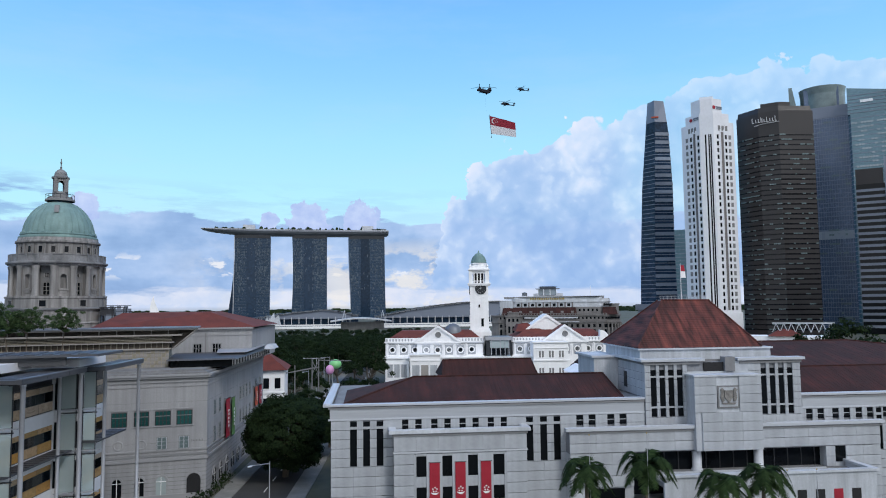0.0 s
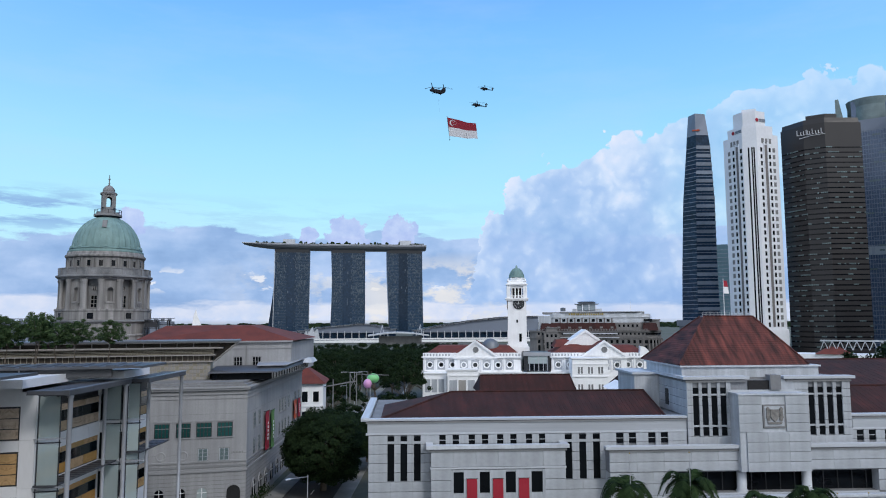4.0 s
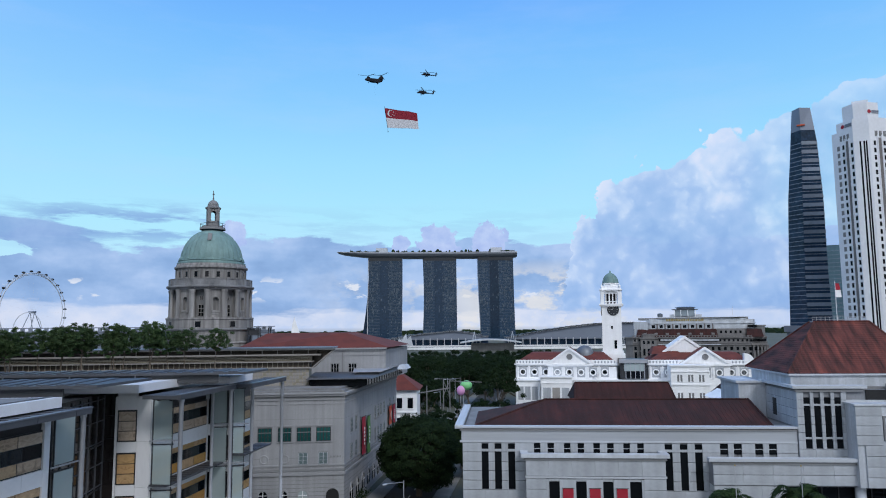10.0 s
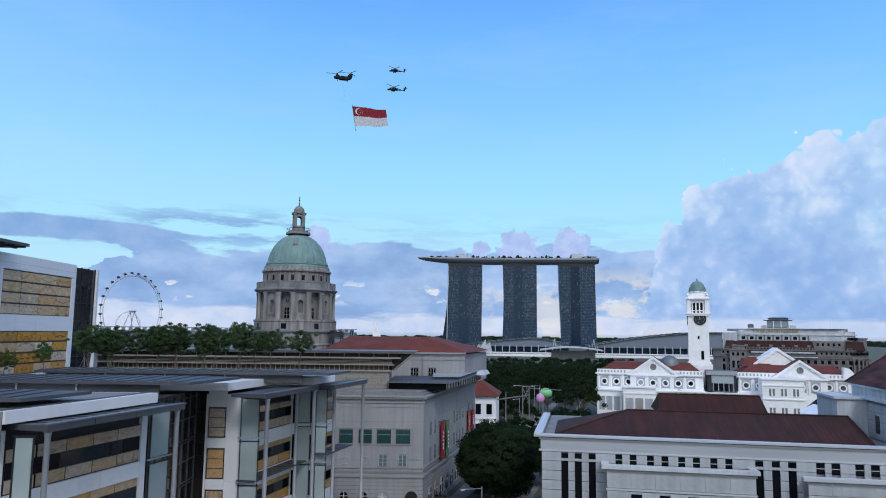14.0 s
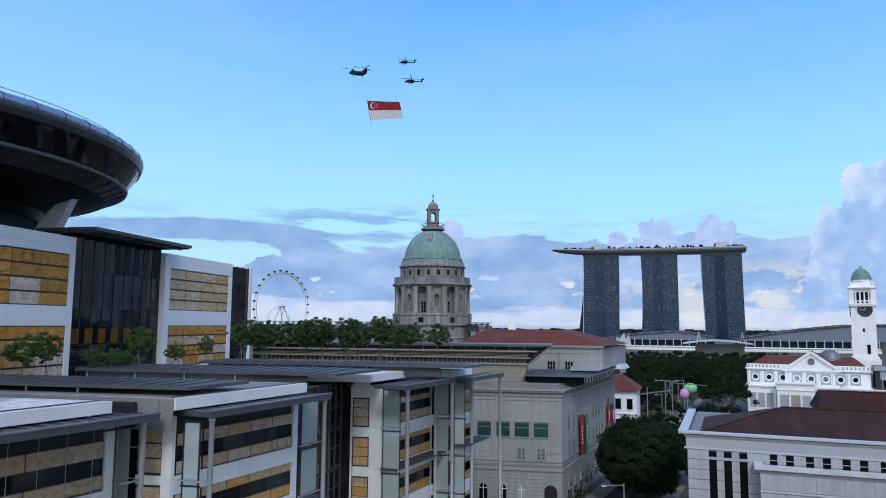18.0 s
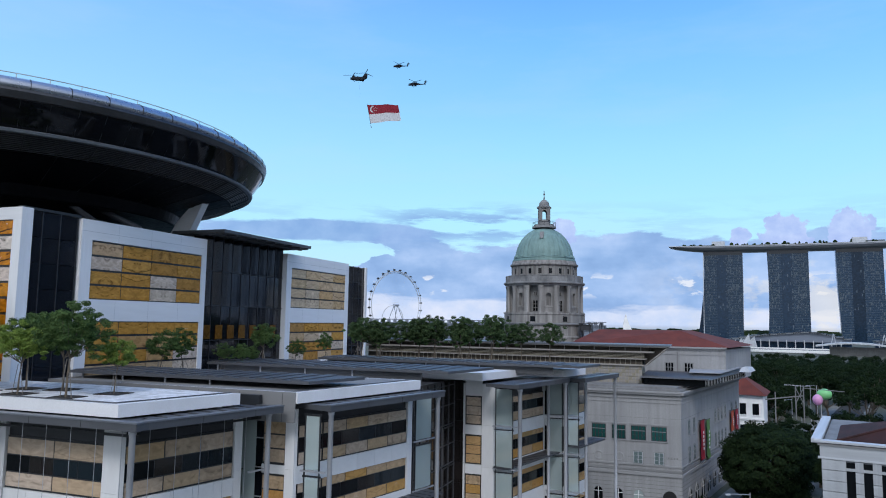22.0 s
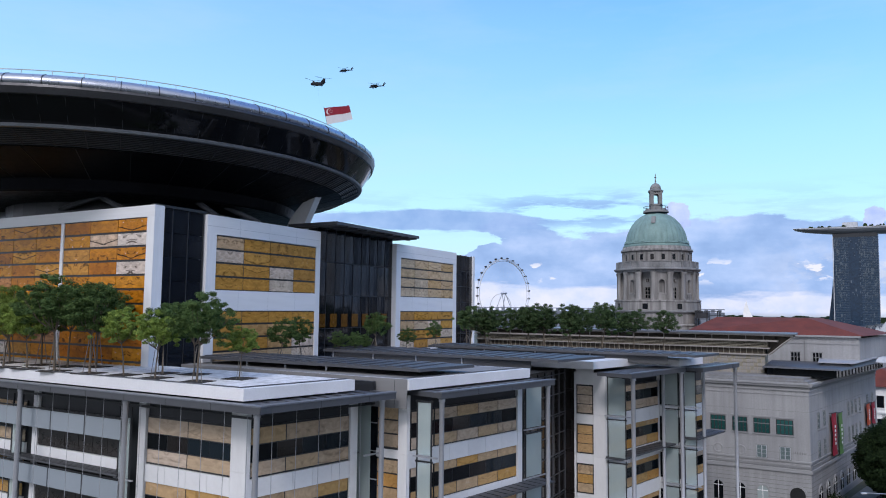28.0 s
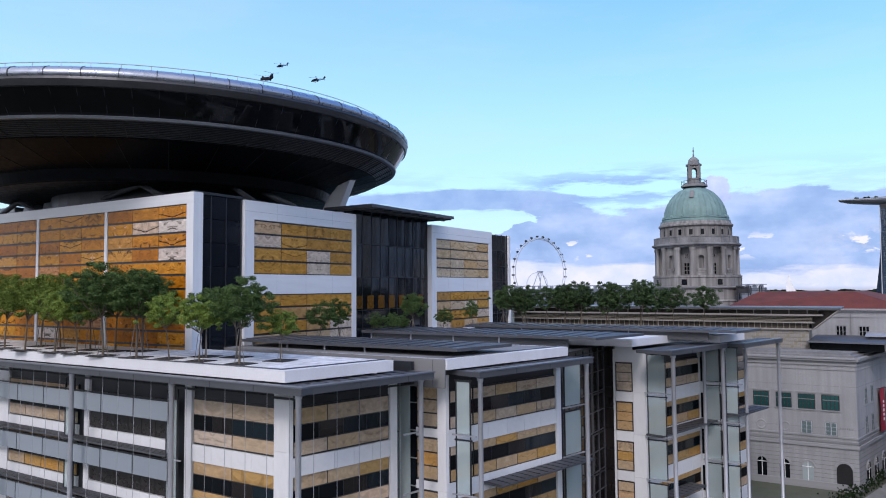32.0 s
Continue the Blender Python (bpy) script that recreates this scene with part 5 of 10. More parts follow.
# vertical fluting on the blank wall by the corner; dark strips paint the slots' shade
for i in range(8):
    piece("slot", "stone_dark", gw, gf, -6.0 + i * 0.22, -5.9 + i * 0.22, -0.03, 0.02, 8.6, 8.9)
# courses of ashlar on both faces
for fr, x0, x1 in ((gf, -26, -3.8), (gs, 0, 36)):
    for z in (1.6, 2.2, 2.8, 3.4, 4.0, 4.6, 5.2, 8.6, 14.6):
        piece("joint", "stone_dark", gw, fr, x0, x1, -0.006, 0.0, z, z + (0.07 if z < 5 else 0.035))
# banners on the street side
for x0, x1, z0, z1, c in ((10.3, 12.9, 7.05, 13.5, "red_cloth"), (14.4, 16.7, 6.7, 13.2, "green_cloth"), (34.0, 36.6, 9.0, 12.8, "orange_cloth"), (37.9, 40.6, 8.7, 12.7, "red_cloth")):
    b = thing("banner", *gpt((x0 + x1) / 2, -0.45)[:2], z0, GS, {"red_cloth": "long red", "green_cloth": "long green", "orange_cloth": "short orange"}[c] + " banner hung on the granite street wall", "banner", "street wall banners")
    n = 8
    m = Mesh()
    for i in range(n):
        a, e = i / n, (i + 1) / n
        w = (x1 - x0)
        ya, yb = 0.06 * math.sin(9 * a), 0.06 * math.sin(9 * e)
        h = z1 - z0
        m.quad((-w / 2, ya, a * h), (w / 2, ya, a * h), (w / 2, yb, e * h), (-w / 2, yb, e * h))
        m.quad((-w / 2, ya + 0.03, a * h), (-w / 2, yb + 0.03, e * h), (w / 2, yb + 0.03, e * h), (w / 2, ya + 0.03, a * h))
    part("cloth", m, c, b)
    part("rod", Mesh().tube((-w / 2, 0.0, h), (w / 2, 0.0, h), 0.05).tube((-w / 2, 0.42, h), (-w / 2, 0, h), 0.04), "frame", b)
    m = Mesh()
    for i in range(5):
        m.box(-w * 0.12, w * 0.12, -0.12, -0.09, h * (0.25 + 0.1 * i), h * (0.31 + 0.1 * i))
    part("writing", m, "white_cloth", b, "pale upright lettering too small to read")

# glazed roof pavilion, bronze-clad attic and tiled roof behind
pav = thing("glazed_roof_pavilion", -4, 126, 19.4, 0, "low grey glass pavilion on the stone wing's roof", "pavilion")
part("glass_wall", Mesh().prism([(-9.6, 120), (-0.2, 119.6), (7.0, 149), (-9.6, 149)], 19.4, 20.5), "glass_dark", pav, world=True)
part("flat_roof", Mesh().prism([(-10.2, 119.2), (0.4, 118.8), (8.0, 150), (-10.2, 150)], 20.5, 20.72, [(-10.0, 119.4), (0.2, 119.0), (7.8, 149), (-10.0, 149)]), "canopy", pav, world=True)
part("roof_light", Mesh().prism([(-2.5, 126), (2.0, 126), (6.0, 146), (-2.5, 146)], 20.72, 21.15, [(-2.0, 126.5), (1.5, 126.5), (5.5, 145.5), (-2.0, 145.5)]), "canopy", pav, world=True)
for x in np.arange(-9.5, -0.4, 1.5):
    piece("mullion", "frame", pav, face_frame(0, 119.9, -2.4), x, x + 0.07, -0.25, 0.05, 19.4, 20.5)
for u in np.arange(1.0, 29, 2.0):
    piece("mullion", "frame", pav, face_frame(-0.2, 119.6, 76.2), u, u + 0.07, -0.1, 0.05, 19.4, 20.5)
part("roof_edge", Mesh().prism([(-2.7, 125.8), (2.2, 125.8), (6.2, 146.2), (-2.7, 146.2)], 21.15, 21.28), "steel", pav, world=True)
part("white_hood", Mesh().prism([(5.5, 140), (7.4, 140), (8.6, 146), (6.5, 146)], 20.72, 21.5, [(6.0, 141), (7.0, 141), (8.0, 145), (6.8, 145)]), "parl_trim", pav, world=True)

attic = thing("stone_attic", -10, 138, 19.0, 0, "grey stone attic with a red tiled roof behind the bronze screen", "building")
aw = part("attic_wall", Mesh().prism([(-40, 135.5), (3.2, 135.5), (8.5, 158), (-40, 158)], 19.0, 24.8), "stone", attic, world=True)
af = face_frame(0, 135.5, 0)
for i in range(45):
    piece("dentil", "stone", aw, af, -19.5 + i * 0.5, -19.25 + i * 0.5, -0.3, 0.0, 24.55, 24.85)
piece("cornice", "stone", aw, af, -40, 3.4, -0.5, 0.1, 24.85, 25.15)
piece("string_course", "stone", aw, af, -40, 3.3, -0.12, 0.1, 23.7, 23.9)
for x in (-6.3, -3.0):
    casement(af, x - 0.7, x + 0.75, 20.6, 22.2, 3, 2, "glass_dark", aw)
piece("downpipe", "stone_dark", aw, af, -4.95, -4.8, -0.15, 0.0, 19.4, 24.2)
m = Mesh()
e = [(-24.5, 135.0, 25.15), (3.9, 135.0, 25.15), (9.2, 158.5, 25.15), (-24.5, 158.5, 25.15)]
rg = [(-20.0, 144, 27.9), (-4.4, 140.5, 27.95), (-2.5, 152, 27.95), (-20.0, 152, 27.9)]
for i in range(4):
    m.quad(e[i], e[(i + 1) % 4], rg[(i + 1) % 4], rg[i])
m.quad(*rg)
part("tiled_roof", m, "roof_orange", attic, "red clay tile roof", world=True)
# bronze screen and long louvred eaves
lat = thing("bronze_roof_screen", -20, 122, 19.4, 0, "long bronze louvred eaves over a pale lattice screen", "roof screen")
lf = face_frame(0, 122.0, 0)
lw = part("screen_wall", Mesh(lf).box(-60, -10.0, 0.0, 6.0, 18.0, 22.2), "bronze", lat, world=True)
for i in range(17):
    for j in range(5):
        a, z = -19.2 + i * 0.545, 19.25 + j * 0.58
        piece("lattice_cell", "stone_brown" if (i * 3 + j * 5) % 4 else "bronze", lw, lf, a + 0.05, a + 0.5, -0.1 - 0.03 * ((i + 2 * j) % 3), 0.02, z + 0.05, z + 0.54)
for i, (z0, z1, out, c) in enumerate(((22.2, 22.42, 0.5, "stone_brown"), (22.42, 23.25, 0.1, "bronze_dark"), (23.25, 23.42, 0.8, "stone_brown"), (23.42, 24.38, 0.1, "bronze_dark"), (24.38, 24.62, 1.3, "stone_brown"), (24.62, 25.3, 0.2, "bronze_dark"), (25.3, 25.5, 1.9, "stone_brown"), (25.5, 25.72, 2.1, "grey_roof"))):
    x1 = (-9.6, -9.9, -9.2, -9.5, -8.0, -8.6, -5.9, -5.4)[i]
    piece("eaves_beam" if out > 0.3 else "recess", c, lat, lf, -60, x1, -out, 5.0, z0, z1)
for i in range(58):
    x = -58 + i * 0.84
    piece("rafter", "bronze", lw, lf, x, x + 0.07, -0.32, 0.0, 22.42, 23.25)
    if i % 3 == 0:
        piece("eaves_post", "stone_brown", lw, lf, x, x + 0.12, -0.9, -0.75, 24.62, 25.3)
for j in range(4):
    piece("louvre", "bronze", lw, lf, -60, -9.5, -0.55 - 0.12 * j, -0.35 - 0.12 * j, 23.5 + j * 0.23, 23.6 + j * 0.23)
m = Mesh(lf)
m.extrude([(-9.6, 22.2), (-5.8, 25.28), (-9.6, 25.28)], 1.2, 4.6)
part("soffit", m, "bronze_dark", lat, world=True)
m = Mesh(lf)
m.tube((-9.4, -0.3, 22.3), (-5.7, -1.7, 25.4), 0.12, seg=6)
part("edge_beam", m, "stone_brown", lat, world=True)
for i in range(6):
    m = Mesh(lf)
    m.tube((-9.2, 1.1 + i * 0.62, 22.35), (-5.85, 0.9 + i * 0.62, 25.25), 0.07, seg=5)
    part("raking_rib", m, "bronze", lat, world=True)

# dome on its drum
dome = part("drum", Mesh().lathe([(8.9, 22.0), (8.9, 26.3), (8.55, 26.4), (8.55, 28.5), (8.95, 28.65), (9.0, 28.9), (8.6, 29.0), (8.55, 30.7), (8.7, 30.8), (8.7, 31.15), (6.5, 31.2)], 64, cx=-32.7, cy=151.5), "stone_dome", gallery, world=True)
# cornice and plinth lip take the dark tone: weathering plus painted shade
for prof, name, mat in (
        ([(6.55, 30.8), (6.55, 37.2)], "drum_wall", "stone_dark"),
        ([(7.2, 36.75), (8.15, 36.75), (8.25, 37.0), (8.6, 37.15), (8.72, 37.25), (8.72, 37.5), (8.25, 37.6), (8.15, 38.75), (8.25, 38.8), (8.25, 38.95), (7.8, 38.95), (7.8, 38.3), (6.7, 38.3)], "cornice", "stain_shade"),
        ([(8.5, 28.6), (8.98, 28.68), (9.03, 28.9), (8.6, 29.02)], "plinth_lip", "stain_shade"),
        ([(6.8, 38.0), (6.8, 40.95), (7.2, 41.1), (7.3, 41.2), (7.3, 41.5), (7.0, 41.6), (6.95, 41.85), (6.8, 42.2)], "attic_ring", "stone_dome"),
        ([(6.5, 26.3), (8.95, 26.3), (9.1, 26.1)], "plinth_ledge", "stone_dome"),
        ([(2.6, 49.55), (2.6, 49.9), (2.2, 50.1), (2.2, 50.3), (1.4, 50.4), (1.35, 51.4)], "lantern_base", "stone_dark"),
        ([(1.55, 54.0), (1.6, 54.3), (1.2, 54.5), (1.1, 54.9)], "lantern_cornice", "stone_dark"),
        ([(1.12, 54.9), (1.0, 55.3), (0.6, 55.75), (0.2, 55.95), (0.12, 56.2), (0.2, 56.35), (0.09, 56.5), (0.09, 57.0), (0.22, 57.2), (0.09, 57.4), (0.06, 58.0), (0.0, 58.0)], "lantern_cap", "stain_shade")):
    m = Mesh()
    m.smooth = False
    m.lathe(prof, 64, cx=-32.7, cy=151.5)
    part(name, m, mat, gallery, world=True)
m = Mesh()
m.smooth = True
prof = [(6.65, 42.0), (6.7, 42.3), (6.45, 42.75), (6.4, 43.1)] + [(6.22 * math.cos(a) + 0.02, 42.5 + 7.15 * math.sin(a)) for a in np.linspace(0, radians(71), 16)]
m.lathe(prof, 64, cx=-32.7, cy=151.5)
shell = part("dome_shell", m, "copper", gallery, "weathered green copper dome", world=True)
for i in range(32):
    fr = pose(-32.7, 151.5, 0, 0, 0, 360 * i / 32)
    m = Mesh(fr)
    pts = [(6.22 * math.cos(a) + 0.02, 42.5 + 7.15 * math.sin(a)) for a in np.linspace(0, radians(70), 10)]
    for (r0, z0), (r1, z1) in zip(pts, pts[1:]):
        m.quad((r0 + 0.07, -0.06, z0), (r0 + 0.07, 0.06, z0), (r1 + 0.07, 0.06, z1), (r1 + 0.07, -0.06, z1))
        m.quad((r0 - 0.02, -0.06, z0), (r0 + 0.07, -0.06, z0), (r1 + 0.07, -0.06, z1), (r1 - 0.02, -0.06, z1))
        m.quad((r0 + 0.07, 0.06, z0), (r0 - 0.02, 0.06, z0), (r1 - 0.02, 0.06, z1), (r1 + 0.07, 0.06, z1))
    part("dome_rib", m, "copper", shell, world=True)
fr = pose(-32.7, 151.5, 0, 0, 0, -84)
m = Mesh(fr)
m.prism([(5.2, -0.4), (5.2, 0.4), (4.4, 0.4), (4.4, -0.4)], 46.9, 48.4, [(4.25, -0.4), (4.25, 0.4), (3.6, 0.4), (3.6, -0.4)])
part("dome_hatch", m, "stone_dark", shell, world=True)
for i in range(16):
    fr = pose(-32.7, 151.5, 0, 0, 0, 22.5 * i + 11)
    m = Mesh(fr)
    m.prism([(6.2, -0.35), (6.55, -0.35), (6.55, 0.35), (6.2, 0.35)], 43.05, 43.5, [(6.05, -0.25), (6.4, -0.1), (6.4, 0.1), (6.05, 0.25)])
    part("dome_vent", m, "copper", shell, world=True)
m = Mesh()
m.lathe([(6.72, 42.05), (6.86, 42.15), (6.86, 42.4), (6.7, 42.45)], 64, cx=-32.7, cy=151.5)
m.lathe([(6.5, 42.72), (6.62, 42.8), (6.6, 42.95), (6.42, 43.0)], 64, cx=-32.7, cy=151.5)
part("dome_moulding", m, "copper", shell, world=True)
m = Mesh()
m.lathe([(2.5, 50.75), (2.56, 50.8), (2.5, 50.85), (2.44, 50.8), (2.5, 50.75)], 28, cx=-32.7, cy=151.5)
for i in range(14):
    a = 2 * math.pi * i / 14
    m.tube((-32.7 + 2.5 * math.cos(a), 151.5 + 2.5 * math.sin(a), 49.9), (-32.7 + 2.5 * math.cos(a), 151.5 + 2.5 * math.sin(a), 50.8), 0.05, seg=4)
part("lantern_railing", m, "frame", gallery, world=True)
for i in range(40):
    fr = pose(-32.7, 151.5, 0, 0, 0, 9 * i)
    m = Mesh(fr)
    m.box(8.05, 8.45, -0.14, 0.14, 36.95, 37.14)
    part("bracket", m, "stone_dome", dome, world=True)
for i in range(24):
    fr = pose(-32.7, 151.5, 0, 0, 0, 15 * i + 4)
    m = Mesh(fr)
    m.box(8.1, 8.32, -0.22, 0.22, 37.55, 38.95)
    part("balustrade_pier", m, "stain_shade", dome, world=True)
for i in range(8):
    fr = pose(-32.7, 151.5, 0, 0, 0, -70.8 + 22.5 + 45 * i)
    m = Mesh(fr)
    m.box(8.5, 8.62, -0.55, 0.55, 29.3, 30.4)
    part("plinth_window", m, "glass_dark", dome, world=True)
    m = Mesh(fr)
    m.box(8.5, 8.68, -0.72, -0.55, 29.2, 30.55).box(8.5, 8.68, 0.55, 0.72, 29.2, 30.55).box(8.5, 8.72, -0.8, 0.8, 30.4, 30.6)
    part("plinth_surround", m, "stone_dome", dome, world=True)
NICHE = -70.8
for i in range(8):
    # open recess with a window between two columns
    fr = pose(-32.7, 151.5, 0, 0, 0, NICHE + 22.5 + 45 * i)
    for d in (-9.0, 9.0):
        m = Mesh(fr @ pose(0, 0, 0, 0, 0, d))
        m.smooth = True
        m.lathe([(0.46, 31.1), (0.46, 31.35), (0.36, 31.5), (0.31, 36.1), (0.42, 36.3), (0.46, 36.75)], 14, cx=7.95, cy=0)
        part("column", m, "stone_dome", dome, world=True)
    for z0, z1, w in ((31.4, 33.7, 0.55), (34.7, 35.4, 0.36)):
        m = Mesh(fr)
        m.box(6.5, 6.6, -w, w, z0, z1)
        ob = part("window_pane", m, "glass_dark", dome, world=True)
        m = Mesh(fr)
        for y in (-w, 0.0, w):
            m.box(6.58, 6.68, y - 0.05, y + 0.05, z0, z1)
        for z in (z0, (z0 * 2 + z1) / 3, (z0 + z1 * 2) / 3, z1):
            m.box(6.58, 6.68, -w, w, z - 0.04, z + 0.04)
        part("glazing_bar", m, "stone_dome", ob, world=True)
    # solid pier with an arched niche
    fr = pose(-32.7, 151.5, 0, 0, 0, NICHE + 45 * i)
    m = Mesh(fr)
    m.box(6.4, 7.1, -1.5, 1.5, 31.1, 36.8)
    m.box(7.1, 7.72, -1.5, -0.52, 31.1, 36.8)
    m.box(7.1, 7.72, 0.52, 1.5, 31.1, 36.8)
    m.box(7.1, 7.72, -0.52, 0.52, 31.1, 32.6)
    m.box(7.1, 7.72, -0.52, 0.52, 35.24, 36.8)
    pier = part("pier", m, "stone_dome", dome, world=True)
    for y in (-1.42, 1.42):
        m = Mesh(fr)
        m.box(7.6, 8.02, y - 0.3, y + 0.3, 31.1, 36.3)
        m.box(7.6, 8.12, y - 0.38, y + 0.38, 36.3, 36.75)
        m.box(7.6, 8.12, y - 0.38, y + 0.38, 31.1, 31.4)
        part("pilaster", m, "stone_dome", pier, world=True)
    face = fr @ pose(7.72, 0, 0, 0, 0, 90)
    ni = Mesh(face)
    for sgn in (-1, 1):
        arc = [(sgn * 0.52 * math.cos(a), 34.7 + 0.52 * math.sin(a)) for a in np.linspace(0, math.pi / 2, 7)]
        for p, q in zip(arc, arc[1:]):
            ni.extrude([p, q, (q[0], 35.26), (p[0], 35.26)], 0.0, 0.6)
    part("niche_head", ni, "stone_dome", pier, world=True)
    ni = Mesh(face)
    ni.extrude([(0.52 * math.cos(a), 34.7 + 0.52 * math.sin(a)) for a in np.linspace(0, math.pi, 11)] + [(0.7 * math.cos(a), 34.7 + 0.7 * math.sin(a)) for a in np.linspace(math.pi, 0, 11)], -0.14, 0.0)
    ni.box(-0.7, -0.52, -0.14, 0.0, 32.5, 34.7)
    ni.box(0.52, 0.7, -0.14, 0.0, 32.5, 34.7)
    ni.box(-0.85, 0.85, -0.22, 0.0, 32.2, 32.5)
    ni.box(-0.6, 0.6, -0.12, 0.0, 31.75, 32.1)
    part("niche_frame", ni, "stone_dome", pier, world=True)
for i in range(20):
    fr = pose(-32.7, 151.5, 0, 0, 0, 18 * i + 5)
    m = Mesh(fr)
    m.box(6.6, 6.84, -0.34, 0.34, 39.3, 40.4)
    part("attic_window", m, "glass_dark" if i % 3 else "void_shade", dome, world=True)
    m = Mesh(fr)
    m.box(6.7, 6.98, 0.75, 1.0, 38.4, 41.0)
    m.box(6.75, 6.94, -0.5, -0.34, 39.1, 40.6)
    m.box(6.75, 6.94, 0.34, 0.5, 39.1, 40.6)
    m.box(6.75, 6.94, -0.5, 0.5, 40.4, 40.65)
    part("pilaster", m, "stone_dome", dome, world=True)
LF = pose(-32.7, 151.5, 0, 0, 0, -77.8 + 96)
for sx in (-1, 1):
    for sy in (-1, 1):
        m = Mesh(LF)
        m.box(min(sx * 0.5, sx * 1.22), max(sx * 0.5, sx * 1.22), min(sy * 0.5, sy * 1.22), max(sy * 0.5, sy * 1.22), 51.3, 54.05)
        part("lantern_pier", m, "stone_dark", dome, world=True)
for rz in (0, 90):
    for s0 in (-1.2, 0.95):
        m = Mesh(LF @ pose(0, 0, 0, 0, 0, rz))
        m.extrude([(0.5, 54.05), (-0.5, 54.05), (-0.5, 53.0)] + [(0.5 * math.cos(a), 53.0 + 0.5 * math.sin(a)) for a in np.linspace(math.pi, 0, 9)][1:], s0, s0 + 0.25)
        part("lantern_arch", m, "stone_dome", dome, world=True)
# low square base and rooftop plant beside the drum
part("base_block", Mesh().prism([(-42.5, 141.5), (-22.5, 141.5), (-22.5, 161), (-42.5, 161)], 18, 24.6), "stone_dome", gallery, world=True)
for i in range(6):
    piece("base_window", "glass_dark", gallery, face_frame(0, 141.5, 0), -40.8 + i * 3.2, -39.4 + i * 3.2, -0.04, 0.05, 22.6, 23.8)
pl = thing("rooftop_plant", -22.0, 147, 25.0, 0, "dark steel frame and tanks beside the dome's drum", "machinery")
m = Mesh()
for x in (-2.0, 0.0, 2.0):
    for y in (-1.5, 1.5):
        m.box(x - 0.1, x + 0.1, y - 0.1, y + 0.1, -0.4, 4.0)
m.box(-2.2, 2.3, -1.7, 1.7, 3.9, 4.1)
m.box(-2.2, 2.2, -1.6, -1.5, 2.4, 2.5)
m.box(-2.2, 3.2, 1.5, 1.6, 3.1, 3.2)
m.box(2.9, 3.0, -1.5, 1.5, 0.4, 3.3)
part("steel_frame", m, "frame", pl)
part("tank", Mesh().box(-2.0, 0.2, -1.2, 1.2, 2.6, 3.8), "disc_dark", pl)
part("platform", Mesh().box(-3.2, 2.2, -2.2, 2.2, -1.0, -0.4), "frame", pl)


# ---- parliament ----
parl = thing("parliament_house", 11.4, 91.43, 0, -10.6, "pale stone parliament house with maroon roofs and a red pavilion", "building")
PF = pose(11.4, 91.43, 0, 0, 0, -10.6)


def pfr(x=0.0, y=0.0, rz=0.0):
    return PF @ pose(x, y, 0, 0, 0, rz)


F0 = pfr()
wall = part("main_wall", Mesh().prism([(0.5, 0.2), (88, 0.2), (88, 24), (0.5, 24)], 0.0, 16.0), "joint", parl)


def stone_rows(parent, fr, x0, x1, z0, z1, rows, w, out=0.06, holes=(), depth=0.24):
    """Facing stones in courses; those that meet an opening are left out."""
    h = (z1 - z0) / rows
    for j in range(rows):
        a0 = x0
        cuts = sorted((hx0, hx1) for hx0, hx1, hz0, hz1 in holes if hx1 > x0 and hx0 < x1 and hz0 < z0 + (j + 1) * h - 0.05 and hz1 > z0 + j * h + 0.05)
        spans = []
        for c0, c1 in cuts:
            if c0 > a0 + 0.05:
                spans.append((a0, c0))
            a0 = max(a0, c1)
        if a0 < x1 - 0.05:
            spans.append((a0, x1))
        for s0, s1 in spans:
            n = max(1, round((s1 - s0) / w))
            for i in range(n):
                piece("stone_panel", "parl", parent, fr, s0 + (s1 - s0) * i / n + 0.012, s0 + (s1 - s0) * (i + 1) / n - 0.012, -out, depth - out, z0 + j * h + 0.032, z0 + (j + 1) * h - 0.032)


def slot(parent, fr, x0, x1, z0, z1, name="window_slot"):
    piece(name, "glass_dark", parent, fr, x0, x1, 0.08, 0.19, z0, z1)


tall = [(2.95, 3.8), (4.6, 5.45), (6.3, 7.15), (25.7, 26.6), (27.55, 28.45), (29.35, 30.25)]
small = []
for x in (9.55, 13.3, 16.95, 20.65):
    small += [(x, x + 0.8), (x + 1.7, x + 2.5)]
for x in (32.4, 36.6):
    small += [(x, x + 0.95), (x + 1.65, x + 2.6)]
for x in (64.4, 68.2, 71.6, 75.6, 79.5, 83.5):
    small += [(x, x + 0.95), (x + 1.65, x + 2.6)]
holes = [(a, b, 8.6, 14.1) for a, b in tall] + [(a, b, 12.95, 14.2) for a, b in small] + [(74.6, 75.4, 8.6, 14.1)]
holes = [h for h in holes if not 41.0 < h[0] < 63.7]
stone_rows(wall, F0, 0.55, 41.7, 0.0, 8.5, 7, 2.6, holes=[(9.0, 25.0, 0.0, 8.6), (31.0, 41.7, 0.0, 8.6)])
stone_rows(wall, F0, 0.55, 41.7, 8.5, 14.3, 5, 2.0, holes=[(a, b, c, d) for a, b, c, d in holes if a < 41])
stone_rows(wall, F0, 63.7, 88, 0.0, 8.5, 7, 2.6, holes=[(63.7, 73.2, 0.0, 8.6)])
stone_rows(wall, F0, 63.7, 88, 8.5, 14.3, 5, 2.2, holes=[h for h in holes if h[0] > 63])
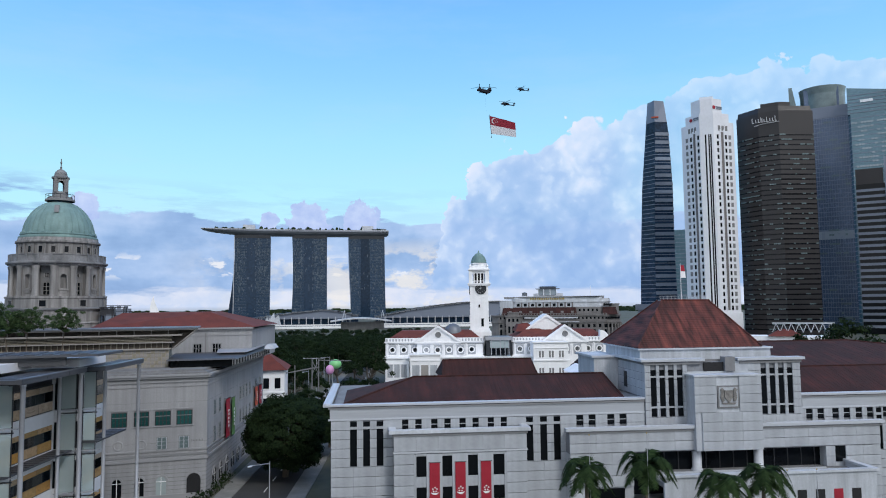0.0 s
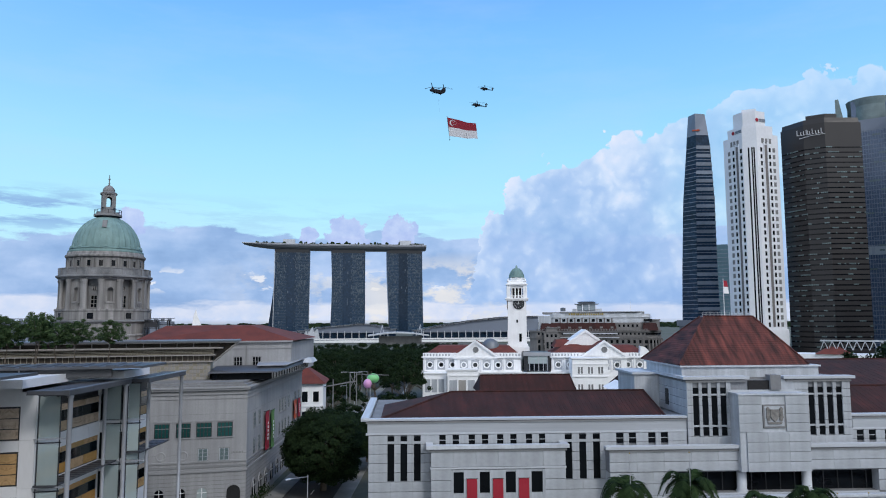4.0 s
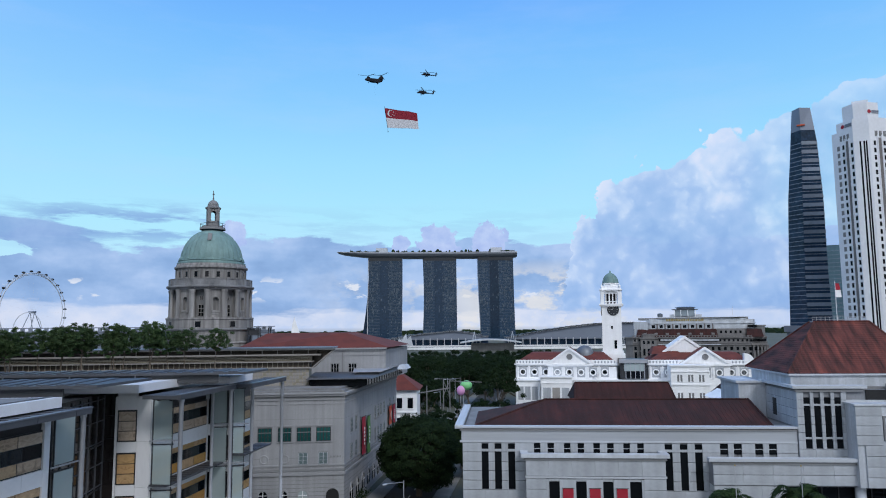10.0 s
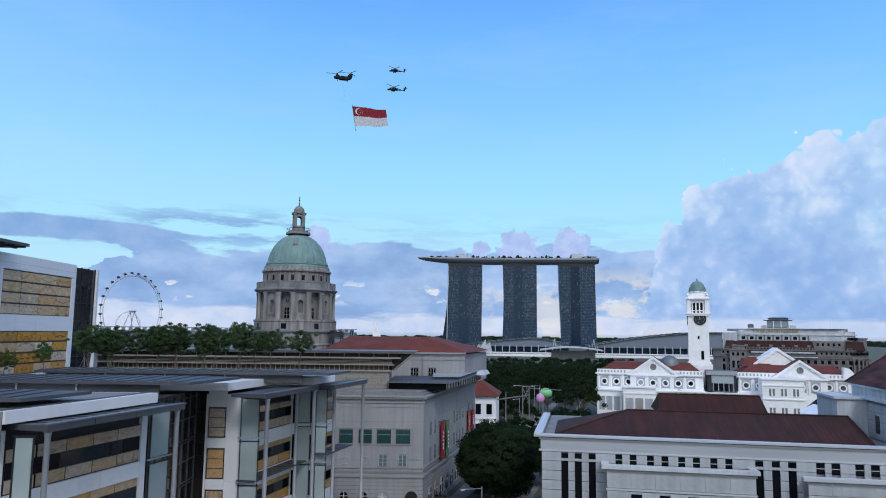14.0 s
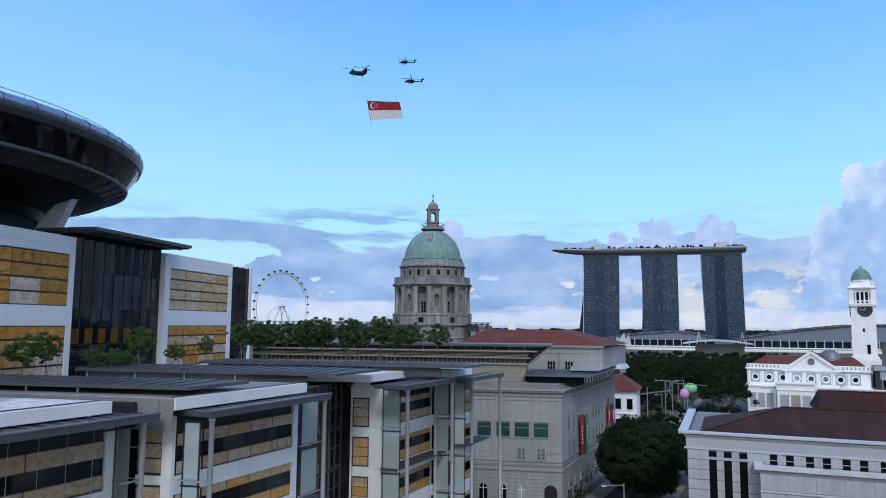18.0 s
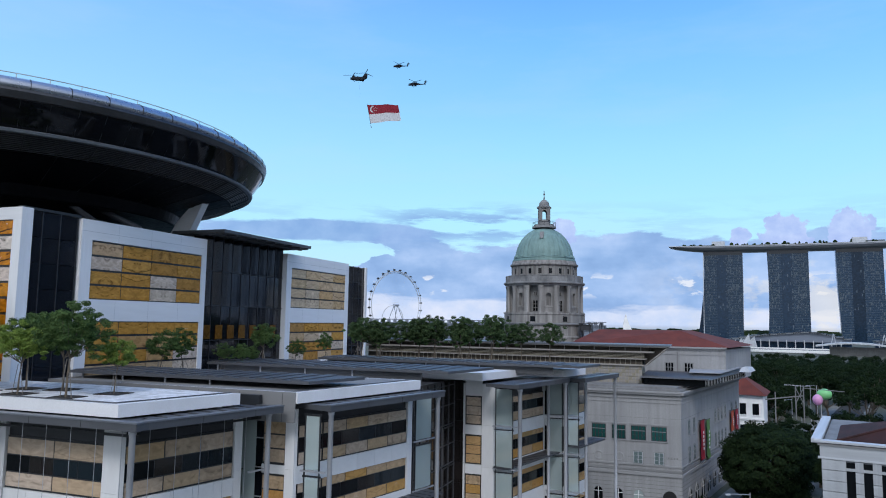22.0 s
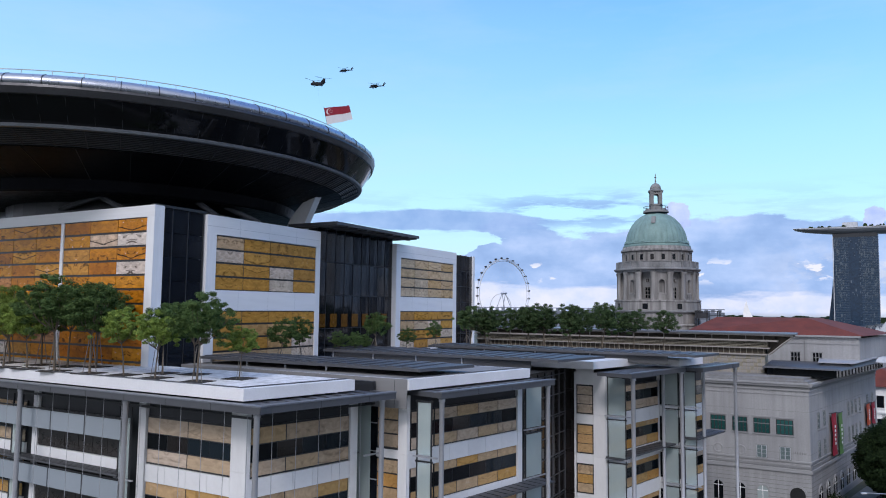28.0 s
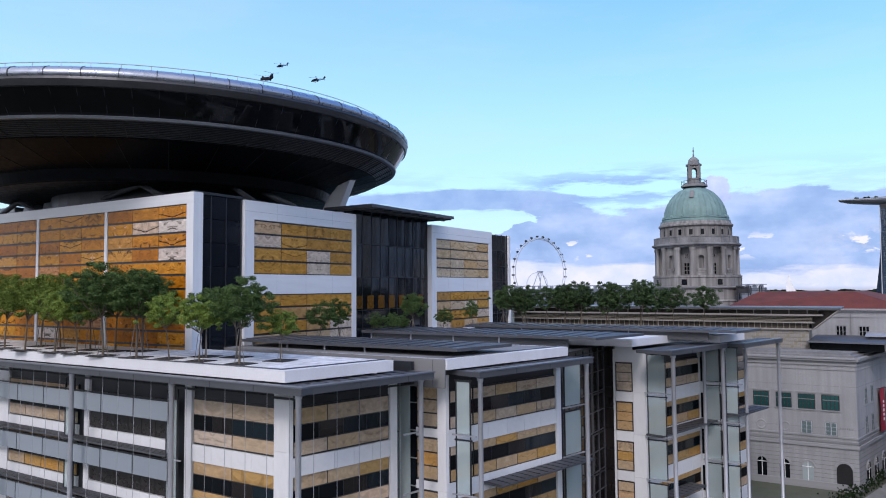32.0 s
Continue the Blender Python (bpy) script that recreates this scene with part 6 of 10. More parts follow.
for a, b, c, d in holes:
    slot(wall, F0, a, b, c, d)
    if d - c > 3:
        piece("transom", "parl", wall, F0, a, b, -0.04, 0.1, 13.2, 13.5)
    else:
        piece("transom", "parl", wall, F0, a, b, -0.02, 0.1, 13.55, 13.62)
for x0, x1 in ((0.2, 41.7), (63.7, 88.2)):
    piece("string_course", "parl_trim", wall, F0, x0, x1, -0.14, 0.2, 14.32, 14.55)
    piece("frieze", "parl", wall, F0, x0 + 0.2, x1, -0.06, 0.2, 14.55, 15.8)
    # dark bed under the coping, stain and painted shade in one
    piece("cornice_bed", "stain_shade", wall, F0, x0, x1, -0.2, 0.2, 15.78, 16.0)
    piece("coping", "parl_trim", wall, F0, x0 - 0.35, x1, -0.32, 0.9, 16.1, 16.34)
piece("coping", "parl_trim", wall, PF @ pose(0.5, 0, 0, 0, 0, 90), 0.0, 24, -0.1, 0.95, 16.0, 16.45)
part("left_wall", Mesh().prism([(0.5, 0.4), (0.7, 0.4), (0.7, 24), (0.5, 24)], 0, 16), "parl", parl)
part("gutter", Mesh().prism([(0.9, 1.0), (88, 1.0), (88, 23.5), (0.9, 23.5)], 16.0, 16.12), "stone_dark", parl)


def ribbed_roof(name, eave, ridge, mat, parent, pitch=0.8, label=""):
    """A hipped roof: eave rectangle to ridge rectangle, with raised seams on its long slopes."""
    (ax, ay), (bx, by), az = eave
    (cx, cy), (dx, dy), cz = ridge
    m = Mesh()
    e = [(ax, ay, az), (bx, ay, az), (bx, by, az), (ax, by, az)]
    r = [(cx, cy, cz), (dx, cy, cz), (dx, dy, cz), (cx, dy, cz)]
    for i in range(4):
        m.quad(e[i], e[(i + 1) % 4], r[(i + 1) % 4], r[i])
    m.quad(*r)
    m.quad(*reversed(e))
    ob = part(name, m, mat, parent, label)
    s = Mesh()
    n = int((bx - ax) / pitch)
    for i in range(1, n):
        x = ax + (bx - ax) * i / n
        t = 1.0
        if x < cx:
            t = (x - ax) / (cx - ax)
        elif x > dx:
            t = (bx - x) / (bx - dx)
        if t < 0.05:
            continue
        y1, z1 = ay + (cy - ay) * t, az + (cz - az) * t
        s.quad((x - 0.04, ay, az + 0.02), (x + 0.04, ay, az + 0.02), (x + 0.04, y1, z1 + 0.02), (x - 0.04, y1, z1 + 0.02))
        s.quad((x - 0.04, ay, az), (x - 0.04, ay, az + 0.02), (x - 0.04, y1, z1 + 0.02), (x - 0.04, y1, z1))
        s.quad((x + 0.04, ay, az + 0.02), (x + 0.04, ay, az), (x + 0.04, y1, z1), (x + 0.04, y1, z1 + 0.02))
    part("roof_seam", s, mat, ob, kind="stuff")
    h = Mesh()
    for p, q in ((e[0], r[0]), (e[1], r[1]), (r[0], r[1])):
        h.tube(Vector(p) + Vector((0, 0, 0.05)), Vector(q) + Vector((0, 0, 0.05)), 0.14, seg=6)
    part("ridge_cap", h, mat, ob)
    return ob


ribbed_roof("maroon_roof", ((2.0, 1.3), (39.4, 17.0), 16.15), ((11.6, 8.8), (39.0, 9.6), 18.75), "roof_maroon", parl, 0.55, "dark maroon sheet roof")
# rear wings seen over the front roof
for x0, x1, y0, zr, yr in ((19.6, 37.4, 44.0, 17.95, 48.0), (47.6, 62.0, 44.0, 17.95, 48.0)):
    part("rear_wall", Mesh().prism([(x0, y0), (x1, y0), (x1, y0 + 14), (x0, y0 + 14)], 0, 14.6), "white_paint", parl)
    ribbed_roof("rear_roof", ((x0 - 0.5, y0 - 0.5), (x1 + 0.5, y0 + 14), 14.6), ((x0 + 0.1, yr), (x1 - 0.1, yr + 1.0), zr), "roof_maroon", parl, 0.9)
part("rear_gable", Mesh(pose(44.4, 33.0, 0)).extrude([(-2.4, 16.2), (2.4, 16.2), (0, 17.5)], 0, 8), "white_paint", parl)
ribbed_roof("right_roof", ((60.0, 1.3), (90.0, 17.0), 16.15), ((60.5, 9.0), (90.0, 10.0), 19.1), "roof_maroon", parl, 0.6)
ribbed_roof("right_rear_roof", ((58.0, 12.0), (118.0, 44.0), 18.6), ((62.0, 27.0), (90.0, 28.0), 21.8), "roof_maroon", parl, 1.0)
# banner portico
PB = -2.2
portico = part("portico_wall", Mesh().prism([(8.45, PB + 0.22), (25.2, PB + 0.22), (25.2, 0.3), (8.45, 0.3)], 0, 12.8), "joint", parl)
fp = pfr(0, PB)
ph = [(11.2, 12.46), (14.46, 15.7), (17.7, 18.95), (20.92, 22.33)]
pholes = [(a, b, 7.53, 10.0) for a, b in ph] + [(a, b, 4.6, 6.2) for a, b in ph] + [(a, b, 1.0, 3.6) for a, b in ph]
stone_rows(portico, fp, 8.4, 10.9, 0.0, 10.4, 8, 2.5, out=0.08)
stone_rows(portico, fp, 22.65, 25.25, 0.0, 10.4, 8, 2.6, out=0.08)
stone_rows(portico, fp, 8.4, 25.25, 10.66, 12.55, 1, 2.8, out=0.06)
piece("string_course", "parl_trim", portico, fp, 8.3, 25.35, -0.14, 0.2, 10.42, 10.64)
piece("cornice_bed", "stain_shade", portico, fp, 8.2, 25.4, -0.2, 0.2, 12.55, 12.85)
part("portico_coping", Mesh().box(7.8, 25.7, PB - 0.42, PB + 0.55, 12.9, 13.35).box(7.8, 8.7, PB + 0.55, 0.1, 12.9, 13.35).box(24.8, 25.7, PB + 0.55, 0.1, 12.9, 13.35), "parl_trim", parl)
part("portico_roof", Mesh().box(8.7, 24.8, PB + 0.55, 0.1, 12.8, 13.05), "stone_dark", parl)
for a, b, c, d in pholes:
    slot(portico, fp, a, b, c, d)
for a, b in zip([10.9] + [h[1] for h in ph], [h[0] for h in ph] + [22.65]):
    piece("pier", "parl", portico, fp, a + 0.01, b - 0.01, -0.12, 0.2, 0, 10.3)
for a, b in ph:
    piece("lintel", "parl", portico, fp, a, b, -0.02, 0.2, 6.25, 7.48)
    piece("lintel", "parl", portico, fp, a, b, -0.02, 0.2, 3.65, 4.55)
    piece("lintel", "parl", portico, fp, a, b, -0.02, 0.2, 10.05, 10.35)
for i, x in enumerate((13.46, 16.7, 19.94)):
    p = PF @ Vector((x, PB - 0.3, 1.8))
    b = thing("parliament_banner", p.x, p.y, 1.8, -10.6, "tall red banner with a white crescent and five stars", "banner", "portico banners")
    m = Mesh()
    for j in range(10):
        z0, z1 = 7.5 * j / 10, 7.5 * (j + 1) / 10
        ya, yb = 0.03 * math.sin(j * 1.3 + i), 0.03 * math.sin((j + 1) * 1.3 + i)
        m.quad((-0.64, ya, z0), (0.64, ya, z0), (0.64, yb, z1), (-0.64, yb, z1))
        m.quad((0.64, ya + 0.03, z0), (-0.64, ya + 0.03, z0), (-0.64, yb + 0.03, z1), (0.64, yb + 0.03, z1))
    cl = part("cloth", m, "red_cloth", b)
    m = Mesh()
    n = 14
    for j in range(n):
        a0, a1 = radians(200 + 140 * j / n), radians(200 + 140 * (j + 1) / n)
        for (q0, q1) in ((a0, a1),):
            ro = 0.54
            w0, w1 = 0.26 * math.sin(math.pi * j / n), 0.26 * math.sin(math.pi * (j + 1) / n)
            m.quad((ro * math.cos(q0), -0.06, 4.1 + ro * math.sin(q0)), (ro * math.cos(q1), -0.06, 4.1 + ro * math.sin(q1)), ((ro - w1) * math.cos(q1), -0.06, 4.1 + (ro - w1) * math.sin(q1)), ((ro - w0) * math.cos(q0), -0.06, 4.1 + (ro - w0) * math.sin(q0)))
    part("crescent", m, "white_cloth", cl)
    for s in range(5):
        a = radians(90 + 72 * s)
        m = Mesh()
        cx, cz = 0.27 * math.cos(a), 4.2 + 0.27 * math.sin(a)
        m.face(*[(cx + (0.14 if q % 2 == 0 else 0.06) * math.sin(math.pi * q / 5), -0.06, cz + (0.14 if q % 2 == 0 else 0.06) * math.cos(math.pi * q / 5)) for q in range(10)])
        part("star", m, "white_cloth", cl)
    part("rod", Mesh().tube((-0.75, 0, 7.5), (0.75, 0, 7.5), 0.04), "frame", b)

# central block with the coat of arms
CB = -2.2
cb = part("central_wall", Mesh().prism([(30.9, CB + 0.22), (73.3, CB + 0.22), (73.3, 0.3), (30.9, 0.3)], 9.6, 12.5), "joint", parl)
fc = pfr(0, CB)
stone_rows(cb, fc, 30.84, 48.3, 9.75, 12.2, 2, 3.2)
stone_rows(cb, fc, 56.45, 73.35, 9.75, 12.2, 2, 3.2)
for x0, x1 in ((30.3, 48.3), (56.45, 73.9)):
    piece("cornice_bed", "stain_shade", cb, fc, x0 + 0.4, x1 - 0.4 if x1 > 60 else x1, -0.2, 0.2, 12.2, 12.5)
    piece("coping", "parl_trim", cb, fc, x0, x1, -0.42, 0.6, 12.55, 12.95)
piece("roof_sheet", "stone_dark", cb, fc, 31.0, 73.2, 0.6, 2.3, 12.5, 12.62)
# dark loggia under it, round columns, balcony
part("loggia_glass", Mesh().prism([(39.2, CB + 1.4), (65.6, CB + 1.4), (65.6, 0.2), (39.2, 0.2)], 4.0, 9.6), "glass_dark", parl)
for i in range(14):
    piece("loggia_mullion", "frame", cb, pfr(0, CB + 1.4), 40.0 + i * 1.9, 40.12 + i * 1.9, -0.1, 0.02, 7.0, 9.6)
part("entrance_wall", Mesh().prism([(30.9, CB + 0.3), (39.2, CB + 0.3), (39.2, 0.3), (30.9, 0.3)], 0.0, 9.6), "parl", parl)
part("wing_wall", Mesh().prism([(65.6, CB + 0.3), (73.3, CB + 0.3), (73.3, 0.3), (65.6, 0.3)], 0.0, 9.6), "parl", parl)
stone_rows(cb, pfr(0, CB + 0.1), 30.9, 39.2, 5.4, 9.7, 3, 2.8)
stone_rows(cb, pfr(0, CB + 0.1), 65.6, 73.35, 3.0, 9.7, 5, 2.6, holes=[(66.9, 68.4, 7.9, 9.4)])
slot(cb, pfr(0, CB + 0.1), 66.9, 68.4, 7.6, 9.6)
slot(cb, pfr(0, CB + 0.1), 33.0, 38.0, 0.2, 5.2, "dark_entrance")
for x in (48.0, 56.5):
    m = Mesh()
    m.smooth = True
    m.lathe([(0.75, 6.9), (0.75, 7.2), (0.6, 7.3), (0.6, 9.75)], 20, cx=x, cy=CB + 0.7)
    part("round_column", m, "parl_trim", parl)
part("balcony_floor", Mesh().box(41.0, 68.6, -7.3, CB + 1.5, 6.4, 7.0), "stone_dark", parl)
part("balcony_wall", Mesh().box(41.0, 68.6, -7.5, -7.1, 3.0, 7.6).box(68.2, 68.6, -7.1, CB + 0.2, 3.0, 7.6), "parl", parl)
part("balcony_coping", Mesh().box(40.8, 68.85, -7.75, -6.95, 7.65, 7.95).box(68.0, 68.85, -6.95, CB + 0.2, 7.65, 7.95), "parl_trim", parl)
for i in range(3):
    piece("step_edge", "parl_trim", cb, pfr(0, 0), 41.5, 65.0, -3.0 - i * 1.3, -2.85 - i * 1.3, 7.0, 7.2)
part("balcony_base", Mesh().box(41.3, 68.3, -7.3, CB, 0, 3.4), "parl", parl)
for x in (58.0, 60.4, 62.8, 65.2):
    piece("low_window", "void_shade" if x != 62.8 else "red_cloth", parl, pfr(0, -7.5), x, x + 1.2, -0.05, 0.35, 4.2, 5.6)
# crest block
CY = -3.0
cr = part("crest_block", Mesh().prism([(47.4, CY + 0.1), (56.3, CY + 0.1), (56.3, 0.5), (47.4, 0.5)], 9.7, 19.2), "parl", parl)
fx = pfr(0, CY)
stone_rows(cr, fx, 48.2, 56.4, 9.7, 14.6, 4, 2.7, out=0.12)
stone_rows(cr, fx, 47.3, 56.4, 14.6, 19.15, 4, 2.3, out=0.05, holes=[(50.3, 53.4, 15.0, 18.1)])
piece("crest_frame", "stone_dark", cr, fx, 50.4, 53.3, -0.1, 0.1, 15.1, 18.0)
piece("crest_field", "parl", cr, fx, 50.6, 53.1, -0.12, 0.1, 15.3, 17.8)
KX, KZ = 51.85, 16.55
m = Mesh(fx)
m.extrude([(KX - 0.6, KZ), (KX, KZ - 0.75), (KX + 0.6, KZ), (KX + 0.55, KZ + 0.85), (KX - 0.55, KZ + 0.85)], -0.28, -0.1)
part("shield", m, "crest", cr, world=True)
for s in (-1, 1):
    m = Mesh(fx)
    m.extrude([(KX + s * x, KZ - 16.6 + z) for x, z in ((0.6, 16.1), (0.9, 15.95), (1.12, 16.5), (1.02, 17.2), (1.12, 17.6), (0.85, 17.8), (0.63, 17.5), (0.72, 16.9))][::s], -0.26, -0.1)
    part("supporter", m, "crest", cr, world=True)
m = Mesh(fx)
m.extrude([(KX - 0.8, KZ - 0.95), (KX + 0.8, KZ - 0.95), (KX + 1.0, KZ - 0.72), (KX - 1.0, KZ - 0.72)], -0.24, -0.1)
part("scroll", m, "crest", cr, world=True)
part("crest_cap", Mesh().box(47.2, 56.5, CY - 0.15, 0.4, 19.2, 19.4), "parl_trim", parl)

# pavilion with the pyramid roof
pv = part("pavilion_wall", Mesh().prism([(41.8, -0.1), (63.6, -0.1), (63.6, 14.0), (41.8, 14.0)], 12.6, 20.8), "joint", parl)
fv = pfr(0, -0.3)
ws = [(42.55 + 1.22 * i, 43.35 + 1.22 * i) for i in range(4)] + [(58.0 + 1.25 * i, 58.8 + 1.25 * i) for i in range(4)]
vh = [(a, b, 13.9, 19.8) for a, b in ws]
stone_rows(pv, fv, 41.75, 47.6, 12.7, 20.6, 8, 1.7, holes=vh)
stone_rows(pv, fv, 56.2, 63.65, 12.7, 20.6, 8, 1.7, holes=vh)
for a, b in ws:
    piece("window_slot", "glass_dark", pv, fv, a, b, 0.1, 0.24, 13.8, 19.9)
    for z in (14.9, 18.9):
        piece("transom", "parl", pv, fv, a, b, -0.02, 0.12, z, z + 0.22)
piece("wall_panel", "parl", pv, fv, 47.6, 56.2, -0.05, 0.2, 12.7, 19.6)
piece("dark_recess", "void_shade", pv, fv, 50.0, 52.8, 0.0, 0.25, 19.6, 20.8)
sd = PF @ pose(41.8, 0, 0, 0, 0, -90)
stone_rows(pv, sd, -14.0, 0.2, 16.3, 20.6, 4, 2.4, out=0.05)
for x0, x1 in ((41.2, 50.0), (54.6, 64.2)):
    piece("cornice_bed", "stain_shade", pv, fv, x0 + 0.4, x1 - 0.4, -0.2, 1.0, 20.6, 20.9)
    piece("coping", "parl_trim", pv, fv, x0, x1, -0.45, 1.2, 21.0, 21.35)
piece("recess_pier", "stone_dark", pv, fv, 52.8, 54.2, -0.4, 0.9, 19.6, 21.5)
piece("wall_panel", "parl", pv, fv, 54.2, 56.2, -0.05, 0.6, 19.6, 20.9)
part("pavilion_side_coping", Mesh().box(41.2, 42.3, 0.9, 11.0, 21.0, 21.35), "parl_trim", parl)
part("pavilion_roof", Mesh().box(42.0, 63.4, 0.9, 14.0, 20.8, 21.1), "stone_dark", parl)
part("attic_block", Mesh().box(41.9, 60.6, 1.5, 15.5, 21.1, 22.45), "parl", parl)
part("attic_coping", Mesh().box(41.6, 60.8, 1.2, 15.8, 22.45, 22.65), "parl_trim", parl)
# stair block beside the pavilion
part("side_block", Mesh().prism([(38.2, 10.0), (41.8, 10.0), (41.8, 18.0), (38.2, 18.0)], 15.0, 20.9), "parl", parl)
part("side_coping", Mesh().box(37.8, 41.9, 9.7, 18.2, 20.9, 21.2), "parl_trim", parl)
piece("side_door", "frame", parl, sd, -7.4, -6.2, -0.1, 0.05, 17.0, 19.2)
py = Mesh()
e = [(41.6, 1.5, 22.68), (59.4, 1.5, 22.68), (59.4, 17.0, 22.68), (41.6, 17.0, 22.68)]
rr = [(48.2, 8.6, 29.1), (55.4, 8.6, 29.1), (55.4, 10.0, 29.1), (48.2, 10.0, 29.1)]
for i in range(4):
    py.quad(e[i], e[(i + 1) % 4], rr[(i + 1) % 4], rr[i])
py.quad(*rr)
pyr = part("pyramid_roof", py, "roof_red", parl, "stained terracotta tile roof")
E0, E1, E3, R0, R1, R3 = (Vector(v) for v in (e[0], e[1], e[3], rr[0], rr[1], rr[3]))
for j in range(26):
    a, b = j / 26, (j + 0.8) / 26
    p = [E0.lerp(R0, a), E1.lerp(R1, a), E1.lerp(R1, b), E0.lerp(R0, b)]
    n = Vector((0, -0.012, 0.022))
    m = Mesh()
    m.quad(*[tuple(v + n) for v in p])
    m.quad(tuple(p[0]), tuple(p[1]), tuple(p[1] + n), tuple(p[0] + n))
    part("tile_course", m, "roof_red", pyr)
    p = [E3.lerp(R3, a), E0.lerp(R0, a), E0.lerp(R0, b), E3.lerp(R3, b)]
    n = Vector((-0.016, 0, 0.022))
    m = Mesh()
    m.quad(*[tuple(v + n) for v in p])
    m.quad(tuple(p[0]), tuple(p[1]), tuple(p[1] + n), tuple(p[0] + n))
    part("tile_course", m, "roof_red", pyr)
m = Mesh()
for p, q in ((E0, R0), (E1, R1), (E3, R3), (R0, R1)):
    m.tube(p + Vector((0, 0, 0.08)), q + Vector((0, 0, 0.08)), 0.13, seg=6)
part("hip_tiles", m, "roof_red", pyr)
m = Mesh()
for i in range(13):
    m.tube((48.3 + i * 0.58, 9.3, 29.1), (48.3 + i * 0.58, 9.3, 29.8), 0.03, seg=4)
m.tube((48.3, 9.3, 29.8), (55.3, 9.3, 29.8), 0.04, seg=4)
m.tube((48.3, 9.3, 29.45), (55.3, 9.3, 29.45), 0.03, seg=4)
part("roof_railing", m, "steel", pyr)
flag = thing("roof_flag", *(PF @ Vector((51.6, 9.3, 29.1))).to_2d(), 29.1, 0, "small red and white flag on a roof mast", "flag")
part("mast", Mesh().tube((0, 0, 0), (0, 0, 5.6), 0.05, 0.03), "white_paint", flag)
part("red_half", Mesh().prism([(0.05, 0), (0.1, 0), (1.0, 0.3), (0.95, 0.35)], 4.4, 5.3, [(0.05, 0), (0.1, 0), (0.8, 0.3), (0.75, 0.35)]), "red_cloth", flag)
part("white_half", Mesh().prism([(0.05, 0), (0.1, 0), (1.1, 0.3), (1.05, 0.35)], 3.4, 4.38, [(0.05, 0), (0.1, 0), (1.0, 0.3), (0.95, 0.35)]), "white_cloth", flag)


# ---- white theatre and clock tower ----
vt = thing("theatre", 51.6, 249.7, 0, -17, "white stuccoed theatre with pediments and red tiled roofs", "building")
VF = pose(51.6, 249.7, 0, 0, 0, -17)


def pediment(x0, x1, zb, zt, y, parent):
    m = Mesh(VF @ pose(0, y, 0))
    c = (x0 + x1) / 2
    m.extrude([(x0 + 0.8, zb), (x1 - 0.8, zb), (c, zt - 0.7)], 0.15, 1.0)
    ob = part("tympanum", m, "white_paint", parent, world=True)
    m = Mesh(VF @ pose(0, y, 0))
    m.extrude([(x0, zb), (x0 + 1.2, zb), (c, zt - 0.75), (c, zt)], -0.5, 1.2)
    m.extrude([(x1 - 1.2, zb), (x1, zb), (c, zt), (c, zt - 0.75)], -0.5, 1.2)
    m.box(x0, x1, -0.5, 1.0, zb - 0.6, zb)
    part("raking_cornice", m, "white_paint", ob, world=True)
    m = Mesh(VF @ pose(c, y, zb + (zt - zb) * 0.42, 90, 0, 0))
    m.lathe([(0.0, -0.05), (0.75, -0.05), (0.8, 0.1), (1.0, 0.1), (1.05, -0.16)], 20)
    part("oculus", m, "stone_dark", ob, world=True)


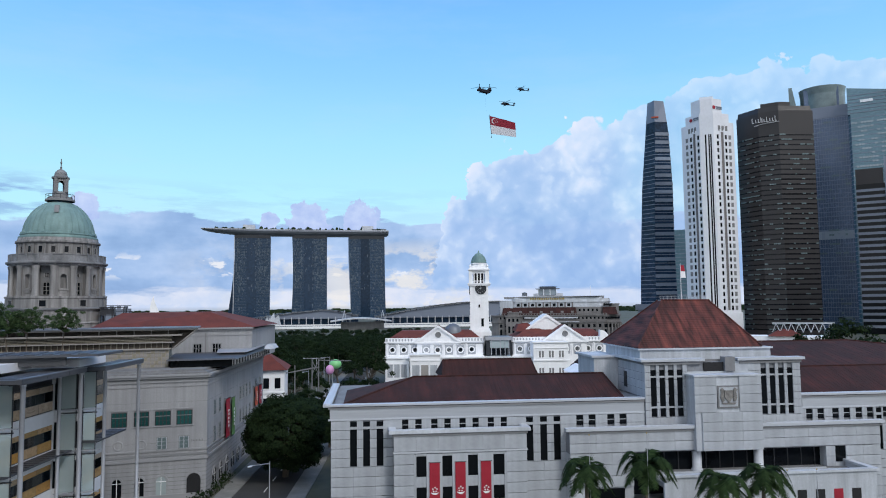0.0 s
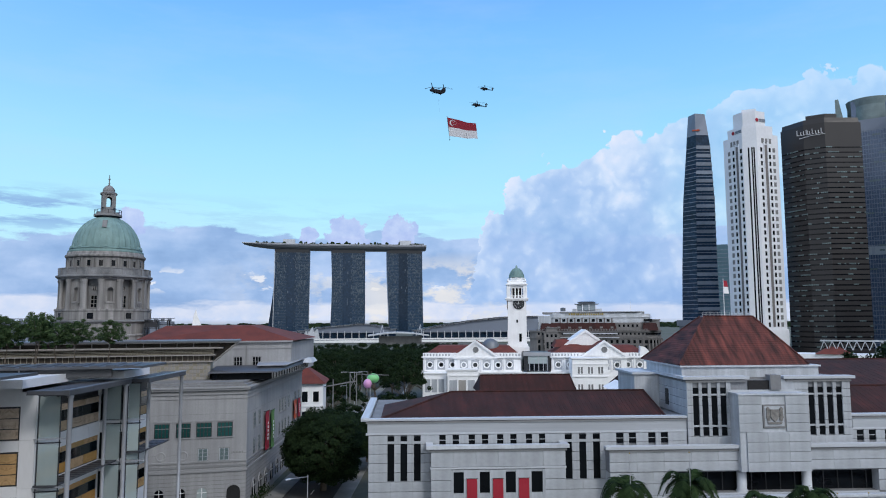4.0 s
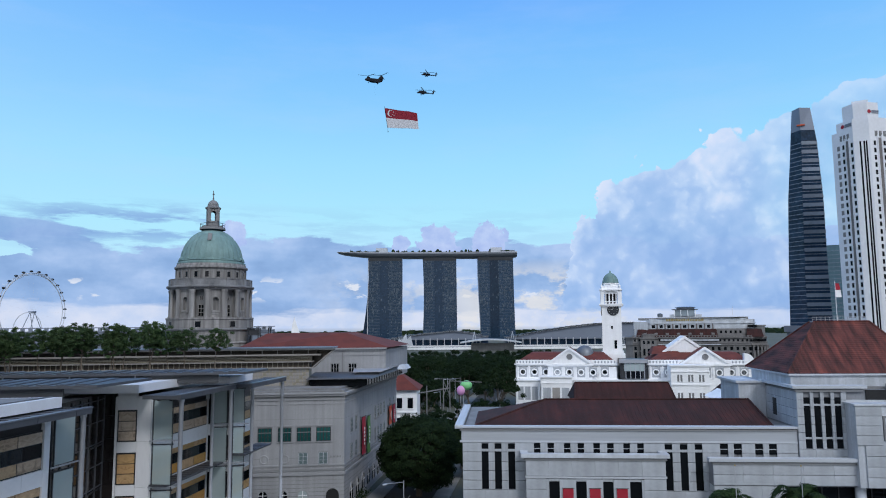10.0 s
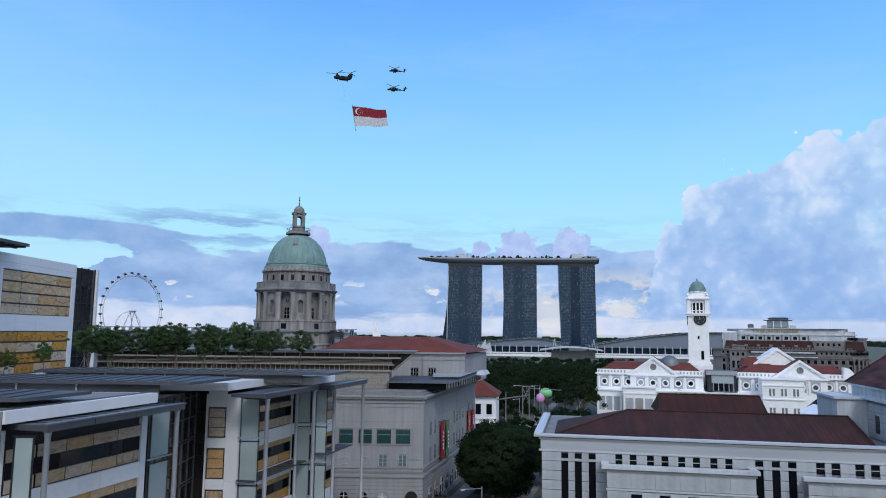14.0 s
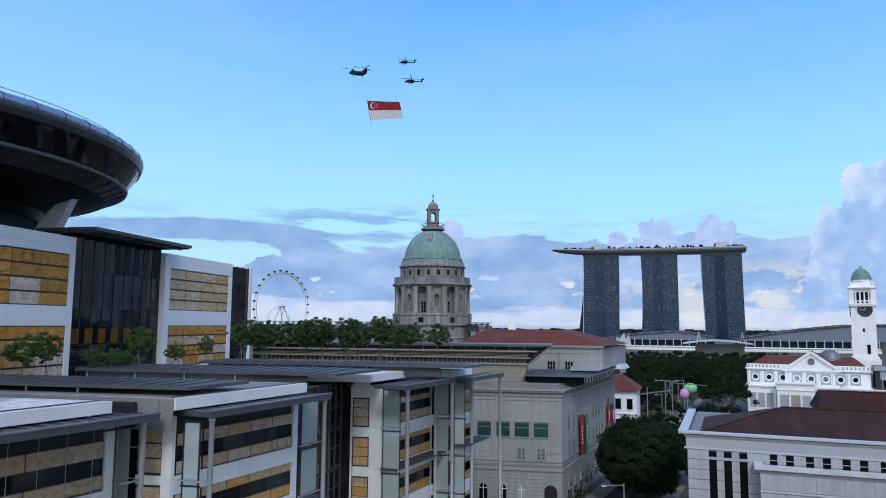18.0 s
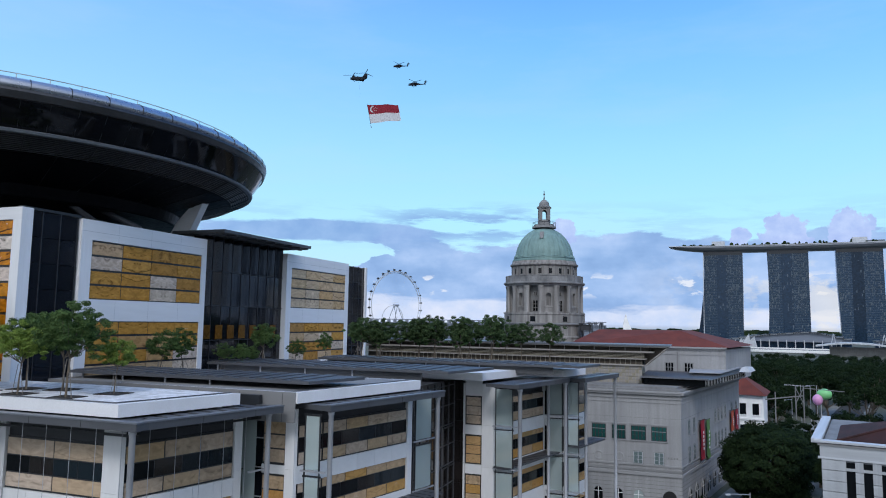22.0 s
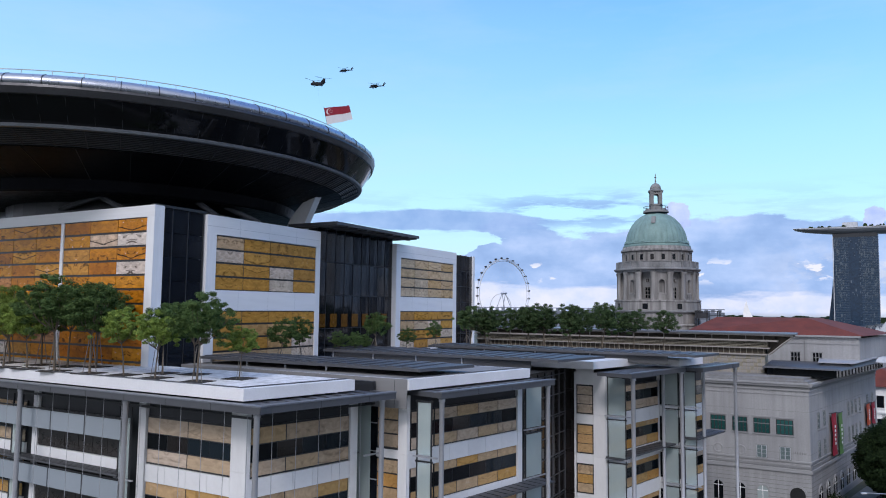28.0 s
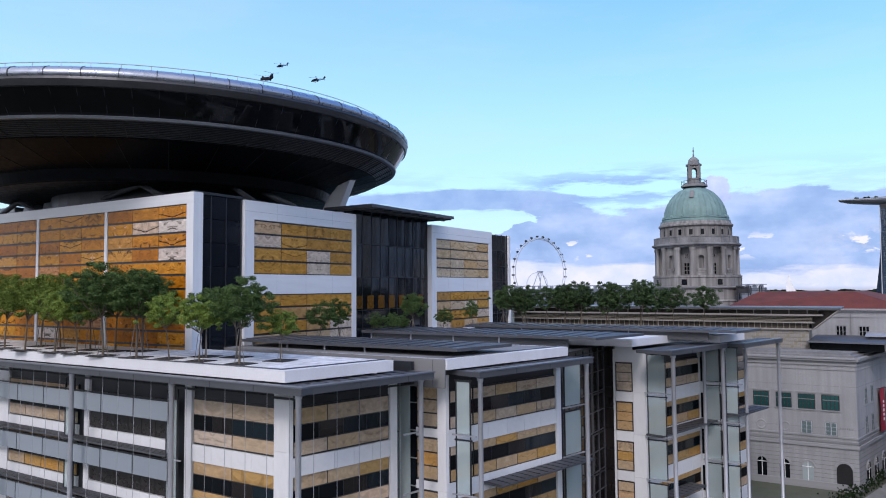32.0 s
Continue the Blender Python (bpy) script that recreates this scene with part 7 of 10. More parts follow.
for x0, x1, p0, p1, zt in ((0.3, 35.2, 11.0, 27.4, 21.4), (45.8, 80.0, 56.0, 72.6, 21.3)):
    fr = VF
    b = part("theatre_wall", Mesh(VF).box(x0, x1, 0.6, 26, 0, 15.6).box(p0 + 0.6, p1 - 0.6, -0.9, 0.7, 0, 15.6), "white_paint", vt, world=True)
    piece("cornice", "white_paint", b, fr, x0 - 0.5, x1 + 0.5, 0.0, 1.0, 15.2, 15.6)
    piece("parapet", "white_paint", b, fr, x0, x1, 0.4, 0.9, 15.6, 16.9)
    # dark strip paints the shadow under the frieze
    piece("frieze_shadow", "stone_dark", b, fr, x0, x1, 0.5, 0.62, 14.6, 14.75)
    piece("string_course", "white_paint", b, fr, x0 - 0.3, x1 + 0.3, -0.1, 1.0, 10.2, 10.6)
    pediment(p0, p1, 15.6, zt, -1.0, b)
    n = int((x1 - x0) / 4.1)
    for i in range(n):
        cx = x0 + 2.5 + i * 4.05
        y = -0.95 if p0 < cx < p1 else 0.55
        f2 = VF @ pose(0, y, 0)
        m = Mesh(f2 @ pose(cx, 0, 12.7, 90, 0, 0))
        m.lathe([(0.0, -0.04), (0.75, -0.04), (0.8, 0.12), (1.15, 0.12), (1.2, -0.05)], 18)
        part("wreath_window", m, "white_paint", b, world=True)
        m = Mesh(f2 @ pose(cx, 0, 12.7, 90, 0, 0))
        m.lathe([(0.0, 0.02), (0.72, 0.02), (0.72, -0.1)], 14)
        part("round_pane", m, "glass_dark", b, world=True)
        # recess shade painted as a flat grey plate
        piece("panel_recess", "parl", b, f2, cx - 1.4, cx + 1.4, -0.02, 0.02, 11.0, 14.4)
        piece("pilaster", "white_paint", b, f2, cx - 2.15, cx - 1.75, -0.3, 0.1, 10.6, 15.2)
        piece("arched_window", "lit_pane", b, f2, cx - 0.7, cx + 0.7, -0.03, 0.05, 5.0, 8.6)
        piece("arch_head", "white_paint", b, f2, cx - 1.0, cx + 1.0, -0.18, 0.1, 8.6, 8.9)
    # red roofs
    m = Mesh(VF)
    e = [(x0 + 0.6, 1.4, 16.4), (x1 - 0.6, 1.4, 16.4), (x1 - 0.6, 25, 16.4), (x0 + 0.6, 25, 16.4)]
    r = [(x0 + 5, 8.5, 19.2), (x1 - 4, 8.5, 19.2), (x1 - 4, 18, 19.2), (x0 + 5, 18, 19.2)]
    for i in range(4):
        m.quad(e[i], e[(i + 1) % 4], r[(i + 1) % 4], r[i])
    m.quad(*r)
    part("tiled_roof", m, "roof_orange", vt, world=True)
    m = Mesh(VF)
    c = (p0 + p1) / 2
    m.face((p0, 0, 15.7), (c, 0, zt - 0.2), (c, 14, zt - 0.2), (p0, 14, 15.7))
    m.face((c, 0, zt - 0.2), (p1, 0, 15.7), (p1, 14, 15.7), (c, 14, zt - 0.2))
    part("gable_roof", m, "roof_orange", vt, world=True)
# porches and the white annexe in front
for x0, x1, y, z1 in ((9.4, 20.0, -8, 11.6), (0.6, 9.0, -4.5, 10.2), (51.9, 63.8, -10, 15.6)):
    f2 = VF @ pose(0, y, 0)
    b = part("porch", Mesh(f2).box(x0, x1, 0, -y + 1, 0, z1), "white_paint", vt, world=True)
    piece("cornice", "white_paint", b, f2, x0 - 0.4, x1 + 0.4, -0.4, 0.5, z1 - 0.3, z1 + 0.1)
    piece("string_course", "white_paint", b, f2, x0 - 0.2, x1 + 0.2, -0.25, 0.2, z1 - 2.2, z1 - 1.9)
    if z1 > 12:
        piece("string_course", "white_paint", b, f2, x0 - 0.2, x1 + 0.2, -0.3, 0.2, 9.2, 9.6)
        for r in range(2):
            for i in range(3):
                for j in range(2):
                    x = x0 + 1.9 + i * 3.4 + j * 1.0
                    z = 10.4 if r else 4.6
                    piece("arched_window", "stone_dark", b, f2, x, x + 0.62, -0.03, 0.05, z, z + 2.2)
                    piece("arch_head", "white_paint", b, f2, x - 0.15, x + 0.77, -0.14, 0.05, z + 2.2, z + 2.45)
                    piece("window_sill", "white_paint", b, f2, x - 0.15, x + 0.77, -0.14, 0.05, z - 0.2, z)
    else:
        for i in range(3):
            x = x0 + 0.8 + i * (x1 - x0 - 1.2) / 3
            piece("door_panel", "stone_brown" if i == 1 and z1 > 11 else "parl", b, f2, x, x + (x1 - x0) / 4.2, -0.05, 0.05, 3.5, 8.0)
            piece("pilaster", "white_paint", b, f2, x - 0.5, x - 0.1, -0.3, 0.1, 3.0, z1 - 2.2)
part("low_wall", Mesh(VF).box(20.5, 53, -6, 2, 0, 10.2), "white_paint", vt, world=True)
piece("coping", "white_paint", vt, VF, 20.5, 53, -6.3, -5.7, 10.2, 10.6)
lk = part("glass_link", Mesh(VF).box(36.3, 45.2, -1.0, 12, 10.6, 17.0), "frame", vt, "grey metal and glass link between the white halls", world=True)
f2 = VF @ pose(0, -1, 0)
piece("link_glass", "glass_pale", lk, f2, 37.6, 44.2, -0.1, 0.05, 13.2, 15.8)
piece("link_glass", "glass_dark", lk, f2, 38.2, 43.6, -0.1, 0.05, 10.8, 13.0)
piece("link_beam", "steel", lk, f2, 36.0, 45.5, -0.6, 0.2, 15.9, 17.2)
for x in (38.0, 39.6, 41.2, 42.8, 44.2):
    piece("link_post", "steel", lk, f2, x, x + 0.22, -0.3, 0.0, 10.6, 15.9)
m = Mesh(VF)
m.extrude([(76.8, 15.6), (80.2, 15.6)] + [(77.0 + 3.2 * math.cos(a), 15.8 + 3.4 * math.sin(a)) for a in np.linspace(0, math.pi / 2, 8)], 0.2, 3.0)
part("scroll_end", m, "white_paint", vt, world=True)
m = Mesh(VF)
m.extrude([(51.5, 19.2), (67.0, 19.2), (59.2, 24.3)], 9.0, 9.6)
gb_wall = part("rear_gable", m, "white_paint", vt, world=True)
m = Mesh(VF)
m.extrude([(50.8, 19.0), (52.2, 19.0), (59.2, 23.9), (59.2, 24.9)], 8.6, 20.0)
m.extrude([(66.2, 19.0), (67.6, 19.0), (59.2, 24.9), (59.2, 23.9)], 8.6, 20.0)
part("raking_cornice", m, "white_paint", gb_wall, world=True)
m = Mesh(VF)
m.face((47.5, 7.5, 18.6), (58.8, 7.5, 18.6), (52.0, 12.0, 21.6), (49.0, 12.0, 21.2))
m.face((47.5, 7.5, 18.6), (49.0, 12.0, 21.2), (49.0, 20.0, 21.2), (47.5, 20.0, 18.6))
part("tiled_roof", m, "roof_orange", vt, world=True)
for x0, x1, zb in ((45.8, 56.0, 16.9), (72.6, 79.5, 16.9), (0.3, 11.0, 16.9), (27.4, 35.2, 16.9)):
    for i in range(int((x1 - x0) / 1.1)):
        piece("baluster", "parl", vt, VF, x0 + 0.3 + i * 1.1, x0 + 0.8 + i * 1.1, 0.36, 0.4, 15.75, 16.6)
m = Mesh(VF)
m.smooth = True
m.lathe([(3.3, 17.5), (3.2, 19.2), (2.4, 20.8), (1.0, 21.6), (0.0, 21.8)], 24, cx=24.5, cy=9)
part("roof_cupola", m, "grey_roof", vt, world=True)

tower = thing("clock_tower", 89.5, 255, 0, -19.2, "white clock tower with a green copper cupola", "tower")
body = part("shaft", Mesh().prism([(-3.6, -3.6), (3.6, -3.6), (3.6, 3.6), (-3.6, 3.6)], 0, 36.3, [(-3.45, -3.45), (3.45, -3.45), (3.45, 3.45), (-3.45, 3.45)]), "white_paint", tower)
TF = pose(89.5, 255, 0, 0, 0, -19.2)
part("base", Mesh().box(-4.4, 4.4, -4.4, 4.4, 0, 18.5).box(-3.95, 3.95, -3.95, 3.95, 18.5, 19.4), "white_paint", tower)
part("balcony", Mesh().box(-4.3, 4.3, -4.3, 4.3, 36.2, 36.7).box(-4.1, 4.1, -4.1, 4.1, 35.7, 36.2), "white_paint", tower)
for s in (-1, 1):
    for q in (-1, 1):
        part("corner_pier", Mesh().box(s * 3.0 - 0.6, s * 3.0 + 0.6, q * 3.0 - 0.6, q * 3.0 + 0.6, 36.7, 41.2).box(s * 3.55 - 0.3, s * 3.55 + 0.3, q * 3.0 - 0.3, q * 3.0 + 0.3, 36.7, 41.0), "white_paint", tower)
        m = Mesh(pose(s * 3.2, q * 3.2, 0))
        m.lathe([(0.0, 42.2), (0.45, 42.2), (0.3, 42.6), (0.5, 43.0), (0.25, 43.5), (0.0, 43.9)], 10)
        part("urn", m, "white_paint", tower)
# black block paints the belfry's inner shade
part("belfry_core", Mesh().box(-2.2, 2.2, -2.2, 2.2, 36.7, 41.2), "void_shade", tower)
for rz in (0, 90):
    for x in (-1.85, -0.62, 0.62, 1.85):
        m = Mesh(pose(0, 0, 0, 0, 0, rz))
        m.lathe([(0.32, 36.7), (0.32, 37.0), (0.23, 37.1), (0.2, 40.0), (0.34, 40.2), (0.34, 40.4)], 10, cx=x, cy=-2.75)
        part("belfry_column", m, "white_paint", tower)
    part("belfry_lintel", Mesh(pose(0, 0, 0, 0, 0, rz)).box(-2.45, 2.45, -3.1, -2.3, 40.4, 41.2), "white_paint", tower)
    part("belfry_rail", Mesh(pose(0, 0, 0, 0, 0, rz)).box(-2.4, 2.4, -3.05, -2.85, 37.3, 37.6), "white_paint", tower)
part("belfry_cornice", Mesh().box(-3.7, 3.7, -3.7, 3.7, 41.2, 41.6).box(-4.05, 4.05, -4.05, 4.05, 41.6, 41.95).box(-3.75, 3.75, -3.75, 3.75, 41.95, 42.2).box(-2.9, 2.9, -2.9, 2.9, 42.2, 43.2), "white_paint", tower)
m = Mesh()
m.lathe([(2.9, 42.9), (2.9, 43.8), (3.15, 44.0), (3.15, 44.25), (2.9, 44.4)], 8)
part("octagon", m, "white_paint", tower)
m = Mesh()
m.smooth = True
m.lathe([(2.95, 44.4), (2.8, 45.4), (2.2, 46.8), (1.2, 47.9), (0.4, 48.3), (0.3, 48.8), (0.0, 49.3)], 16)
part("cupola", m, "copper", tower)
for i in range(16):
    m = Mesh(pose(0, 0, 0, 0, 0, 22.5 * i))
    for (r0, z0), (r1, z1) in zip(((2.97, 44.4), (2.82, 45.4), (2.22, 46.8)), ((2.82, 45.4), (2.22, 46.8), (1.22, 47.9))):
        m.tube((r0, 0, z0), (r1, 0, z1), 0.06, seg=4)
    part("cupola_rib", m, "copper", tower)
for rz in (0, -90):
    m = Mesh(pose(0, 0, 0, 0, 0, rz) @ pose(0.6 if rz == 0 else -0.4, -3.5, 34.5, 90, 0, 0))
    m.lathe([(0.0, 0.14), (1.75, 0.14), (1.8, 0.26), (2.1, 0.26), (2.15, -0.1)], 28)
    clock = part("clock_face", m, "frame", tower)
    m = Mesh(pose(0, 0, 0, 0, 0, rz) @ pose(0.6 if rz == 0 else -0.4, -3.5, 34.5, 90, 0, 0))
    for i in range(12):
        a = math.pi * i / 6
        m.box(1.4 * math.cos(a) - 0.07, 1.4 * math.cos(a) + 0.07, 1.4 * math.sin(a) - 0.07, 1.4 * math.sin(a) + 0.07, 0.14, 0.18)
    m.box(-0.05, 0.05, -0.1, 0.95, 0.15, 0.2)
    m.box(-0.7, 0.1, -0.05, 0.05, 0.15, 0.2)
    part("clock_marks", m, "white_paint", clock)
piece("slit_window", "glass_dark", body, TF @ pose(0, -3.5, 0), -0.3, 0.3, -0.1, 0.05, 27.5, 28.6)
piece("arched_window", "glass_dark", body, TF @ pose(0, -3.55, 0), 0.7, 1.6, -0.1, 0.05, 20.4, 23.4)
piece("window_frame", "white_paint", body, TF @ pose(0, -3.55, 0), 0.4, 1.9, -0.2, -0.06, 23.4, 23.8)

# ---- colonnaded hotel by the river ----
hotel = thing("riverside_hotel", 196.6, 521, 0, -25, "broad grey stone hotel with terraces and red roofs", "building")
FF = pose(196.6, 521, 0, 0, 0, -25)
ends = [(-3.6, 4), (2, 0), (84, 0), (92, 5), (96, 14), (96, 60), (-3.6, 60)]
hb = part("lower_wall", Mesh().prism(ends, 0, 19.0), "hotel_stone", hotel)
part("ledge", Mesh().prism([(x * 1.01 - 0.5, y - 0.8) for x, y in ends], 13.6, 14.5), "hotel_stone", hotel)
part("eaves_moulding", Mesh().prism([(x * 1.01 - 0.5, y - 1.0) for x, y in ends], 18.8, 19.6), "hotel_stone", hotel)
m = Mesh()
for x0, x1 in ((4.5, 62.5), (81.5, 93.0)):
    m.prism([(x0, -0.2), (x1, -0.2), (x1, 12), (x0, 12)], 19.6, 25.3, [(x0 + 1, 5), (x1 - 1, 5), (x1 - 1, 10), (x0 + 1, 10)])
part("red_roof", m, "roof_maroon", hotel)
up = part("upper_wall", Mesh().prism([(3, 7), (10, 5), (80, 5), (88, 9), (90, 20), (90, 55), (3, 55)], 19, 25.6), "hotel_stone", hotel)
part("white_storey", Mesh().prism([(12, 7), (15, 5), (80, 5), (87, 9), (89, 20), (89, 55), (12, 55)], 25.6, 32.2), "parl_trim", hotel)
part("storey_ledge", Mesh().prism([(11, 6.4), (15, 4.4), (80.5, 4.4), (87.8, 8.4), (90, 20), (90, 55), (11, 55)], 29.4, 29.9), "parl_trim", hotel)
part("top_roof", Mesh().prism([(6, 9), (80, 8.5), (84, 12), (84, 50), (6, 50)], 32.2, 33.8), "stone_dark", hotel)
part("corner_block", Mesh().prism([(3, 6), (13, 4.5), (13, 20), (3, 20)], 19, 31), "parl", hotel)
part("rear_turret", Mesh().prism([(88, 12), (95, 12), (95, 24), (88, 24)], 19, 27).box(87.5, 95.6, 11.5, 24, 27, 28), "stone_dark", hotel)
for z, y0, n in ((14.5, -1.2, 40), (19.6, -1.4, 40)):
    piece("balustrade_rail", "hotel_stone", hotel, FF, 2.0, 85.0, y0, y0 + 0.4, z + 0.9, z + 1.2)
    for i in range(n):
        piece("baluster", "hotel_stone", hotel, FF, 2.2 + i * 2.1, 2.9 + i * 2.1, y0 + 0.05, y0 + 0.35, z, z + 0.9)
for i in range(22):
    a = radians(-80 + 7.5 * i)
    if -80 + 7.5 * i > 62:
        break
    for z, hh in ((22.2, 1.9), (26.4, 1.8), (16.4, 1.5), (10.0, 2.4)):
        fr = FF @ pose(82 + (13.4 if z < 20 else 7.4) * math.cos(a), 15 + (15.4 if z < 20 else 11.0) * math.sin(a), 0, 0, 0, math.degrees(a) + 90)
        piece("window", "glass_dark", hotel, fr, -0.6, 0.6, -0.5, 0.3, z, z + hh)
part("white_ledge", Mesh().box(22, 63, -1.6, 0.2, 16.9, 17.8).box(20, 64, -1.8, 0.2, 13.9, 14.5), "parl_trim", hotel)
pb = part("projecting_bay", Mesh().box(8, 19.5, -3.5, 1, 0, 18.2).box(7.4, 20.1, -4.1, 1, 18.2, 19.0).box(9.5, 18, -2.8, 1, 19, 21.4).box(9.0, 18.5, -3.3, 1, 21.4, 22.0), "hotel_stone", hotel)
for i in range(3):
    piece("window", "glass_dark", pb, FF @ pose(0, -3.5, 0), 9.6 + i * 3.2, 11.2 + i * 3.2, -0.12, 0.1, 14.6, 16.8)
    piece("window", "glass_dark", pb, FF @ pose(0, -3.5, 0), 9.6 + i * 3.2, 11.2 + i * 3.2, -0.12, 0.1, 6.0, 11.0)
part("roof_parapet", Mesh().box(14, 82, 5.2, 5.6, 32.2, 33.1), "parl_trim", hotel)
part("terrace_canopy", Mesh().prism([(20, 3.6), (78, 3.6), (84, 7.6), (84, 9), (20, 6)], 33.8, 34.2), "parl_trim", hotel)
part("lighthouse_box", Mesh().box(33, 47, 12, 26, 35.2, 39.8), "lit_pane", hotel)
part("lighthouse_roof", Mesh().prism([(31.5, 11), (49, 11), (49, 27), (31.5, 27)], 39.8, 40.3, [(30.5, 10), (50, 10), (50, 28), (30.5, 28)]).box(34, 47, 13, 25, 40.3, 41.6).prism([(33, 12), (48, 12), (48, 26), (33, 26)], 41.6, 42.2, [(36, 14), (45, 14), (45, 24), (36, 24)]), "grey_roof", hotel)
for x in (32.5, 37, 42, 47.3):
    piece("lighthouse_post", "white_paint", hotel, FF, x, x + 0.5, 10.6, 11.2, 34.0, 39.8)
part("lighthouse_wing", Mesh().box(29, 52, 13, 26, 33.8, 36.4), "parl_trim", hotel)
part("flag_mast", Mesh().tube((73.5, 10, 35), (73.5, 10, 42), 0.15), "white_paint", hotel)
m = Mesh()
random.seed(5)
x = 26.5
while x < 52:
    w = random.uniform(0.7, 1.6)
    m.box(x, x + w, 4.6, 5.0, 31.4, 32.7 + random.uniform(-0.2, 0.4))
    x += w + 0.5
part("roof_writing", m, "gold", hotel, "gilt roof lettering too small to read", kind="stuff")
for z, h, n0, n1, y, par, step in ((26.2, 2.2, 16, 60, 4.9, up, 5.6), (22.2, 1.9, 64, 79, 4.9, up, 3.3), (16.4, 1.5, 3, 84, -0.1, hb, 3.0), (10.0, 2.4, 3, 84, -0.1, hb, 4.2), (4.0, 4.5, 3, 84, -0.1, hb, 4.2)):
    x = n0
    while x < n1:
        piece("window", "glass_dark", par, FF @ pose(0, y, 0), x, x + step * 0.42, -0.12, 0.1, z, z + h)
        if h > 2:
            piece("pilaster", "hotel_stone", par, FF @ pose(0, y, 0), x + step * 0.62, x + step * 0.8, -0.5, 0.1, z - 0.8, z + h + 0.9)
        x += step
for i in range(7):
    x = 10 + i * 8
    part("dormer", Mesh().box(x, x + 2.2, 0.9, 4, 21.2, 22.6), "hotel_stone", hotel)
for i in range(7):
    m = Mesh()
    a = radians(-90 + 15 * i)
    m.lathe([(0.8, 1), (0.7, 12.5), (1.0, 13.4)], 12, cx=86 + 10.3 * math.sin(radians(15 * i)), cy=11 - 10.3 * math.cos(radians(15 * i)))
    part("giant_column", m, "hotel_stone", hotel)
part("glass_drum", Mesh().lathe([(2.0, 34.5), (2.0, 37.0), (0.0, 37.6)], 16, cx=22, cy=14), "grey_roof", hotel)

# ---- business district ----
def tower_thing(name, az, dist, label, turn=0.0):
    a = radians(az)
    x, y = -dist * math.sin(a), dist * math.cos(a)
    return thing(name, x, y, 0, az + turn, label, "skyscraper"), pose(x, y, 0, 0, 0, az + turn)


def grown(poly, d):
    cx, cy = sum(p[0] for p in poly) / len(poly), sum(p[1] for p in poly) / len(poly)
    out = []
    for x, y in poly:
        r = math.hypot(x - cx, y - cy)
        out.append((x + (x - cx) / r * d, y + (y - cy) / r * d))
    return out


def face_panes(root, poly, i, z0, z1, rows, cols, fill, mat, name, size=(0.7, 0.45), out=0.12, skip=0.0, seed=1):
    """Panes on one side of a tower, joined; too many and too far to part."""
    rnd = random.Random(seed)
    (ax, ay), (bx, by) = poly[i], poly[(i + 1) % len(poly)]
    ln = math.hypot(bx - ax, by - ay)
    fr = pose(ax, ay, 0, 0, 0, math.degrees(math.atan2(by - ay, bx - ax)))
    m = Mesh(fr)
    w, h = ln / cols, (z1 - z0) / rows
    for r in range(rows):
        run = 0
        for c in range(cols):
            if run > 0:
                run -= 1
            elif rnd.random() > fill:
                continue
            elif skip:
                run = rnd.randint(0, 3)
            m.box(c * w + w * (1 - size[0]) / 2, c * w + w * (1 + size[0]) / 2, -out, 0.05, z0 + r * h + h * (1 - size[1]) / 2, z0 + r * h + h * (1 + size[1]) / 2)
    part(name, m, mat, root, kind="stuff")


# slim tapering tower
sk, _ = tower_thing("slim_tower", -33.4, 640, "slim curved office tower banded in grey and blue glass")
LV = [(0, -16.2, 15.6), (26, -15.6, 15.2), (70, -14.2, 14.2), (130, -11.4, 14.4), (178, -7.0, 12.4), (206, -4.4, 9.0)]


def slim_poly(z, g=0.0):
    for (z0, l0, r0), (z1, l1, r1) in zip(LV, LV[1:]):
        if z <= z1:
            f = (z - z0) / (z1 - z0)
            l, r = l0 + (l1 - l0) * f, r0 + (r1 - r0) * f
            break
    w = r - l
    p = [(l, 8), (l + 0.42 * w, 0), (r, 5), (r - 1, 26), (l + 1, 26)]
    return grown(p, g)


def slim_front(z):
    """The banded facet alone, standing a little proud of the glass."""
    p = slim_poly(z)
    return [(p[1][0] + 0.1, p[1][1] - 0.3), (p[2][0] + 0.25, p[2][1] - 0.3), (p[3][0] + 0.25, p[3][1]), (p[1][0] + 0.1, 24)]


for i in range(24):
    z = 7.35 * i + 1.5
    part("window_band", Mesh().prism(slim_poly(z), z, z + 7.35, slim_poly(z + 7.35)), "glass_blue", sk)
    part("spandrel_band", Mesh().prism(slim_front(z + 4.1), z + 4.1, z + 7.1, slim_front(z + 7.1)), "slim_band", sk)
    for dz in (1.8, 5.4):
        part("sill_band", Mesh().prism(slim_poly(z + dz, 0.1), z + dz, z + dz + 0.5, slim_poly(z + dz + 0.5, 0.1)), "tower_grey", sk)
part("blue_storey", Mesh().prism(slim_poly(178, 0.1), 178, 187, slim_poly(187, 0.1)), "glass_blue", sk)
part("crown", Mesh().prism(slim_poly(187, 0.2), 187, 206, slim_poly(205.9, 0.2)), "tower_grey", sk)
part("crown_sign", Mesh().box(-1.5, 4.5, -0.6, 1.0, 190.5, 191.6), "orange_cloth", sk)
part("podium", Mesh().box(-18, 24, -4, 30, 0, 22).box(-20, -4, -6, 4, 22, 27), "tower_grey", sk)

# white tower
bk, _ = tower_thing("white_bank_tower", -37.35, 578, "white ribbed bank tower with dark window strips and a stepped crown")
BP = [(-19.4, 13.0), (-17.0, 10.5), (-5.6, 0.0), (4.6, 0.0), (17.5, 11.0), (19.4, 13.5), (19.4, 30.0), (-19.4, 30.0)]
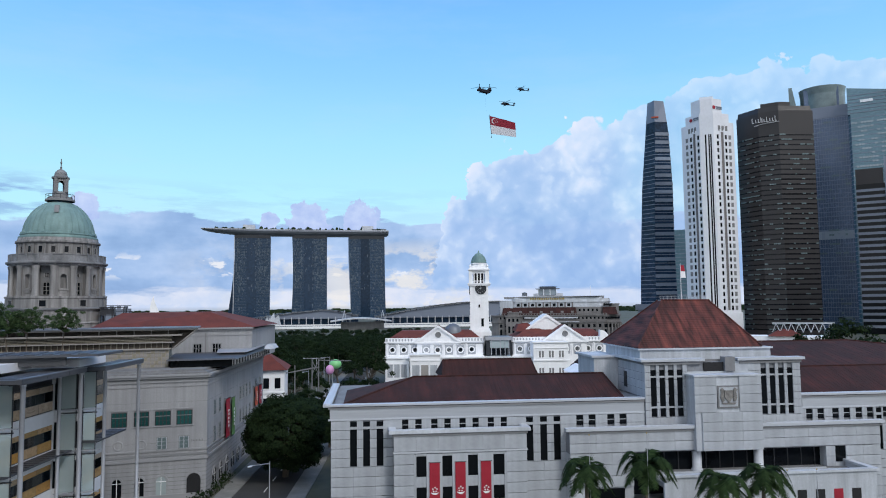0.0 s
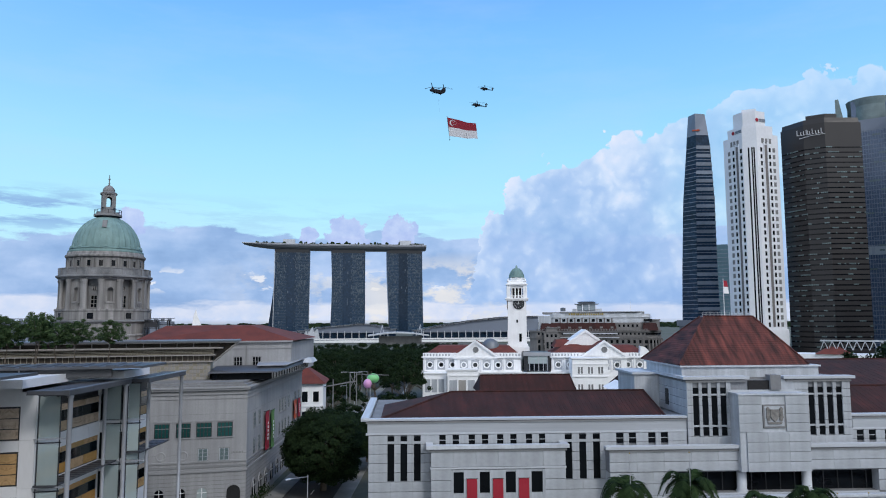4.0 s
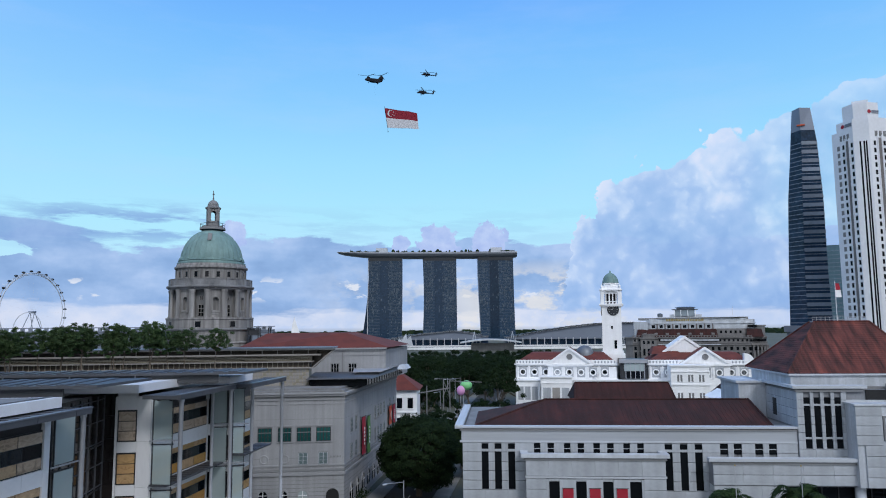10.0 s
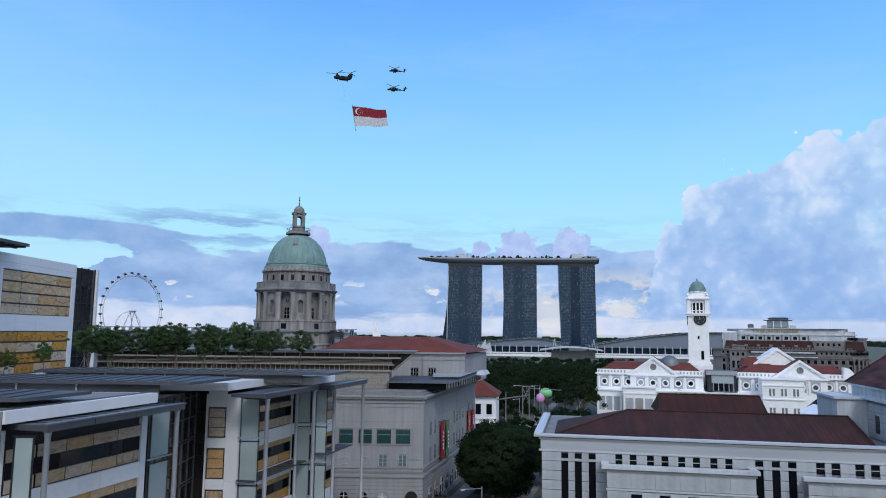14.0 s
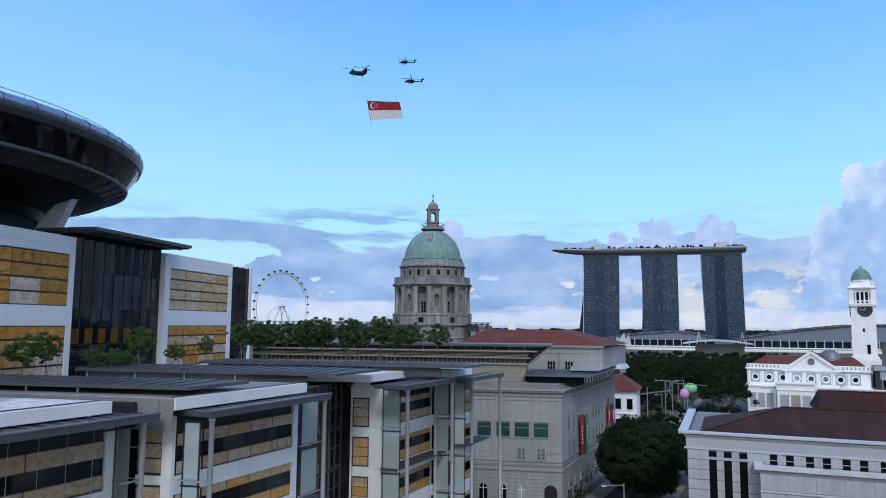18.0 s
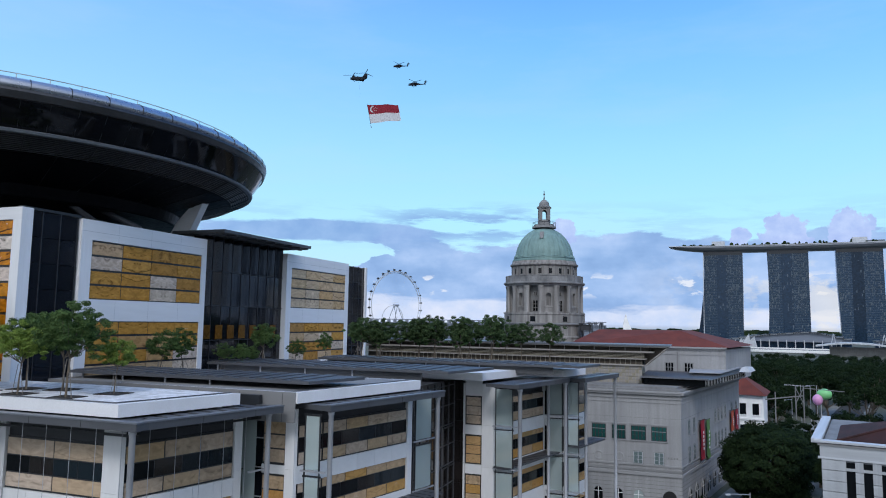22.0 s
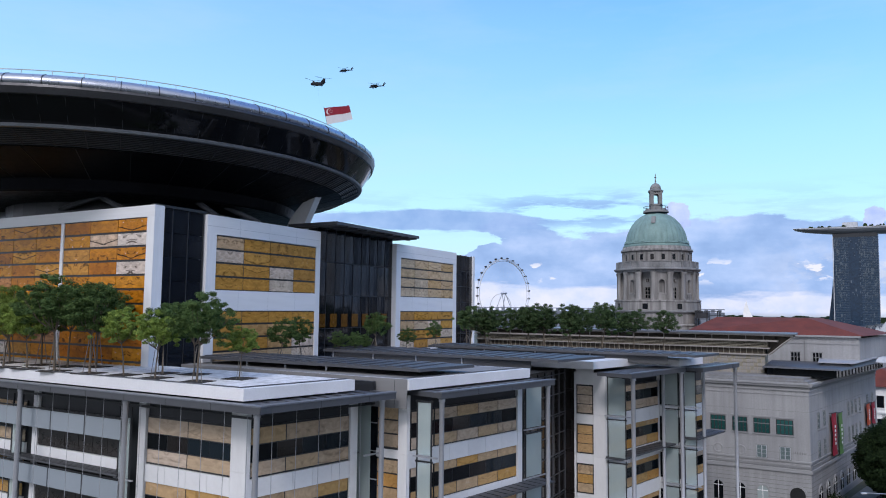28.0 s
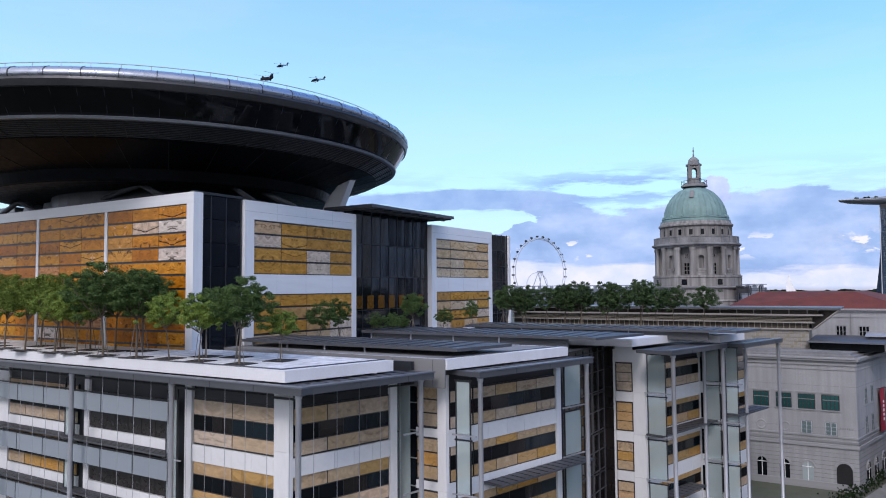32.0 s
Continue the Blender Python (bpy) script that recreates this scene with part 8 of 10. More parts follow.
part("shaft", Mesh().prism(BP, 0, 168), "tower_white", bk)
part("shoulder", Mesh().prism([(-16, 11), (-5.6, 0.6), (4.6, 0.6), (16, 11), (16, 28), (-16, 28)], 168, 175), "tower_white", bk)
part("crown", Mesh().prism([(-11.5, 8.5), (-4.6, 1.6), (4.2, 1.6), (11, 8.5), (11, 26), (-11.5, 26)], 175, 186.5), "tower_white", bk)
part("crown_cap", Mesh().prism([(-5, 3), (5, 3), (6, 20), (-6, 20)], 186.5, 188.5), "tower_white", bk)


def strip(parent, poly, i, f0, f1, z0, z1, mat, name, out):
    (ax, ay), (bx, by) = poly[i], poly[(i + 1) % len(poly)]
    ln = math.hypot(bx - ax, by - ay)
    m = Mesh(pose(ax, ay, 0, 0, 0, math.degrees(math.atan2(by - ay, bx - ax))))
    m.box(ln * f0, ln * f1, -out, 0.05, z0, z1)
    part(name, m, mat, parent)


for i, f0, f1 in ((2, 0.36, 0.47), (2, 0.60, 0.70), (2, 0.74, 0.84)):
    strip(bk, BP, i, f0, f1, 20, 158, "glass_dark", "dark_strip", 0.05)
for i in range(26):
    z = 22 + 5.3 * i
    for side, fs in ((1, (0.14, 0.42, 0.9)), (3, (0.22, 0.68, 0.9))):
        for f in fs:
            (ax, ay), (bx, by) = BP[side], BP[side + 1]
            ln = math.hypot(bx - ax, by - ay)
            grey = (side == 1 and f < 0.2) or (side == 3 and f > 0.8)
            m = "stone_dark" if grey else "glass_dark"
            piece("window", m, bk, ROOTS[bk] @ pose(ax, ay, 0, 0, 0, math.degrees(math.atan2(by - ay, bx - ax))), ln * f - (1.15 if grey else 0.85), ln * f + (1.15 if grey else 0.85), -0.12, 0.05, z, z + 3.3)
for side, f in ((1, 0.66), (3, 0.46)):
    strip(bk, BP, side, f - 0.07, f + 0.07, 22, 160, "brown_strip", "brown_strip", 0.2)
    for e in (-0.1, 0.1):
        strip(bk, BP, side, f + e - 0.02, f + e + 0.02, 22, 162, "tower_white", "pilaster", 0.5)
for k in range(3):
    for side in (1, 3):
        strip(bk, BP, side, 0.25 + 0.2 * k, 0.38 + 0.2 * k, 161, 165, "stone_dark", "top_window", 0.1)
for (ax, ay), (bx, by), u, z in (((4.2, 1.6), (11, 8.5), 1.6, 179.6), ((-16, 11), (-5.6, 0.6), 6.0, 171.6)):
    fr = pose(ax, ay, z, 0, 0, math.degrees(math.atan2(by - ay, bx - ax)))
    m = Mesh(fr @ pose(u, -0.15, 0, 90, 0, 0))
    m.lathe([(0.0, 0.3), (1.3, 0.3), (1.5, 0.0)], 16)
    part("sign_disc", m, "red_cloth", bk, "round red sign shape")
    m = Mesh(fr)
    for i in range(4):
        m.box(u + 2.1 + 1.6 * i, u + 3.3 + 1.6 * i, -0.4, 0.1, -0.2, 1.1)
    m.box(u + 2.1, u + 8.2, -0.4, 0.1, -1.1, -0.6)
    part("sign_bars", m, "tower_grey", bk, "grey sign in plain bars", kind="stuff")
part("podium", Mesh().prism(grown(BP, 1.2), 0, 20), "tower_white", bk)

# dark tower
dk, _ = tower_thing("dark_tower", -42.0, 600, "brown-black granite office tower with dashed window bands")
DP = [(-27.4, 14.0), (-11.0, 0.0), (3.5, -2.0), (27.6, 11.0), (27.6, 40.0), (-27.4, 40.0)]
part("shaft", Mesh().prism(DP, 0, 176.0), "tower_black", dk)
part("crown", Mesh().prism([(-26.5, 14.0), (-11.0, 0.6), (3.5, -1.4), (26.6, 11.4), (26.6, 39), (-26.5, 39)], 176, 180, [(-26.0, 14.4), (-10.5, 1.2), (3.4, -0.8), (26.0, 12.0), (26, 38), (-26, 38)]).prism([(-9, 3), (4, 1.5), (12, 6), (12, 30), (-9, 30)], 180, 183.5), "tower_black", dk)
for i in range(40):
    z = 6 + 3.85 * i
    part("window_band", Mesh().prism(grown(DP, 0.06), z, z + 0.95), "glass_dark", dk)
# brighter dashes for lit panes, their light put into the colour
for i, cols, seed in ((0, 16, 3), (1, 12, 4), (2, 22, 5)):
    face_panes(dk, DP, i, 5, 159, 40, cols, 0.15 if i < 2 else 0.08, "dim_pane", "reflecting_pane", (0.8, 0.26), 0.3, 1, seed)
sign = pose(-11.0, 0, 0, 0, 0, -7.85)
x = -4.5
for w, h in ((2.6, 4.0), (1.9, 2.6), (1.9, 3.1), (0.8, 4.0), (1.4, 3.4), (1.9, 2.6), (2.3, 4.0), (1.9, 2.6), (1.9, 2.6), (2.0, 4.0)):
    m = Mesh(sign)
    m.box(x, x + 0.45, -0.9, -0.4, 168.0, 168.0 + h)
    if w > 1.0:
        m.box(x + 0.45, x + w * 0.7, -0.9, -0.4, 168.0, 168.45)
    part("sign_bar", m, "slim_sign", dk)
    x += w
part("sign_stroke", Mesh(sign).tube((-3, -0.7, 165.6), (5, -0.7, 166.9), 0.25, seg=5).tube((5, -0.7, 166.9), (15, -0.7, 167.2), 0.25, seg=5), "slim_sign", dk)

# blue glass tower, green glass tower and a dark tower behind
for name, az, dist, label, poly, ztop, mat, band, fl in (
        ("blue_glass_tower", -45.1, 760, "steel-blue glass office tower with a curved crown", [(-27, 8), (-25, 4), (24, 0), (27, 4), (27, 45), (-27, 45)], 214, "tower_blue", "tower_grey", 4.3),
        ("green_glass_tower", -49.3, 730, "sea-green glass tower with a slanted roof", [(-32, 6), (-30, 0), (30, 0), (30, 40), (-32, 40)], 196, "tower_teal", "tower_grey", 4.0),
        ("black_banded_tower", -49.2, 690, "black tower with pale horizontal ledges", [(-26, 0), (30, 0), (30, 35), (-26, 35)], 126, "glass_dark", "tower_grey", 5.2),
        ("low_green_tower", -35.1, 800, "pale green glass tower behind the others", [(-7, 0), (12, 0), (12, 25), (-7, 25)], 106, "tower_teal", "tower_grey", 4.0)):
    tw, _ = tower_thing(name, az, dist, label)
    part("shaft", Mesh().prism(poly, 0, ztop), mat, tw)
    n = int(ztop / fl)
    for i in range(1, n):
        part("floor_band", Mesh().prism(grown(poly, 0.2), i * fl, i * fl + (0.55 if mat != "glass_dark" else 2.2)), band, tw)
    if name == "blue_glass_tower":
        for i in range(24):
            part("fin", Mesh().box(-25 + i * 2.1, -24.7 + i * 2.1, 3.6 - i * 0.16, 4.6, 10, 205), "tower_grey", tw)
        face_panes(tw, poly, 1, 10, 205, 45, 22, 0.07, "dim_pane", "reflecting_pane", (0.85, 0.4), 0.5, 1, 8)
        part("mid_ledge", Mesh().prism(grown(poly, 0.5), 86, 94), "screen", tw)
        part("roof_band", Mesh().prism(grown(poly, 0.3), 203, 214), "tower_grey", tw)
        m = Mesh()
        m.lathe([(20, 214), (20, 229), (21, 236)], 30, 190, 350, cx=2, cy=24)
        part("crown_screen", m, "dim_pane", tw)
        part("crown_core", Mesh().box(-14, 16, 8, 34, 214, 234), "tower_blue", tw)
        part("crown_wing", Mesh().prism([(-27, 6), (-20, 6), (-20, 30), (-27, 30)], 214, 238, [(-27, 6), (-24, 6), (-24, 30), (-27, 30)]), "dim_pane", tw)
    if name == "green_glass_tower":
        part("slanted_top", Mesh().extrude([(-32, 196), (30, 196), (30, 209), (-32, 221)], 0.0, 30), "tower_teal", tw)
        for i in range(6):
            part("top_band", Mesh().box(-32, 30, -0.3, 0.5, 197 + i * 3.2, 197.5 + i * 3.2), "tower_grey", tw)
        part("roof_sign", Mesh().box(-22, -12, -0.8, -0.3, 206, 208.4), "white_paint", tw, "white sign in a plain bar")
        face_panes(tw, poly, 1, 10, 190, 45, 24, 0.18, "lit_pane", "reflecting_pane", (0.85, 0.4), 0.3, 1, 9)
    if name == "black_banded_tower":
        part("roof_block", Mesh().box(-26, -6, 0, 20, 126, 139), "tower_black", tw)
        part("corner_fin", Mesh().box(-5, -3, -1, 3, 20, 148), "tower_grey", tw)
        part("roof_sail", Mesh().extrude([(-3, 139), (6, 141), (-3, 149)], -1, 0), "white_paint", tw)

# ---- far shore ----
mbs = thing("three_tower_hotel", *(lambda a: (-1560 * math.sin(a), 1560 * math.cos(a)))(radians(-5.0)), 0, -5.0, "three curved blue glass hotel towers under one long sky deck", "hotel")
for k, (x0, x1, b0, b1) in enumerate(((-138.1, -62.7, -139.0, -64.5), (-17.4, 57.2, -18.5, 57.6), (104.4, 183.5, 111.5, 186.0))):
    levels = 20
    m = Mesh()
    def edge(f):
        s = (1 - f) ** 2
        sag = -4.0 * math.sin(math.pi * f) if k != 2 else -1.0 * math.sin(math.pi * f)
        return x0 + (b0 - x0) * s - sag * 0.6, x1 + (b1 - x1) * s

    ring = []
    for i in range(levels + 1):
        l, r = edge(i / levels)
        ring += [(l, 0, 181 * i / levels), (r, 0, 181 * i / levels), (r, 24, 181 * i / levels), (l, 24, 181 * i / levels)]
    m.points(ring)
    for i in range(levels):
        for j in range(4):
            m.f.append((4 * i + j, 4 * i + (j + 1) % 4, 4 * i + 4 + (j + 1) % 4, 4 * i + 4 + j))
    tw = part("tower", m, "glass_bay", mbs)
    m = Mesh()
    for i in range(54):
        z = 6 + i * 3.25
        f = z / 181
        l, r = edge(f)
        m.box(l - 0.2, r + 0.2, -0.5, 1, z, z + 0.4)
    part("floor_line", m, "bay_balcony", tw, kind="stuff")
    rnd = random.Random(20 + k)
    # random paler panes; their lit look is put into the colour
    m = Mesh()
    for i in range(52):
        z = 7 + i * 3.25
        l, r = edge(z / 181)
        for c in range(26):
            x = l + 2 + c * (r - l - 4) / 26
            chance = (0.42 if (c < 7 or c > 14) else 0.05) * (0.35 if z < 58 else 1.0)
            if rnd.random() < chance:
                m.box(x, x + rnd.choice((1.0, 1.4, 2.2)), -0.8, 0.6, z + 0.5, z + rnd.choice((1.6, 2.7, 2.7, 5.6)))
    part("balcony_pane", m, "bay_balcony", tw, kind="stuff")
    m = Mesh()
    l, r = edge(0.5)
    m.box(l + 24, l + 44, -0.7, 0.6, 4, 176)
    part("recessed_strip", m, "glass_blue", tw)
    part("tower_head", Mesh().box(x0 + 1, x1 - 1, -1, 24, 174, 181), "frame", tw)
    if k == 0:
        m = Mesh()
        leg = []
        for i in range(11):
            a0, z = -139 - 16 * (1 - i / 10) ** 1.7, 16.5 * i
            leg += [(a0 + 1, 25, z), (-128, 25, z), (-128, 44, z), (a0 + 1, 44, z)]
        m.points(leg)
        for i in range(10):
            for j in range(4):
                m.f.append((4 * i + j, 4 * i + (j + 1) % 4, 4 * i + 4 + (j + 1) % 4, 4 * i + 4 + j))
        part("splayed_leg", m, "glass_bay", mbs)
        part("edge_line", Mesh().tube((-139.2, -0.5, 0), (-137.6, -0.5, 176), 0.8, seg=5), "parl_trim", mbs)
m = Mesh()
top, bot = [], []
N = 30
for i in range(N + 1):
    f = i / N
    x = -206 + 398 * f
    lift = 3.0 * (1 - f) ** 2
    thick = 11.5 * min(1.0, (f * 4.5) ** 0.6) * (1.0 if f < 0.97 else 0.85)
    zt = 191.5 + lift * 0.6 - 1.0 * math.sin(math.pi * f)
    top.append((x, zt))
    bot.append((x, zt - thick * 0.95 - 0.5))
sec = []
for (x, zt), (_, zb) in zip(top, bot):
    th = zt - zb
    sec.append([(x, -8, zt), (x, -8.4, zt - 0.22 * th), (x, -5.5, zt - 0.6 * th), (x, 1, zb), (x, 25, zb), (x, 34, zt - 0.22 * th), (x, 34, zt)])
m = Mesh()
k = len(sec[0])
m.points([p for ring in sec for p in ring])
for i in range(N):
    for j in range(k):
        m.f.append((i * k + j, i * k + (j + 1) % k, (i + 1) * k + (j + 1) % k, (i + 1) * k + j))
m.f += [tuple(range(k)), tuple(N * k + j for j in reversed(range(k)))]
hull = part("sky_deck", m, "hull", mbs)
m = Mesh()
for i in range(N):
    m.extrude([(top[i][0], top[i][1]), (top[i + 1][0], top[i + 1][1]), (top[i + 1][0], top[i + 1][1] + 1.2), (top[i][0], top[i][1] + 1.2)], -9, -8)
part("deck_edge", m, "parl_trim", hull)
for x in (-121, 134):
    part("deck_core", Mesh().box(x, x + 25, 2, 26, 190, 203), "parl_trim", hull)
part("deck_pavilion", Mesh().box(-170, -120, 4, 24, 192, 196).box(-90, 40, 6, 22, 191, 194.5).box(60, 130, 6, 22, 191, 194.5).box(160, 188, 4, 24, 191, 197), "hull", hull)

rg = random.Random(61)
m = Mesh()
for i in range(60):
    x = -195 + 385 * rg.random()
    h = rg.uniform(1.5, 5.0)
    m.ball((x, rg.uniform(-6, 20), 193 + h * 0.5), (rg.uniform(1.5, 4), 2, h), 6, 4)
part("deck_garden", m, "leaf_dark", hull, "dark clumps of roof garden", kind="stuff")

fly = thing("observation_wheel", *(lambda a: (-1460 * math.sin(a), 1460 * math.cos(a)))(radians(24.1)), 0, 24.1 + 43, "tall white observation wheel with round cabins", "ferris wheel")
R, ZC = 72.0, 61.0
m = Mesh(pose(0, 0, ZC, 90, 0, 0))
for rr, y in ((R - 2.5, -3), (R - 2.5, 3), (R - 5.5, 0)):
    for i in range(72):
        a0, a1 = 2 * math.pi * i / 72, 2 * math.pi * (i + 1) / 72
        m.tube((rr * math.cos(a0), rr * math.sin(a0), y), (rr * math.cos(a1), rr * math.sin(a1), y), 0.7, seg=5, cap=False)
part("rim", m, "parl_trim", fly)
m = Mesh(pose(0, 0, ZC, 90, 0, 0))
for i in range(28):
    a = 2 * math.pi * i / 28
    m.tube((0, 0, 0), ((R - 4) * math.cos(a), (R - 4) * math.sin(a), 0), 0.035, seg=4, cap=False)
part("spoke", m, "parl_trim", fly, kind="stuff")
for i in range(28):
    a = 2 * math.pi * (i + 0.4) / 28
    m = Mesh()
    m.smooth = True
    m.ball(((R + 0.5) * math.cos(a), 0, ZC + (R + 0.5) * math.sin(a)), (3.6, 2.4, 2.0), 10, 6)
    part("cabin", m, "frame", fly)
part("hub", Mesh().tube((0, -8, ZC), (0, 8, ZC), 1.6, seg=12), "tower_grey", fly)
for s in (-1, 1):
    part("leg", Mesh().tube((s * 22, -14, 0), (0, -5, ZC), 0.6).tube((s * 22, 14, 0), (0, 5, ZC), 0.6), "tower_grey", fly)

# shoreline: arched exhibition roofs, promenade, bridge deck
CF = pose(*(lambda a: (-900 * math.sin(a), 900 * math.cos(a)))(radians(-8.0)), 0, 0, 0, -8.0)


def shore_x(az):
    return -900 * math.tan(radians(az + 8.0))


for name, pts, steps in (("exhibition_hall", [(-1.3, 12.5), (-4.0, 19.0), (-6.9, 23.0), (-8.2, 20.5), (-9.6, 15.0)], 16), ("exhibition_hall", [(-11.0, 13.5), (-13.5, 21.0), (-16.0, 26.5), (-18.4, 30.5), (-21.0, 31.5)], 22), ("exhibition_hall", [(3.5, 11.0), (1.6, 16.5), (0.4, 17.5), (-1.0, 12.0)], 10)):
    hall = thing(name, *(CF @ Vector((shore_x(pts[0][0]), 0, 0))).to_2d(), 0, -8.0, "long dark stepped roof over a glazed exhibition hall", "hall", "exhibition halls")
    base = ROOTS[hall]
    n = steps
    xs = [shore_x(a) for a, z in pts]
    zs = [z for a, z in pts]
    for i in range(n):
        xa = xs[0] + (xs[-1] - xs[0]) * i / n
        xb = xs[0] + (xs[-1] - xs[0]) * (i + 1) / n
        z = float(np.interp((xa + xb) / 2, xs, zs))
        m = Mesh(CF)
        m.box(xa, xb, 0, 40, 12.0 if z > 13 else z - 1.5, z)
        part("roof_panel", m, "tower_grey", hall, world=True)
        piece("roof_edge", "frame", hall, CF, xa - 0.5, xb + 0.9, -2.4, 40, z - 0.5, z + 0.9)
        piece("gutter_line", "parl_trim", hall, CF, xa, xb, -2.6, -2.4, z - 0.1, z + 0.2)
    part("glass_wall", Mesh(CF).box(xs[0], xs[-1], 4, 30, 4, 12.2), "glass_blue", hall, world=True)
    k = int((xs[-1] - xs[0]) / 9)
    for i in range(k):
        x = xs[0] + 3 + i * 9
        piece("white_column", "parl_trim", hall, CF, x, x + 0.9, -1.5, -0.7, 4, 14.0)
    piece("white_beam", "white_paint", hall, CF, xs[0] - 3, xs[-1] + 3, -2, 0, 3.0, 5.0)
br = thing("promenade_deck", *(CF @ Vector((0, -20, 0))).to_2d(), 0, -8.0, "pale shoreline promenade and bridge deck", "bridge")
part("deck", Mesh(CF).box(shore_x(8), shore_x(-24), -24, -20, 0.5, 3.6), "white_paint", br, world=True)
part("railing", Mesh(CF).box(shore_x(8), shore_x(-24), -24, -23.8, 3.2, 4.2), "tower_grey", br, world=True)
st = thing("white_stage_roof", *(CF @ Vector((shore_x(-9.5), -60, 0))).to_2d(), 0, -8.0, "low white arched stage roof on the shore", "roof")
m = Mesh(CF)
for i in range(12):
    f0, f1 = i / 12, (i + 1) / 12
    xa, xb = shore_x(-7.4) + (shore_x(-11.9) - shore_x(-7.4)) * f0, shore_x(-7.4) + (shore_x(-11.9) - shore_x(-7.4)) * f1
    za, zb = 9 + 3.5 * math.sin(math.pi * f0), 9 + 3.5 * math.sin(math.pi * f1)
    m.extrude([(xa, za), (xb, zb), (xb, zb + 1.6), (xa, za + 1.6)], -75, -50)
part("roof", m, "parl_trim", st, world=True)
part("stage_wall", Mesh(CF).box(shore_x(-8.2), shore_x(-11.4), -62, -50, 0, 9.0), "stone_dark", st, world=True)
for a in (-8.45, -11.3):
    part("mast", Mesh(CF).tube((shore_x(a) - 2.6, -60, 9), (shore_x(a), -60, 22.5), 0.3).tube((shore_x(a) + 2.6, -60, 9), (shore_x(a), -60, 22.5), 0.3), "parl_trim", st, world=True)


def crescent(width, low, high, lean, depth):
    """A curved petal: bulging outer edge, hollow inner edge, one pointed tip."""
    outer = [(-width / 2 - 0.05 * width * math.sin(math.pi * f) + lean * f * f, low + (high - low) * f) for f in np.linspace(0, 1, 9)]
    inner = [(-width / 2 + lean + (width - lean) * (1 - f) ** 1.5, low + (high - low) * f) for f in np.linspace(1, 0, 9)]
    return Mesh().extrude(outer + inner[1:], -depth, depth)


dm = thing("white_shell_roof", *(CF @ Vector((shore_x(-3.1), -34, 0))).to_2d(), 0, -8.0, "white curved petals of a low shell roof on the shore", "roof")
part("petal", crescent(8.0, 6.0, 20.5, 5.5, 3), "parl_trim", dm)
for dx, hi, le in ((5.5, 18.0, 6.5), (-4.5, 15.5, 3.0)):
    ob = part("petal", crescent(9.0, 6.0, hi, le, 2), "parl_trim", dm)
    ob.matrix_basis = pose(dx, -4, 0)
cs = thing("white_petal_sculpture", -900 * math.sin(radians(5.65)), 900 * math.cos(radians(5.65)), 0, 5.65, "tall white curved petal of a shoreline museum", "building")
part("petal", crescent(12.5, 18.0, 42.5, 3.6, 3), "white_paint", cs)
part("drum", Mesh().lathe([(7.0, 0.0), (7.0, 18.2), (0.0, 18.4)], 20), "parl_trim", cs)
ar = thing("white_arch", -940 * math.sin(radians(24.35)), 940 * math.cos(radians(24.35)), 0, 24.35, "slender white arch above the far grandstand", "arch")
m = Mesh()
arc = [(14.0 * math.cos(a), 30.0 + 19.0 * math.sin(a)) for a in np.linspace(0.0, math.pi, 19)]
for (xa, za), (xb, zb) in zip(arc, arc[1:]):
    m.tube((xa, 0, za), (xb, 0, zb), 0.45, seg=5, cap=False)
part("rib", m.tube((14, 0, 0), (14, 0, 30), 0.45).tube((-14, 0, 0), (-14, 0, 30), 0.45), "parl_trim", ar)
fs_ = thing("far_stand", -880 * math.sin(radians(17)), 880 * math.cos(radians(17)), 0, 17, "low pale grandstand on the shore", "stand")
m = Mesh()
for i in range(40):
    m.box(-150 + i * 7.5, -146 + i * 7.5, 0, 2, 27.4, 30.4)
part("stand_frame", m.box(-150, 150, 0, 3, 26.2, 27.4).box(-150, 150, 0, 3, 30.4, 31.4).box(-150, 150, 1, 40, 0, 26.2), "tower_grey", fs_)
# shophouse at the street end
sh = thing("white_shophouse", 185 * math.sin(radians(2.85)), 185 * math.cos(radians(2.85)), 0, -8, "white two-storey shophouse with an orange tiled roof", "house")
SF = ROOTS[sh]
sb = part("wall", Mesh().box(-6, 3.2, 0, 12, 0, 12.8), "white_paint", sh)
part("tiled_roof", Mesh().prism([(-7, -1), (4, -1), (4, 13), (-7, 13)], 12.8, 17.6, [(-6.5, 5), (-2.5, 5), (-2.5, 7), (-6.5, 7)]), "roof_orange", sh)
for z in (3.2, 8.2):
    for x in (-4.8, -2.0, 0.8):
        piece("window", "glass_dark", sb, SF, x, x + 1.4, -0.1, 0.05, z, z + 2.6)
        piece("window_frame", "white_paint", sb, SF, x - 0.2, x + 1.6, -0.2, -0.05, z + 2.6, z + 2.9)
        piece("window_sill", "white_paint", sb, SF, x - 0.2, x + 1.6, -0.25, 0, z - 0.2, z)
piece("string_course", "white_paint", sb, SF, -6.2, 3.4, -0.3, 0.1, 7.0, 7.4)
# low roofs on the river side
lr = thing("riverside_shed", 230, 250, 0, -42, "low white river shed with a steel truss roof", "shed")
part("wall", Mesh().box(-26, 14, 0, 14, 0, 13.5), "white_paint", lr)
part("red_gable", Mesh().prism([(-10, -1), (4, -1), (4, 10), (-10, 10)], 13.5, 16.5, [(-5, 4), (-1, 4), (-1, 6), (-5, 6)]), "roof_orange", lr)
m = Mesh()
